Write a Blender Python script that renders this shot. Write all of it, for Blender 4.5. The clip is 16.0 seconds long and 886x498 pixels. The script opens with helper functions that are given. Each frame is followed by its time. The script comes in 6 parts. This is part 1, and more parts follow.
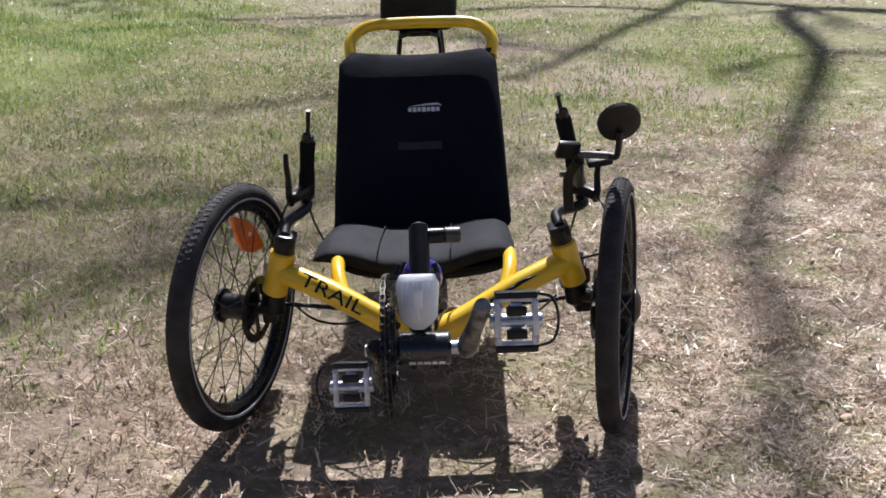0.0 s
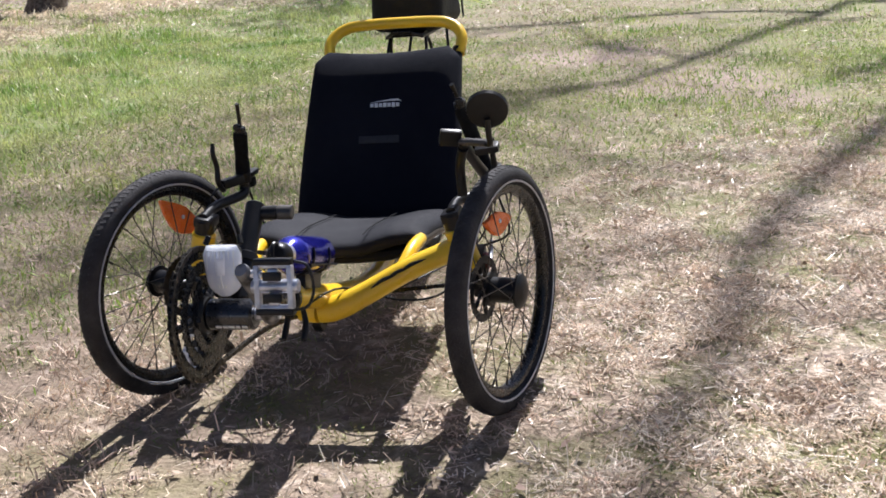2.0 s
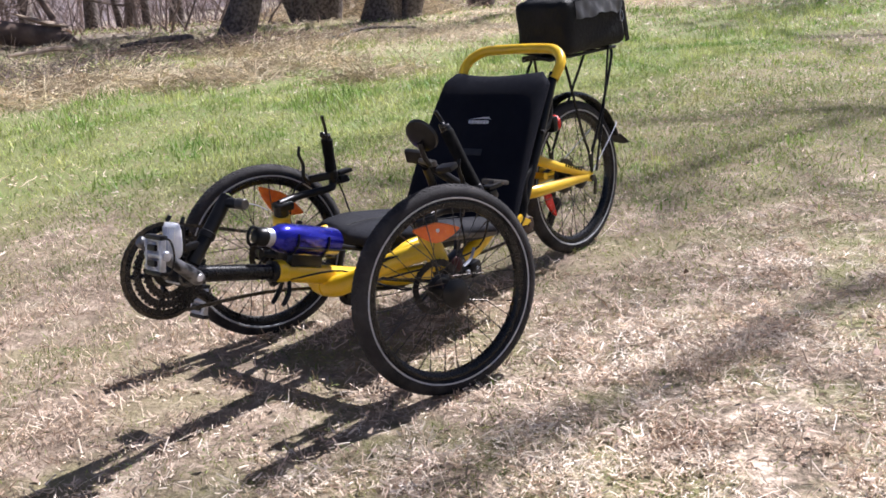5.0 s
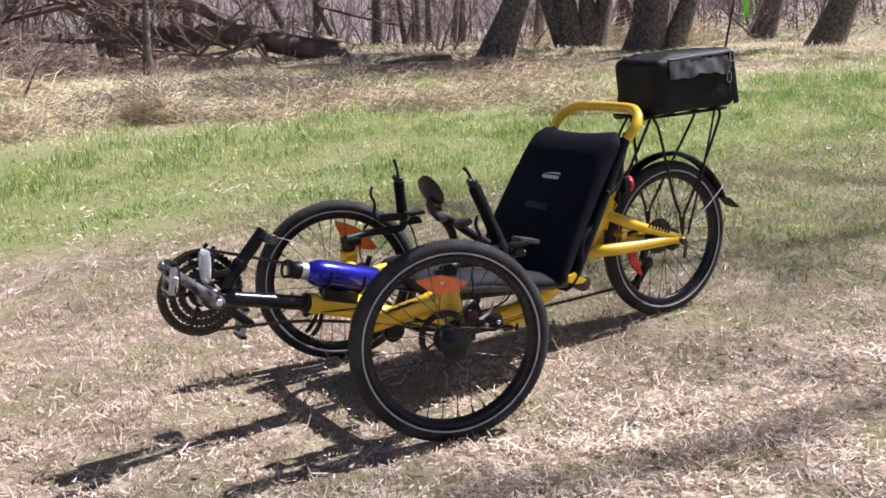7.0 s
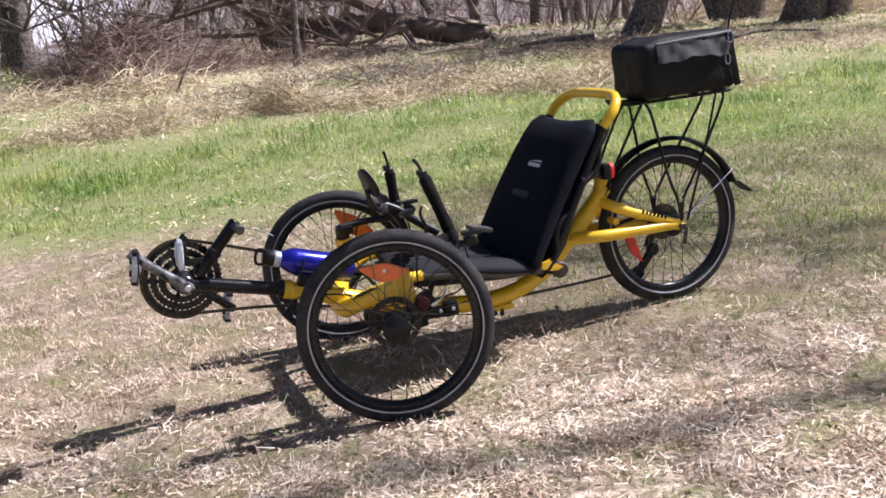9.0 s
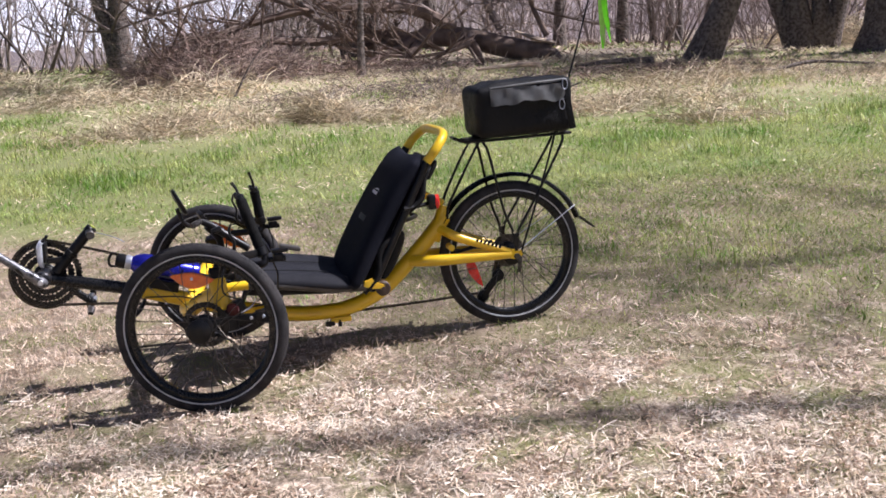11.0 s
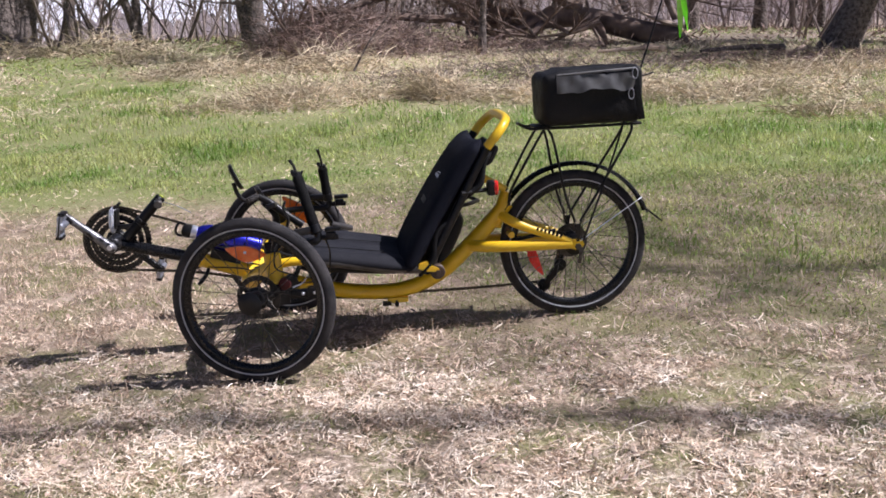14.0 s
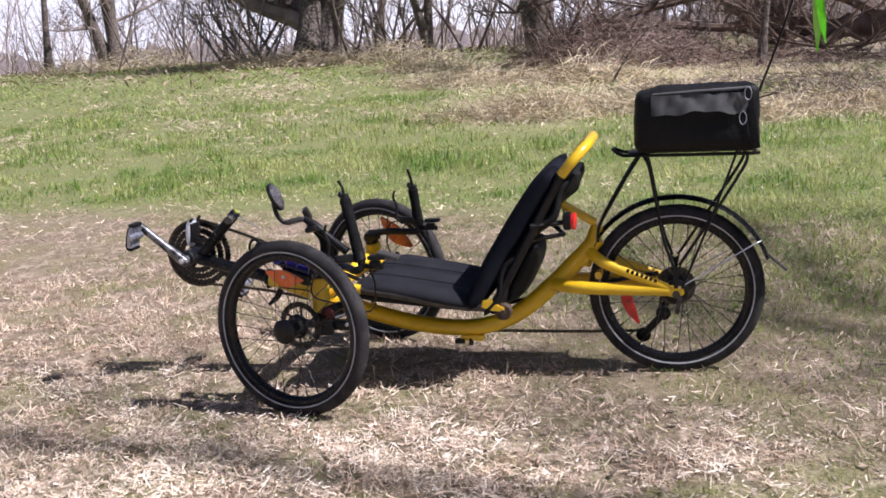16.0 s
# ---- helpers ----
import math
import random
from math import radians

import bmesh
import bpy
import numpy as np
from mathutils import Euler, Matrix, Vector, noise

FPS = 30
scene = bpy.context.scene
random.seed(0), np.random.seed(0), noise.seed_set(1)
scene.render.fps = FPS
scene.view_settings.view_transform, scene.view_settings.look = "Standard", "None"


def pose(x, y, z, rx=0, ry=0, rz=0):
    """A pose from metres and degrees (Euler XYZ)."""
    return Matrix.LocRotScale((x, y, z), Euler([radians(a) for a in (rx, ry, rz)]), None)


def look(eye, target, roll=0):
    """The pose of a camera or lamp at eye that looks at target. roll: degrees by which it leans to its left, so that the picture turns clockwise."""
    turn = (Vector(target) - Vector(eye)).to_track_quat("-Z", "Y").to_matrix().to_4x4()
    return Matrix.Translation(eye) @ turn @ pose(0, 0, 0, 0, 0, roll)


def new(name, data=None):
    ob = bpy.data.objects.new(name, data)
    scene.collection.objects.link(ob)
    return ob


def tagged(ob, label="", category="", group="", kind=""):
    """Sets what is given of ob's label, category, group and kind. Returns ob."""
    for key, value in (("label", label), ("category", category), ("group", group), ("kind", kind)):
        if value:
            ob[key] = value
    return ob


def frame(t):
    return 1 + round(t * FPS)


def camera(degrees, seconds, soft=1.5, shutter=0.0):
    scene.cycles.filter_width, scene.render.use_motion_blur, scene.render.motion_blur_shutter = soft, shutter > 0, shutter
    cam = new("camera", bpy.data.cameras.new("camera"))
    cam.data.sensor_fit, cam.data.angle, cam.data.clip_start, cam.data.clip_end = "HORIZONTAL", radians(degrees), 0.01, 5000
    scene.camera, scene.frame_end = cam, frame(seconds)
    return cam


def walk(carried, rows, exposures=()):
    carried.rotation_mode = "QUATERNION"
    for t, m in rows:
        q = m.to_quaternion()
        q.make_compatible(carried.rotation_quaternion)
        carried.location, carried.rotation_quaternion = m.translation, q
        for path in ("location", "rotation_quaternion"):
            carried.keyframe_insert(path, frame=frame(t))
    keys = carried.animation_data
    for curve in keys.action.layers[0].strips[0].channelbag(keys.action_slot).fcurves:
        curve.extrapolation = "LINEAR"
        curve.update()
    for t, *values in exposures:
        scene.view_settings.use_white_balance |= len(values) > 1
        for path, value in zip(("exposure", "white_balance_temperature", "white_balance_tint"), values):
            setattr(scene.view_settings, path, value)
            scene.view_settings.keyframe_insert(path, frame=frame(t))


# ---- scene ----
cam = camera(47.0, 16.0, soft=1.7)
PATH = [
    (0, (0.460, 0.030, 0.987), (0.177, 1.897, 0.329), -2.4),
    (0.5, (0.553, 0.051, 0.978), (0.193, 1.876, 0.244), -4.4),
    (1, (0.731, -0.009, 0.962), (0.141, 1.760, 0.239), -6.5),
    (1.5, (0.929, -0.007, 0.962), (0.269, 1.775, 0.339), -7.8),
    (2, (1.108, 0.078, 0.917), (0.415, 1.854, 0.313), -5.2),
    (2.5, (1.297, 0.146, 0.929), (0.423, 1.840, 0.321), -5.2),
    (3, (1.567, 0.172, 0.924), (0.386, 1.707, 0.424), -4.3),
    (3.2, (1.674, 0.187, 0.913), (0.500, 1.731, 0.426), -4.4),
    (5.3, (2.383, 0.607, 0.919), (0.819, 1.732, 0.383), -6.7),
    (5.5, (2.417, 0.660, 0.921), (0.846, 1.769, 0.371), -6.2),
    (6, (2.481, 0.842, 0.901), (0.847, 1.871, 0.379), -3.7),
    (6.5, (2.546, 0.941, 0.909), (0.835, 1.831, 0.377), -5.5),
    (7, (2.704, 1.056, 0.952), (0.885, 1.768, 0.525), -4.6),
    (7.5, (2.807, 1.140, 0.983), (0.949, 1.795, 0.636), -4.7),
    (8, (2.842, 1.307, 0.939), (1.001, 2.011, 0.596), -4.2),
    (8.5, (2.846, 1.466, 0.928), (0.959, 1.998, 0.533), -4.9),
    (9, (2.970, 1.602, 0.934), (1.049, 1.958, 0.506), -7.2),
    (9.5, (3.155, 1.837, 0.952), (1.198, 2.005, 0.573), -5.6),
    (9.7, (3.189, 1.943, 0.944), (1.233, 2.136, 0.574), -5.4),
    (11.8, (3.461, 2.506, 0.950), (1.510, 2.488, 0.509), -2.7),
    (12, (3.450, 2.496, 0.950), (1.502, 2.401, 0.505), -1.7),
    (12.5, (3.446, 2.495, 0.948), (1.504, 2.314, 0.509), -2.1),
    (13, (3.449, 2.538, 0.956), (1.496, 2.413, 0.545), -3.7),
    (13.5, (3.471, 2.588, 0.966), (1.514, 2.507, 0.563), -3.6),
    (14, (3.393, 2.649, 0.952), (1.440, 2.534, 0.537), -3.3),
    (14.5, (3.296, 2.736, 0.948), (1.354, 2.625, 0.484), -2.2),
    (15, (3.212, 2.843, 0.923), (1.314, 2.446, 0.433), -4.8),
    (15.5, (3.123, 3.140, 0.940), (1.345, 2.317, 0.536), -6.0),
    (16, (2.927, 3.305, 0.924), (1.092, 2.598, 0.558), -3.1),
]
EXPOSURES = [(0.0, 0.58, 5980, 14), (1.5, 0.77, 5980, 14), (3.0, 0.88, 5980, 15.5), (9.5, 0.82, 5980, 18.5), (12.0, 0.58, 5980, 19.5), (14.5, 0.52, 5980, 20), (16.0, 0.53, 5980, 19.5)]
walk(cam, [(t, look(eye, target, roll)) for t, eye, target, roll in PATH], EXPOSURES)

# ---- sun, sky ----
SUN_UP = radians(50.5)
SUN_TO = Vector((0.0, math.cos(SUN_UP), math.sin(SUN_UP)))
world = bpy.data.worlds.new("sky")
scene.world = world
world.use_nodes = True
wn = world.node_tree.nodes
sky = wn.new("ShaderNodeTexSky")
sky.sky_type = "NISHITA"
sky.sun_disc = False
sky.sun_elevation = SUN_UP
sky.sun_rotation = 0.0
sky.dust_density = 1.5
sky.air_density = 0.6
wn["Background"].inputs["Strength"].default_value = 0.05
world.node_tree.links.new(sky.outputs[0], wn["Background"].inputs["Color"])
sun = new("sun", bpy.data.lights.new("sun", "SUN"))
sun.data.energy = 5.2
sun.data.angle = radians(0.55)
sun.data.color = (1.0, 0.965, 0.91)
sun.matrix_world = look(SUN_TO * 40, (0, 0, 0))


# ---- materials ----
def mat(name, colour, rough=0.5, metal=0.0, other=None, scale=30.0, amount=0.5, bump=0.0, bump_scale=None, coat=0.0,
        island=0.0, per_object=0.0, fine=None, sheen=0.0, low=0.35, high=0.7, spread=0.0):
    """A procedural surface: two colours by noise, a finer grain on the roughness, bump."""
    m = bpy.data.materials.new(name)
    m.use_nodes = True
    t = m.node_tree
    n, l = t.nodes, t.links
    b = n["Principled BSDF"]
    b.inputs["Metallic"].default_value = metal
    b.inputs["Coat Weight"].default_value = coat
    b.inputs["Sheen Weight"].default_value = sheen
    tex = n.new("ShaderNodeTexCoord")
    big = n.new("ShaderNodeTexNoise")
    big.inputs["Scale"].default_value = scale
    big.inputs["Detail"].default_value = 6
    l.new(tex.outputs["Object"], big.inputs["Vector"])
    ramp = n.new("ShaderNodeMapRange")
    ramp.inputs["From Min"].default_value, ramp.inputs["From Max"].default_value = low, high
    l.new(big.outputs["Fac"], ramp.inputs["Value"])
    mix = n.new("ShaderNodeMix")
    mix.data_type = "RGBA"
    mix.inputs["A"].default_value = (*colour, 1)
    o = other or tuple(c * (1 - amount * 0.6) for c in colour)
    mix.inputs["B"].default_value = (*o, 1)
    l.new(ramp.outputs["Result"], mix.inputs["Factor"])
    last = mix.outputs["Result"]
    if island or per_object:
        hsv = n.new("ShaderNodeHueSaturation")
        if island:
            src = n.new("ShaderNodeNewGeometry").outputs["Random Per Island"]
        else:
            src = n.new("ShaderNodeObjectInfo").outputs["Random"]
        k = island or per_object
        mr = n.new("ShaderNodeMapRange")
        mr.inputs["To Min"].default_value, mr.inputs["To Max"].default_value = 1 - k, 1 + k
        l.new(src, mr.inputs["Value"])
        l.new(mr.outputs["Result"], hsv.inputs["Value"])
        if spread:
            mh = n.new("ShaderNodeMapRange")
            mh.inputs["To Min"].default_value, mh.inputs["To Max"].default_value = 0.5 - spread, 0.5 + spread
            ml = n.new("ShaderNodeMath")
            ml.operation = "FRACT"
            mm = n.new("ShaderNodeMath")
            mm.operation = "MULTIPLY"
            mm.inputs[1].default_value = 7.31
            l.new(src, mm.inputs[0])
            l.new(mm.outputs[0], ml.inputs[0])
            l.new(ml.outputs[0], mh.inputs["Value"])
            l.new(mh.outputs["Result"], hsv.inputs["Hue"])
        l.new(last, hsv.inputs["Color"])
        last = hsv.outputs["Color"]
    l.new(last, b.inputs["Base Color"])
    small = n.new("ShaderNodeTexNoise")
    small.inputs["Scale"].default_value = fine or scale * 9
    small.inputs["Detail"].default_value = 3
    l.new(tex.outputs["Object"], small.inputs["Vector"])
    rr = n.new("ShaderNodeMapRange")
    rr.inputs["To Min"].default_value, rr.inputs["To Max"].default_value = max(0.03, rough - 0.13), min(1, rough + 0.13)
    l.new(small.outputs["Fac"], rr.inputs["Value"])
    l.new(rr.outputs["Result"], b.inputs["Roughness"])
    if bump:
        bp = n.new("ShaderNodeBump")
        bp.inputs["Strength"].default_value = bump
        bp.inputs["Distance"].default_value = 0.004
        if bump_scale:
            bt = n.new("ShaderNodeTexNoise")
            bt.inputs["Scale"].default_value = bump_scale
            bt.inputs["Detail"].default_value = 5
            l.new(tex.outputs["Object"], bt.inputs["Vector"])
            l.new(bt.outputs["Fac"], bp.inputs["Height"])
        else:
            l.new(small.outputs["Fac"], bp.inputs["Height"])
        l.new(bp.outputs["Normal"], b.inputs["Normal"])
    return m


YELLOW = mat("yellow_paint", (0.86, 0.56, 0.015), 0.32, 0.0, (0.80, 0.49, 0.012), 14, coat=0.35)
BLACK = mat("black_anodised", (0.006, 0.006, 0.007), 0.36, 0.0, (0.012, 0.011, 0.011), 40)
GLOSS = mat("black_gloss", (0.005, 0.005, 0.006), 0.28, 0.0, (0.009, 0.009, 0.009), 25, coat=0.15)
RUBBER = mat("tyre_rubber", (0.013, 0.0125, 0.014), 0.75, 0.0, (0.055, 0.05, 0.05), 16, bump=0.5, bump_scale=240)
FOAM = mat("foam_grip", (0.006, 0.006, 0.0065), 0.9, 0.0, (0.012, 0.012, 0.012), 60, bump=0.4, bump_scale=600)
MESHCLOTH = mat("black_mesh_cloth", (0.006, 0.007, 0.013), 0.85, 0.0, (0.011, 0.012, 0.019), 6, bump=0.5, bump_scale=420)
PAD = mat("seat_vinyl", (0.015, 0.0155, 0.020), 0.7, 0.0, (0.024, 0.0245, 0.029), 18, bump=0.35, bump_scale=500)
NYLON = mat("black_nylon", (0.008, 0.008, 0.009), 0.6, 0.0, (0.014, 0.014, 0.015), 12, bump=0.6, bump_scale=90)
GREYNYLON = mat("grey_nylon", (0.20, 0.20, 0.203), 0.42, 0.0, (0.13, 0.13, 0.132), 14, bump=0.5, bump_scale=40)
ALLOY = mat("bare_alloy", (0.74, 0.76, 0.82), 0.34, 0.75, (0.52, 0.53, 0.58), 35)
DULLALLOY = mat("dull_alloy", (0.55, 0.57, 0.65), 0.38, 0.75, (0.34, 0.355, 0.41), 60)
DISCSTEEL = mat("dark_disc", (0.05, 0.047, 0.045), 0.4, 0.7, (0.02, 0.02, 0.02), 60)
SHELL = mat("polished_black_shell", (0.02, 0.02, 0.023), 0.3, 0.5, (0.03, 0.03, 0.033), 25, coat=0.6)
DARKRED = mat("dark_red_anodised", (0.07, 0.009, 0.010), 0.4, 0.5, (0.04, 0.006, 0.007), 40)
GREYTUBE = mat("grey_tube", (0.10, 0.092, 0.085), 0.45, 0.4, (0.05, 0.045, 0.042), 25)
STEEL = mat("dark_steel", (0.12, 0.11, 0.10), 0.38, 0.9, (0.05, 0.045, 0.04), 50)
CHAINMAT = mat("oily_chain", (0.10, 0.085, 0.065), 0.4, 0.8, (0.03, 0.028, 0.025), 120)
STRIPE = mat("reflective_stripe", (0.52, 0.53, 0.55), 0.35, 0.0, (0.40, 0.41, 0.43), 40)
ORANGE = mat("orange_reflector", (1.0, 0.22, 0.025), 0.25, 0.0, (0.9, 0.16, 0.02), 60, bump=0.5, bump_scale=500, coat=0.5)
RED = mat("red_reflector", (0.75, 0.03, 0.02), 0.25, 0.0, (0.58, 0.018, 0.012), 60, bump=0.5, bump_scale=500, coat=0.5)
BLUE = mat("blue_metal_bottle", (0.028, 0.03, 0.46), 0.22, 0.75, (0.02, 0.02, 0.33), 12, coat=0.4)
LENSMAT = mat("clear_lens", (0.80, 0.85, 1.0), 0.12, 0.0, (0.66, 0.71, 0.92), 45, coat=0.8)
LENSRIB = mat("lens_rib", (0.84, 0.88, 1.0), 0.15, 0.0, (0.80, 0.82, 0.90), 50, coat=0.5)
WHITE = mat("white_print", (0.75, 0.76, 0.78), 0.5, 0.0, (0.6, 0.61, 0.63), 90)
FADED = mat("faded_print", (0.026, 0.026, 0.030), 0.7, 0.0, (0.016, 0.016, 0.019), 90)
BROWNROLL = mat("brown_roller", (0.075, 0.045, 0.03), 0.6, 0.0, (0.04, 0.025, 0.018), 60)
LIME = mat("lime_streamer", (0.30, 0.95, 0.02), 0.45, 0.0, (0.24, 0.80, 0.02), 50)
LIMEPALE = mat("pale_lime_edge", (0.62, 0.85, 0.30), 0.5, 0.0, (0.5, 0.75, 0.2), 50)
MIRROR = mat("mirror_glass", (0.85, 0.86, 0.88), 0.05, 1.0, (0.8, 0.8, 0.82), 5)
BARK = mat("grey_brown_bark", (0.21, 0.172, 0.150), 0.95, 0.0, (0.075, 0.059, 0.051), 24, bump=1.0, bump_scale=22, low=0.38, high=0.62)
TWIGS = mat("bare_twigs", (0.27, 0.215, 0.19), 0.9, 0.0, (0.14, 0.108, 0.095), 3, island=0.3)
# paler than the near twigs: distance haze is put into this colour
HAZETWIGS = mat("distant_thicket", (0.46, 0.38, 0.365), 0.95, 0.0, (0.33, 0.265, 0.255), 0.4, island=0.35)
LOGMAT = mat("dead_log_wood", (0.26, 0.185, 0.145), 0.9, 0.0, (0.10, 0.07, 0.056), 5, bump=1.0, bump_scale=20)
BAREWOOD = mat("barkless_wood", (0.42, 0.33, 0.25), 0.8, 0.0, (0.25, 0.18, 0.13), 7, bump=0.6, bump_scale=30)
STRAW = mat("straw_litter", (0.78, 0.625, 0.48), 0.46, 0.0, (0.46, 0.34, 0.24), 6.0, island=0.34, spread=0.014, low=0.38, high=0.62)
PALESTRAW = mat("pale_straw", (0.88, 0.775, 0.65), 0.36, 0.0, (0.66, 0.54, 0.42), 6.0, island=0.2, spread=0.012, low=0.4, high=0.66)
GRASS = mat("green_grass", (0.15, 0.27, 0.036), 0.5, 0.0, (0.45, 0.475, 0.17), 2.4, island=0.50, spread=0.022, low=0.36, high=0.64)
TURF = mat("olive_turf", (0.125, 0.175, 0.034), 0.6, 0.0, (0.34, 0.34, 0.115), 5.0, island=0.45, spread=0.02, low=0.4, high=0.64)
DRYGRASS = mat("dry_grass", (0.74, 0.645, 0.475), 0.8, 0.0, (0.47, 0.39, 0.265), 0.9, island=0.4, spread=0.015)
LEAFLITTER = mat("leaf_litter", (0.42, 0.32, 0.25), 0.9, 0.0, (0.25, 0.175, 0.135), 2.0, island=0.5, spread=0.015)


def thin(m, share):
    """Let some of the light through, as a dry or green blade does."""
    n, l = m.node_tree.nodes, m.node_tree.links
    b = n["Principled BSDF"]
    through_light = n.new("ShaderNodeBsdfTranslucent")
    l.new(b.inputs["Base Color"].links[0].from_socket, through_light.inputs["Color"])
    both = n.new("ShaderNodeMixShader")
    both.inputs["Fac"].default_value = share
    l.new(b.outputs["BSDF"], both.inputs[1])
    l.new(through_light.outputs["BSDF"], both.inputs[2])
    l.new(both.outputs["Shader"], n["Material Output"].inputs["Surface"])


for blade, share in ((GRASS, 0.4), (TURF, 0.3), (DRYGRASS, 0.3), (STRAW, 0.15), (PALESTRAW, 0.15)):
    thin(blade, share)
BRUSHMAT = mat("dead_brush", (0.38, 0.285, 0.235), 0.9, 0.0, (0.19, 0.13, 0.105), 1.6, island=0.5, spread=0.015)
glass = LENSMAT.node_tree.nodes["Principled BSDF"]
glass.inputs["Subsurface Weight"].default_value = 0.8
glass.inputs["Subsurface Radius"].default_value = (1, 1, 1)
glass.inputs["Subsurface Scale"].default_value = 0.05
for node in BARK.node_tree.nodes:
    if node.type == "BUMP":
        node.inputs["Distance"].default_value = 0.03
for cloth, level in ((MESHCLOTH, 0.12), (FOAM, 0.12), (NYLON, 0.2), (PAD, 0.12), (BLACK, 0.3), (GLOSS, 0.3), (RUBBER, 0.3)):
    cloth.node_tree.nodes["Principled BSDF"].inputs["Specular IOR Level"].default_value = level


def ground_material():
    m = mat("meadow_soil", (0.54, 0.435, 0.345), 0.95, 0.0, (0.10, 0.074, 0.05), 46.0, bump=1.0, bump_scale=75, low=0.33, high=0.60)
    n, l = m.node_tree.nodes, m.node_tree.links
    b = n["Principled BSDF"]
    base = b.inputs["Base Color"].links[0].from_socket
    for node in n:
        if node.type == "BUMP":
            node.inputs["Distance"].default_value = 0.009
    tex = n.new("ShaderNodeTexCoord")
    clump = n.new("ShaderNodeTexNoise")
    clump.inputs["Scale"].default_value = 13.0
    clump.inputs["Detail"].default_value = 10
    clump.inputs["Roughness"].default_value = 0.78
    clump.inputs["Distortion"].default_value = 0.6
    l.new(tex.outputs["Object"], clump.inputs["Vector"])
    steps = n.new("ShaderNodeValToRGB")
    marks = ((0.34, (0.030, 0.022, 0.015)), (0.44, (0.12, 0.092, 0.060)), (0.53, (0.32, 0.245, 0.180)), (0.62, (0.64, 0.53, 0.42)))
    while len(steps.color_ramp.elements) < len(marks):
        steps.color_ramp.elements.new(0.5)
    for element, (at, colour) in zip(steps.color_ramp.elements, marks):
        element.position, element.color = at, (*colour, 1)
    l.new(clump.outputs["Fac"], steps.inputs["Fac"])
    base = steps.outputs["Color"]
    # olive mottles between the straw
    olive = n.new("ShaderNodeTexNoise")
    olive.inputs["Scale"].default_value = 2.6
    olive.inputs["Detail"].default_value = 9
    olive.inputs["Roughness"].default_value = 0.68
    l.new(tex.outputs["Object"], olive.inputs["Vector"])
    patch = n.new("ShaderNodeMapRange")
    patch.inputs["From Min"].default_value, patch.inputs["From Max"].default_value = 0.49, 0.64
    patch.inputs["To Max"].default_value = 0.8
    place = n.new("ShaderNodeSeparateXYZ")
    l.new(tex.outputs["Object"], place.inputs[0])
    value = olive.outputs["Fac"]
    for axis, start, stop, gain in (("X", 1.2, 0.2, 0.03), ("Y", 2.6, 5.2, 0.12)):
        lean = n.new("ShaderNodeMapRange")
        lean.inputs["From Min"].default_value, lean.inputs["From Max"].default_value = start, stop
        lean.inputs["To Max"].default_value = gain
        l.new(place.outputs[axis], lean.inputs["Value"])
        add = n.new("ShaderNodeMath")
        l.new(value, add.inputs[0])
        l.new(lean.outputs["Result"], add.inputs[1])
        value = add.outputs[0]
    l.new(value, patch.inputs["Value"])
    mix0 = n.new("ShaderNodeMix")
    mix0.data_type = "RGBA"
    mix0.inputs["B"].default_value = (0.18, 0.19, 0.06, 1)
    l.new(patch.outputs["Result"], mix0.inputs["Factor"])
    l.new(base, mix0.inputs["A"])
    base = mix0.outputs["Result"]
    xyz = n.new("ShaderNodeSeparateXYZ")
    l.new(tex.outputs["Object"], xyz.inputs[0])
    # browner thatch past the trike
    rust = n.new("ShaderNodeMapRange")
    rust.inputs["From Min"].default_value, rust.inputs["From Max"].default_value = 1.1, 0.1
    rust.inputs["To Max"].default_value = 0.5
    l.new(xyz.outputs["X"], rust.inputs["Value"])
    mixr = n.new("ShaderNodeMix")
    mixr.data_type = "RGBA"
    mixr.inputs["B"].default_value = (0.235, 0.172, 0.122, 1)
    l.new(rust.outputs["Result"], mixr.inputs["Factor"])
    l.new(base, mixr.inputs["A"])
    base = mixr.outputs["Result"]
    wob = n.new("ShaderNodeTexNoise")
    wob.inputs["Scale"].default_value = 0.8
    wob.inputs["Detail"].default_value = 7
    l.new(tex.outputs["Object"], wob.inputs["Vector"])
    off = n.new("ShaderNodeMath")
    off.operation = "MULTIPLY_ADD"
    off.inputs[1].default_value = 1.3
    l.new(wob.outputs["Fac"], off.inputs[0])
    l.new(xyz.outputs["X"], off.inputs[2])
    inside = n.new("ShaderNodeMapRange")
    inside.inputs["From Min"].default_value, inside.inputs["From Max"].default_value = -1.5, -2.0
    inside.inputs["To Max"].default_value = 0.78
    l.new(off.outputs[0], inside.inputs["Value"])
    mix = n.new("ShaderNodeMix")
    mix.data_type = "RGBA"
    mix.inputs["B"].default_value = (0.165, 0.195, 0.055, 1)
    l.new(inside.outputs["Result"], mix.inputs["Factor"])
    l.new(base, mix.inputs["A"])
    out = n.new("ShaderNodeMapRange")
    out.inputs["From Min"].default_value, out.inputs["From Max"].default_value = -4.6, -5.8
    l.new(off.outputs[0], out.inputs["Value"])
    mix2 = n.new("ShaderNodeMix")
    mix2.data_type = "RGBA"
    mix2.inputs["B"].default_value = (0.37, 0.32, 0.19, 1)
    band = n.new("ShaderNodeMath")
    band.operation = "MULTIPLY_ADD"
    band.inputs[1].default_value = 0.25
    l.new(xyz.outputs["X"], band.inputs[0])
    l.new(xyz.outputs["Y"], band.inputs[2])
    side = n.new("ShaderNodeMapRange")
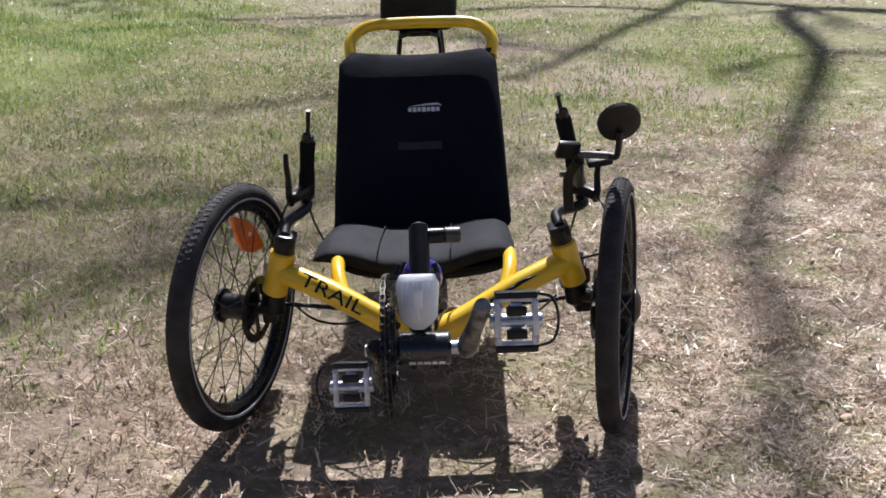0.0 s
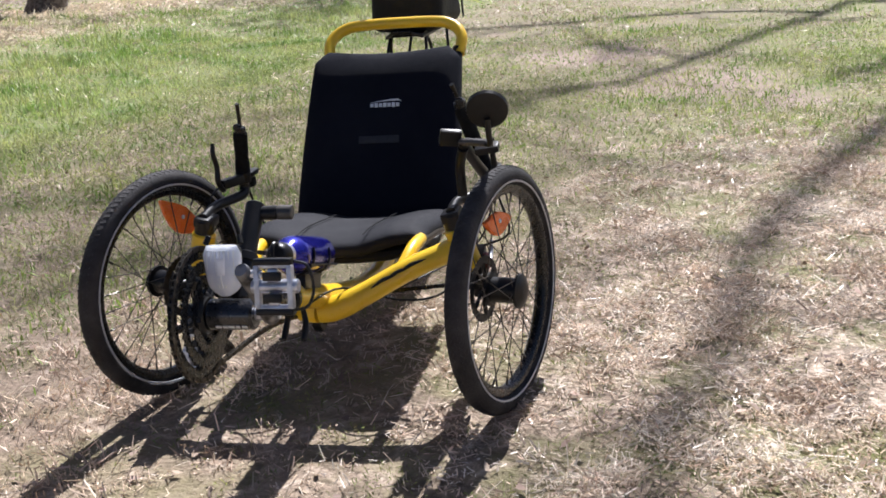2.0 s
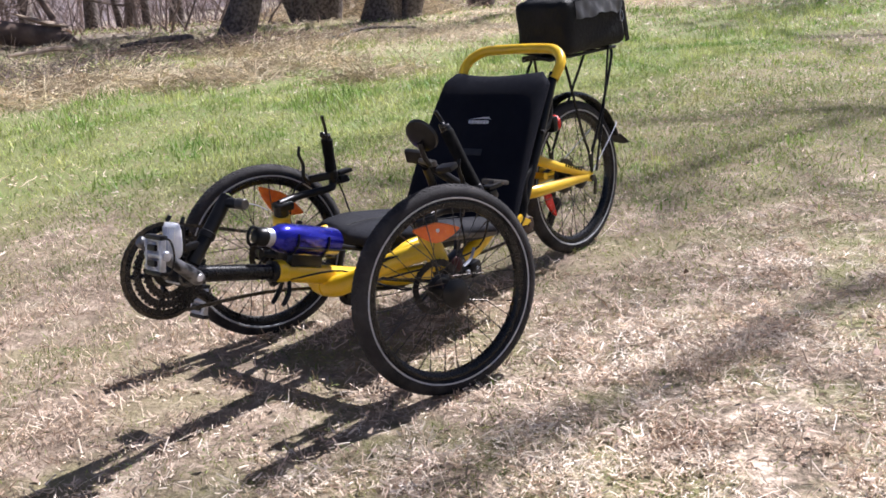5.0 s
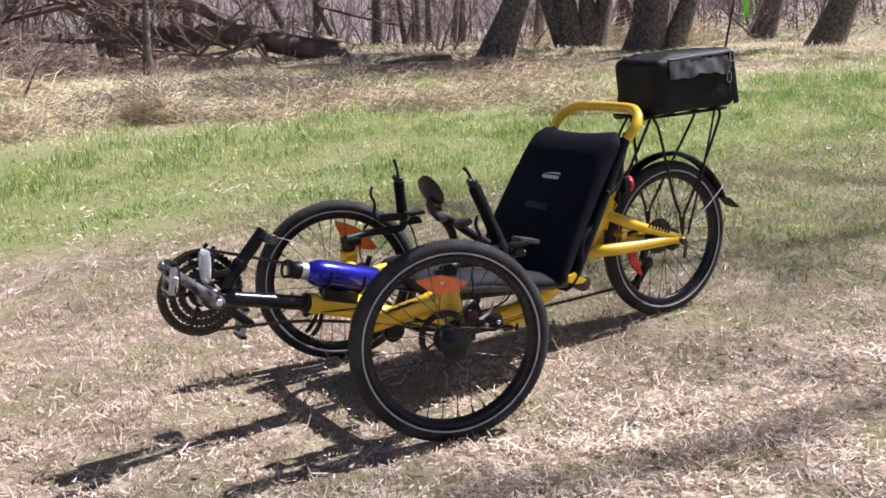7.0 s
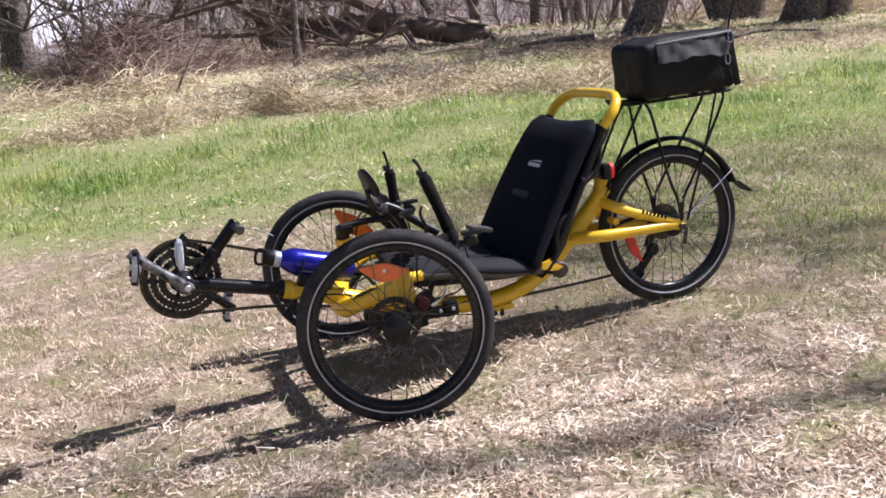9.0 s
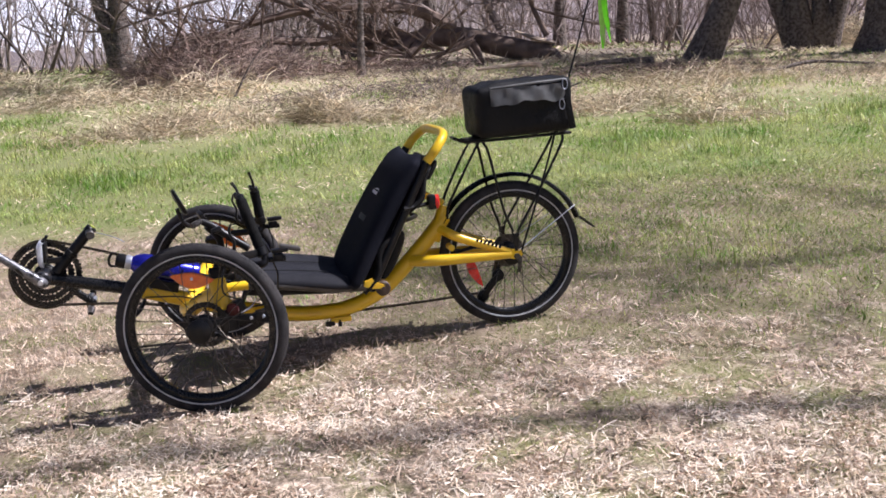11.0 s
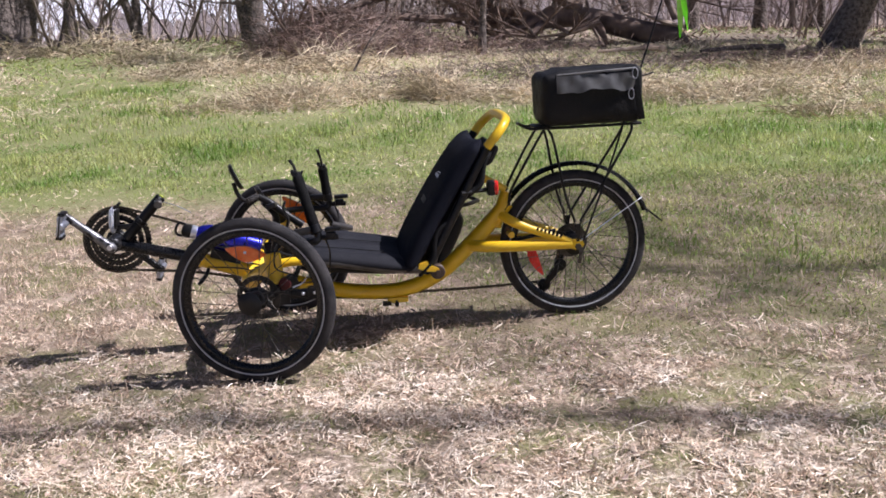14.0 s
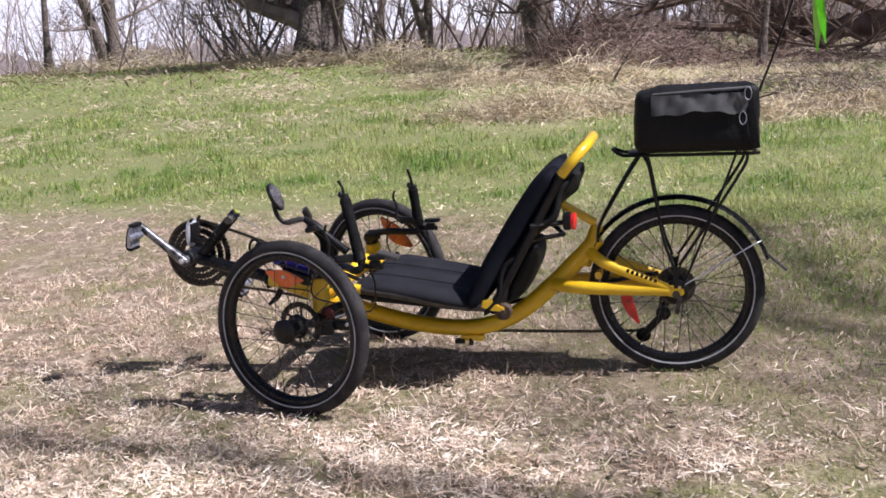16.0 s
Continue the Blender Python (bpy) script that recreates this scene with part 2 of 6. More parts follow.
    side.inputs["From Min"].default_value, side.inputs["From Max"].default_value = -2.9, -1.3
    l.new(band.outputs[0], side.inputs["Value"])
    both = n.new("ShaderNodeMath")
    both.operation = "MULTIPLY"
    l.new(out.outputs["Result"], both.inputs[0])
    l.new(side.outputs["Result"], both.inputs[1])
    l.new(both.outputs[0], mix2.inputs["Factor"])
    l.new(mix.outputs["Result"], mix2.inputs["A"])
    # brown litter under the wood
    under = n.new("ShaderNodeMapRange")
    under.inputs["From Min"].default_value, under.inputs["From Max"].default_value = -9.6, -12.2
    under.inputs["To Max"].default_value = 0.85
    l.new(off.outputs[0], under.inputs["Value"])
    litter = n.new("ShaderNodeMix")
    litter.data_type = "RGBA"
    litter.inputs["B"].default_value = (0.21, 0.165, 0.13, 1)
    woodland = n.new("ShaderNodeMath")
    woodland.operation = "MULTIPLY"
    l.new(under.outputs["Result"], woodland.inputs[0])
    l.new(side.outputs["Result"], woodland.inputs[1])
    l.new(woodland.outputs[0], litter.inputs["Factor"])
    l.new(mix2.outputs["Result"], litter.inputs["A"])
    last = litter.outputs["Result"]
    # worn bare earth, pinkish
    for centre, radius in (((0.38, 5.75, 0), 0.6), ((-0.45, 6.9, 0), 0.55), ((0.9, 5.3, 0), 0.36)):
        far = n.new("ShaderNodeVectorMath")
        far.operation = "DISTANCE"
        far.inputs[1].default_value = centre
        l.new(tex.outputs["Object"], far.inputs[0])
        edge = n.new("ShaderNodeMath")
        edge.operation = "MULTIPLY_ADD"
        edge.inputs[1].default_value = 0.9
        l.new(wob.outputs["Fac"], edge.inputs[0])
        l.new(far.outputs["Value"], edge.inputs[2])
        spot = n.new("ShaderNodeMapRange")
        spot.inputs["From Min"].default_value, spot.inputs["From Max"].default_value = radius + 0.5, radius + 0.2
        l.new(edge.outputs[0], spot.inputs["Value"])
        mix3 = n.new("ShaderNodeMix")
        mix3.data_type = "RGBA"
        mix3.inputs["B"].default_value = (0.33, 0.245, 0.195, 1)
        l.new(spot.outputs["Result"], mix3.inputs["Factor"])
        l.new(last, mix3.inputs["A"])
        last = mix3.outputs["Result"]
    l.new(last, b.inputs["Base Color"])
    return m


SOIL = ground_material()


# ---- building blocks ----
def link_mesh(name, bm, material, smooth=True):
    me = bpy.data.meshes.new(name)
    bmesh.ops.recalc_face_normals(bm, faces=bm.faces)
    bm.to_mesh(me)
    bm.free()
    if smooth:
        me.shade_smooth()
        me.set_sharp_from_angle(angle=radians(38))
    me.materials.append(material)
    return new(name, me)


OFFSET = Vector((0, 0, 0))  # of the trike parts being laid out, in its axes


def lay(x, y, z):
    OFFSET[:] = (x, y, z)


def part(name, bm, material, parent, label="", smooth=True):
    if OFFSET.length:
        bmesh.ops.translate(bm, verts=bm.verts, vec=OFFSET)
    ob = link_mesh(name, bm, material, smooth)
    ob.parent = parent
    if label:
        ob["label"] = label
    return ob


def again(ob, parent, m):
    o = ob.copy()
    scene.collection.objects.link(o)
    o.parent = parent
    o.matrix_basis = m
    return o


def thing(name, m, label, category, group="", kind=""):
    ob = new(name)
    ob.empty_display_size = 0.1
    ob.matrix_world = m
    return tagged(ob, label, category, group, kind)


def smooth_path(points, steps=6):
    """Catmull-Rom through points (each a tuple; extra numbers are carried along)."""
    p = np.array(points, float)
    if len(p) < 3:
        return p
    q = np.vstack([2 * p[0] - p[1], p, 2 * p[-1] - p[-2]])
    out = []
    for i in range(1, len(q) - 2):
        for s in range(steps):
            t = s / steps
            out.append(0.5 * (2 * q[i] + (q[i + 1] - q[i - 1]) * t + (2 * q[i - 1] - 5 * q[i] + 4 * q[i + 1] - q[i + 2]) * t * t
                              + (3 * q[i] - q[i - 1] - 3 * q[i + 1] + q[i + 2]) * t ** 3))
    out.append(p[-1])
    return np.array(out)


def tube(bm, points, radius, sides=12, steps=5, flat=1.0, caps=True):
    """A round bar along points; radius a number or one per point; flat squeezes the section upright."""
    pts = [tuple(p) for p in points]
    rad = radius if isinstance(radius, (list, tuple)) else [radius] * len(pts)
    path = smooth_path([(*p, r) for p, r in zip(pts, rad)], steps) if len(pts) > 2 else np.array([(*p, r) for p, r in zip(pts, rad)])
    pos = [Vector(p[:3]) for p in path]
    side = None
    rings = []
    for i, c in enumerate(pos):
        d = (pos[min(i + 1, len(pos) - 1)] - pos[max(i - 1, 0)]).normalized()
        if side is None:
            side = d.cross(Vector((0, 0, 1)))
            if side.length < 0.05:
                side = d.cross(Vector((1, 0, 0)))
        side = (side - d * side.dot(d)).normalized()
        up = side.cross(d)
        r = path[i][3]
        rings.append([bm.verts.new(c + side * (r * math.cos(a)) + up * (r * flat * math.sin(a))) for a in (2 * math.pi * k / sides for k in range(sides))])
    for a, b in zip(rings, rings[1:]):
        for k in range(sides):
            bm.faces.new((a[k], a[(k + 1) % sides], b[(k + 1) % sides], b[k]))
    if caps:
        bm.faces.new(rings[0][::-1])
        bm.faces.new(rings[-1])
    return bm


def bar(points, radius, sides=12, steps=5, flat=1.0):
    return tube(bmesh.new(), points, radius, sides, steps, flat)


def lathe(bm, profile, m=None, sides=32, close=False):
    """Turns (along, radius) pairs round the x axis; m places it."""
    m = m or Matrix()
    rings = []
    for a, r in profile:
        rings.append([bm.verts.new(m @ Vector((a, r * math.cos(t), r * math.sin(t)))) for t in (2 * math.pi * k / sides for k in range(sides))])
    pairs = list(zip(rings, rings[1:])) + ([(rings[-1], rings[0])] if close else [])
    for p, q in pairs:
        for k in range(sides):
            bm.faces.new((p[k], p[(k + 1) % sides], q[(k + 1) % sides], q[k]))
    if not close:
        if profile[0][1] > 1e-4:
            bm.faces.new(rings[0][::-1])
        if profile[-1][1] > 1e-4:
            bm.faces.new(rings[-1])
    return bm


def along(a, b):
    """The pose whose x axis runs from a to b."""
    a, b = Vector(a), Vector(b)
    return Matrix.Translation(a) @ (b - a).to_track_quat("X", "Z").to_matrix().to_4x4()


def rod(bm, a, b, r, sides=12, edge=0.15):
    """A bar from a to b with eased ends."""
    n = (Vector(b) - Vector(a)).length
    e = min(r * edge, n * 0.2)
    return lathe(bm, [(0, r - e), (e, r), (n - e, r), (n, r - e)], along(a, b), sides)


def block(bm, size, m=None, bevel=0.004, segments=2):
    """A box with eased edges, centred on m."""
    got = bmesh.ops.create_cube(bm, size=1.0)
    bmesh.ops.scale(bm, vec=size, verts=got["verts"])
    if bevel:
        edges = list({e for v in got["verts"] for e in v.link_edges})
        res = bmesh.ops.bevel(bm, geom=edges, offset=bevel, segments=segments, affect="EDGES", profile=0.6)
        verts = list({v for f in res["faces"] for v in f.verts} | {v for v in got["verts"] if v.is_valid})
    else:
        verts = got["verts"]
    if m is not None:
        bmesh.ops.transform(bm, matrix=m, verts=verts)
    return bm


def boxed(size, m=None, bevel=0.004):
    return block(bmesh.new(), size, m, bevel)


def plate(outline, thick, m, bevel=0.0):
    """A flat piece cut to an outline in its own x-y plane."""
    bm = bmesh.new()
    f = bm.faces.new([bm.verts.new((x, y, -thick / 2)) for x, y in outline])
    g = bmesh.ops.extrude_face_region(bm, geom=[f])
    top = [v for v in g["geom"] if isinstance(v, bmesh.types.BMVert)]
    bmesh.ops.translate(bm, verts=top, vec=(0, 0, thick))
    if bevel:
        rim = [e for e in bm.edges if abs(e.verts[0].co.z - e.verts[1].co.z) < 1e-6]
        bmesh.ops.bevel(bm, geom=rim, offset=bevel, segments=2, affect="EDGES")
    bmesh.ops.transform(bm, matrix=m, verts=bm.verts)
    return bm


def pad(place, across, nu, nv, thick, power=3.0):
    """A closed cushion: place(u, v) gives centre and normal for u, v in -1..1; its edges round off."""
    bm = bmesh.new()
    def grid(sign):
        rows = []
        for j in range(nv + 1):
            row = []
            for i in range(nu + 1):
                u, v = math.sin((2 * i / nu - 1) * math.pi / 2), math.sin((2 * j / nv - 1) * math.pi / 2)
                k = (1 - abs(u) ** power) * (1 - abs(v) ** power)
                c, n = place(u, v)
                row.append(bm.verts.new(c + n * (sign * thick / 2 * max(k, 0.0) ** 0.4)))
            rows.append(row)
        return rows
    a, b = grid(1), grid(-1)
    for g, flip in ((a, False), (b, True)):
        for j in range(nv):
            for i in range(nu):
                q = (g[j][i], g[j][i + 1], g[j + 1][i + 1], g[j + 1][i])
                bm.faces.new(q[::-1] if flip else q)
    bmesh.ops.remove_doubles(bm, verts=bm.verts, dist=1e-5)
    return bm


def lettering(text, size, m, material, parent, name="lettering", label="", depth=0.0008, shear=0.0):
    cu = bpy.data.curves.new(name, "FONT")
    cu.body, cu.size, cu.extrude, cu.shear = text, size, depth, shear
    cu.align_x, cu.align_y = "CENTER", "CENTER"
    tmp = new("tmp", cu)
    me = bpy.data.meshes.new_from_object(tmp.evaluated_get(bpy.context.evaluated_depsgraph_get()))
    bpy.data.objects.remove(tmp)
    bpy.data.curves.remove(cu)
    me.materials.clear()
    me.materials.append(material)
    me.transform(Matrix.Translation(OFFSET) @ m)
    ob = new(name, me)
    ob.parent = parent
    if label:
        ob["label"] = label
    return ob


# ---- the ground ----
def rise(x, y):
    """Height of the meadow."""
    k = np.clip(0.0905 - 0.0050 * y, 0.02, 0.088)
    d = np.clip(-x - 1.0, 0, 17)
    bumps = 0.012 * np.sin(x * 1.7 + 0.6 * y) * np.sin(y * 1.3 - 0.5 * x + 1.0)
    near = np.clip(np.hypot(x - 0.15, y - 2.3) - 1.3, 0, 2) / 2
    return k * d * d / (d + 1.0) * (1.21 - 0.024 * d) + bumps * near - 0.029 + 0.016 * np.clip(y - 2.3, -1.5, 1.5) - 0.0085 * np.clip(x - 0.135, -1.5, 1.5)


def build_ground():
    def axis(lo, hi, c, n):
        t = np.linspace(-1, 1, n)
        s = np.sign(t) * np.abs(t) ** 3.2
        return np.where(s < 0, c + (c - lo) * s, c + (hi - c) * s) + 3.0 * t * 0
    xs, ys = axis(-420, 420, -2.0, 150), axis(-420, 420, 3.0, 150)
    X, Y = np.meshgrid(xs, ys)
    Z = rise(X, Y)
    v = np.stack([X, Y, Z], -1).reshape(-1, 3)
    n = len(xs)
    i = np.arange(n * n).reshape(n, n)
    f = np.stack([i[:-1, :-1], i[:-1, 1:], i[1:, 1:], i[1:, :-1]], -1).reshape(-1, 4)
    me = bpy.data.meshes.new("ground")
    me.from_pydata(v.tolist(), [], f.tolist())
    me.shade_smooth()
    me.materials.append(SOIL)
    return tagged(new("ground", me), "dry matted meadow soil with straw and patchy green turf", "ground", kind="structure")


ground = build_ground()
rng = np.random.default_rng(7)


def patchy(x, y, scale=1.0, seed=0.0):
    """A cheap smooth random field, about -1 to 1."""
    s = 0
    for k, (a, b, p) in enumerate(((0.9, 0.4, 0.3), (-0.5, 1.1, 1.7), (1.9, -1.3, 2.9), (2.3, 2.1, 0.8), (-3.7, 2.9, 4.1), (4.3, 3.7, 5.2))):
        s = s + np.sin((a * x + b * y) * scale + p + seed) / (1 + 0.35 * k)
    return s / 2.6


def strips(name, xy, length, width, heading, lift, lean, material, label, category, curl=0.3, base=0.0):
    """Thin bent blades, all in one mesh; lean is the angle from lying flat."""
    n = len(xy)
    dx, dy = np.cos(heading), np.sin(heading)
    z0 = rise(xy[:, 0], xy[:, 1]) + lift
    sx, sy = -dy * width / 2, dx * width / 2
    run, up = np.cos(lean) * length, np.sin(lean) * length
    bend = curl * rng.uniform(-0.5, 1, n)
    P = np.empty((n, 5, 3), np.float32)
    P[:, 0] = np.stack([xy[:, 0] - sx, xy[:, 1] - sy, z0], -1)
    P[:, 1] = np.stack([xy[:, 0] + sx, xy[:, 1] + sy, z0 + base * width], -1)
    mx, my, mz = xy[:, 0] + dx * run * 0.5, xy[:, 1] + dy * run * 0.5, z0 + up * 0.5 + length * bend * 0.18
    P[:, 2] = np.stack([mx + sx * 0.9, my + sy * 0.9, mz], -1)
    P[:, 3] = np.stack([mx - sx * 0.9, my - sy * 0.9, mz], -1)
    P[:, 4] = np.stack([xy[:, 0] + dx * run * (1 + 0.15 * bend), xy[:, 1] + dy * run * (1 + 0.15 * bend), z0 + up * (1 - 0.3 * np.abs(bend))], -1)
    o = (np.arange(n) * 5)[:, None]
    me = bpy.data.meshes.new(name)
    me.vertices.add(n * 5)
    me.vertices.foreach_set("co", P.reshape(-1))
    loops = np.concatenate([o + np.array([[0, 1, 2, 3]]), o + np.array([[3, 2, 4]])], 1).reshape(-1)
    me.loops.add(len(loops))
    me.loops.foreach_set("vertex_index", loops.astype(np.int32))
    me.polygons.add(n * 2)
    starts = (np.arange(n) * 7)[:, None] + np.array([[0, 4]])
    me.polygons.foreach_set("loop_start", starts.reshape(-1).astype(np.int32))
    me.update(calc_edges=True)
    me.validate()
    me.materials.append(material)
    return tagged(new(name, me), label, category, kind="stuff")


def flecks(name, xy, length, width, heading, lift, lean, material, label, category, blunt=False):
    """Short flat slivers, pointed with a kink or cut off blunt, all in one mesh."""
    n = len(xy)
    dx, dy = np.cos(heading), np.sin(heading)
    z0 = rise(xy[:, 0], xy[:, 1]) + lift
    run, up = np.cos(lean) * length, np.sin(lean) * length
    k = rng.uniform(0.3, 0.7, n)
    roll = rng.uniform(-0.6, 0.6, n) * width
    P = np.empty((n, 4, 3), np.float32)
    P[:, 0] = np.stack([xy[:, 0], xy[:, 1], z0], -1)
    mx, my, mz = xy[:, 0] + dx * run * k, xy[:, 1] + dy * run * k, z0 + up * k + length * rng.uniform(-0.02, 0.10, n)
    P[:, 1] = np.stack([mx - dy * width / 2, my + dx * width / 2, mz + roll], -1)
    P[:, 2] = np.stack([xy[:, 0] + dx * run, xy[:, 1] + dy * run, z0 + up], -1)
    P[:, 3] = np.stack([mx + dy * width / 2, my - dx * width / 2, mz - roll], -1)
    if blunt:
        ex, ey, ez = xy[:, 0] + dx * run, xy[:, 1] + dy * run, z0 + up
        tip = rng.uniform(0.35, 1.0, n)
        P[:, 0] = np.stack([xy[:, 0] - dy * width / 2, xy[:, 1] + dx * width / 2, z0 + roll], -1)
        P[:, 1] = np.stack([ex - dy * width / 2 * tip, ey + dx * width / 2 * tip, ez + roll], -1)
        P[:, 2] = np.stack([ex + dy * width / 2 * tip, ey - dx * width / 2 * tip, ez - roll], -1)
        P[:, 3] = np.stack([xy[:, 0] + dy * width / 2, xy[:, 1] - dx * width / 2, z0 - roll], -1)
    me = bpy.data.meshes.new(name)
    me.vertices.add(n * 4)
    me.vertices.foreach_set("co", P.reshape(-1))
    me.loops.add(n * 4)
    me.loops.foreach_set("vertex_index", np.arange(n * 4, dtype=np.int32))
    me.polygons.add(n)
    me.polygons.foreach_set("loop_start", (np.arange(n) * 4).astype(np.int32))
    me.update(calc_edges=True)
    me.validate()
    me.materials.append(material)
    return tagged(new(name, me), label, category, kind="stuff")


def scatter(n, x0, x1, y0, y1, keep):
    x, y = rng.uniform(x0, x1, n), rng.uniform(y0, y1, n)
    ok = rng.uniform(0, 1, n) < keep(x, y)
    return np.stack([x[ok], y[ok]], -1)


def greenness(x, y):
    """How much living grass stands at a place."""
    edge = -2.55 + 0.5 * np.clip((y - 1.6) / 1.4, 0, 1) + 0.16 * patchy(x, y, 1.2) + 0.14 * patchy(x, y, 6.0)
    lawn = np.clip((edge - x) / 0.35, 0, 1)
    start = -6.45 + 0.6 * np.clip(y, 0, 3.6) + 1.4 * np.minimum(y, 0)
    dry = np.clip((start - x + 0.9 * patchy(x, y, 0.9, 2.0) + 0.5 * patchy(x, y, 2.6)) / 0.9, 0, 1) * np.clip(0.40 + 0.8 * patchy(x, y, 1.1, 5.0) + 0.4 * patchy(y, x, 3.1), 0.1, 0.92)
    dry = np.maximum(dry, 0.8 * np.exp(-((x + 3.62 - 0.22 * y + 0.10 * patchy(y, x, 2.4)) / 0.15) ** 2) * np.clip(0.55 + 0.7 * patchy(y, x, 1.9, 2.0), 0, 1) * (y < 3.4))
    mixed = np.clip(0.9 + 0.4 * patchy(x, y, 1.7, 8.0), 0.35, 1)
    far = np.clip((y - 2.9 - 0.9 * np.clip(x, 0, 2) + 0.5 * np.clip(-x, 0, 2) - 0.6 * patchy(x, y, 0.8, 1.0)) / 1.6, 0, 1) * np.clip(0.65 + 0.5 * patchy(x, y, 0.9, 3.0), 0.15, 1)
    side = 0.6 * np.clip((4.1 - y) / 0.7, 0, 1) * np.clip((-0.15 - x) / 0.6, 0, 1) * np.clip((y - 1.75 + 0.3 * patchy(x, y, 2.2, 6.0)) / 0.7, 0, 1) * np.clip(0.5 + 0.8 * patchy(x, y, 3.4, 2.0) + 0.5 * patchy(y, x, 11.0), 0, 1)
    return np.clip(np.maximum(np.maximum(lawn * mixed, far), side) * (1 - dry), 0, 1)


TUFTS = ((0.37, 1.55, 0.10), (0.44, 1.72, 0.07), (-0.88, 1.98, 0.13), (-1.10, 2.02, 0.10), (1.35, 3.36, 0.16), (0.66, 1.90, 0.07), (0.88, 1.86, 0.05), (0.87, 1.60, 0.06), (0.50, 2.95, 0.12), (-0.62, 1.30, 0.10))


def tufts(x, y):
    """Small green mottles between the straw."""
    return np.clip(0.16 + 0.60 * patchy(x, y, 2.4, 4.0) + 0.65 * patchy(x, y, 9.0, 1.0) + 0.60 * patchy(y, x, 26.0, 3.0) + 0.80 * np.clip((y - 1.9 - 1.1 * np.clip(x, 0, 2)) / 1.6, 0, 1) * np.clip(1.0 - 0.75 * np.clip((x + 0.1) / 0.6, 0, 1) * np.clip((5.2 - y) / 0.8, 0, 1), 0, 1) + 0.40 * np.clip((0.3 - x), 0, 1) * np.clip((y - 0.9), 0, 1) - 0.25 * np.clip((x - 0.9) / 1.0, 0, 1) - 0.25 * np.clip((1.2 - y), 0, 1) + sum(0.9 * np.exp(-((x - a) ** 2 + (y - b) ** 2) / q ** 2) for a, b, q in TUFTS), 0.02, 1)


def meadow():
    spots = ((0.38, 5.75, 0.65), (-0.45, 6.9, 0.6), (0.9, 5.3, 0.4))
    bare = lambda x, y: np.clip(np.min([np.hypot(x - a, y - c) / q for a, c, q in spots], axis=0) ** 3 + 0.4 * patchy(x, y, 3), 0.16, 1)
    fade = lambda x, y: np.clip((np.min([x + 2.3, 3.0 - x, y + 0.7, 5.0 - y], axis=0) + 0.5 * patchy(x, y, 2.2, 7.0)) / 0.9, 0, 1)
    # fine straw, lying, close to the walk
    near = scatter(680000, -2.4, 3.0, -0.7, 5.0, lambda x, y: fade(x, y) * (1 - 0.8 * tufts(x, y)) * (0.62 + 0.7 * np.clip(x - 0.3, 0, 0.7)) * (0.25 + 0.75 * (1 - greenness(x, y))) * np.clip(0.46 + 0.40 * patchy(x, y, 5.0) + 0.65 * patchy(x, y, 17.0, 2.0) + 0.55 * patchy(y, x, 37.0, 5.0), 0.04, 1))
    n = len(near)
    flecks("straw_litter", near, rng.gamma(2.4, 0.0070, n).clip(0.007, 0.05), rng.uniform(0.0014, 0.0033, n), rng.uniform(0, 6.283, n),
           rng.uniform(0.0, 0.012, n), rng.normal(0.28, 0.36, n) + 0.42 * np.clip(0.45 - near[:, 0], 0, 1), STRAW, "bleached matted straw and dead grass lying on the meadow", "straw", True)
    pale = scatter(500000, 0.15, 3.0, -0.7, 5.0, lambda x, y: fade(x, y) * np.clip(1.6 * (x - 0.15), 0, 1) * np.clip(1.25 - 0.22 * np.clip(y - 1.2, 0, 3), 0, 1) * (1 - 0.9 * tufts(x, y)) * np.clip(0.4 + 0.9 * patchy(x, y, 7.0, 3.0) + 0.6 * patchy(y, x, 23.0), 0.02, 1))
    n = len(pale)
    flecks("straw_litter", pale, rng.gamma(2.4, 0.0062, n).clip(0.007, 0.045), rng.uniform(0.0013, 0.0027, n), rng.uniform(0, 6.283, n),
           rng.uniform(0.004, 0.014, n), rng.normal(0.22, 0.30, n), PALESTRAW, "whitish bleached straw in loose mats", "straw", True)
    stalks = scatter(1300, -2.2, 2.8, -0.4, 4.8, lambda x, y: 0.2 + 0.8 * (1 - greenness(x, y)))
    n = len(stalks)
    strips("straw_stalks", stalks, rng.gamma(3.0, 0.018, n).clip(0.03, 0.13), rng.uniform(0.0016, 0.0030, n), rng.uniform(0, 6.283, n),
           rng.uniform(0.008, 0.018, n), rng.normal(0.08, 0.14, n), PALESTRAW, "longer pale straw stalks scattered on top", "straw", 0.35, 0.3)
    flakes = scatter(2600, -2.0, 2.8, -0.4, 4.8, lambda x, y: 0.6 + 0 * x)
    n = len(flakes)
    strips("dead_leaves", flakes, rng.uniform(0.012, 0.030, n), rng.uniform(0.008, 0.016, n), rng.uniform(0, 6.283, n),
           rng.uniform(0.006, 0.014, n), rng.normal(0.2, 0.3, n), LEAFLITTER, "small curled dead leaves on the straw", "dead leaves", 0.6, 0.3)
    mid = scatter(230000, -10, 4.5, -6, 15, lambda x, y: (0.17 + 0.83 * (1 - greenness(x, y))) * (0.1 + 0.9 * bare(x, y)) * (1 - 0.9 * fade(x, y)) * np.clip(0.6 + 0.5 * patchy(x, y, 4.0, 9.0), 0.1, 1))
    n = len(mid)
    dist = np.hypot(mid[:, 0] - 1.5, mid[:, 1] - 1.5)
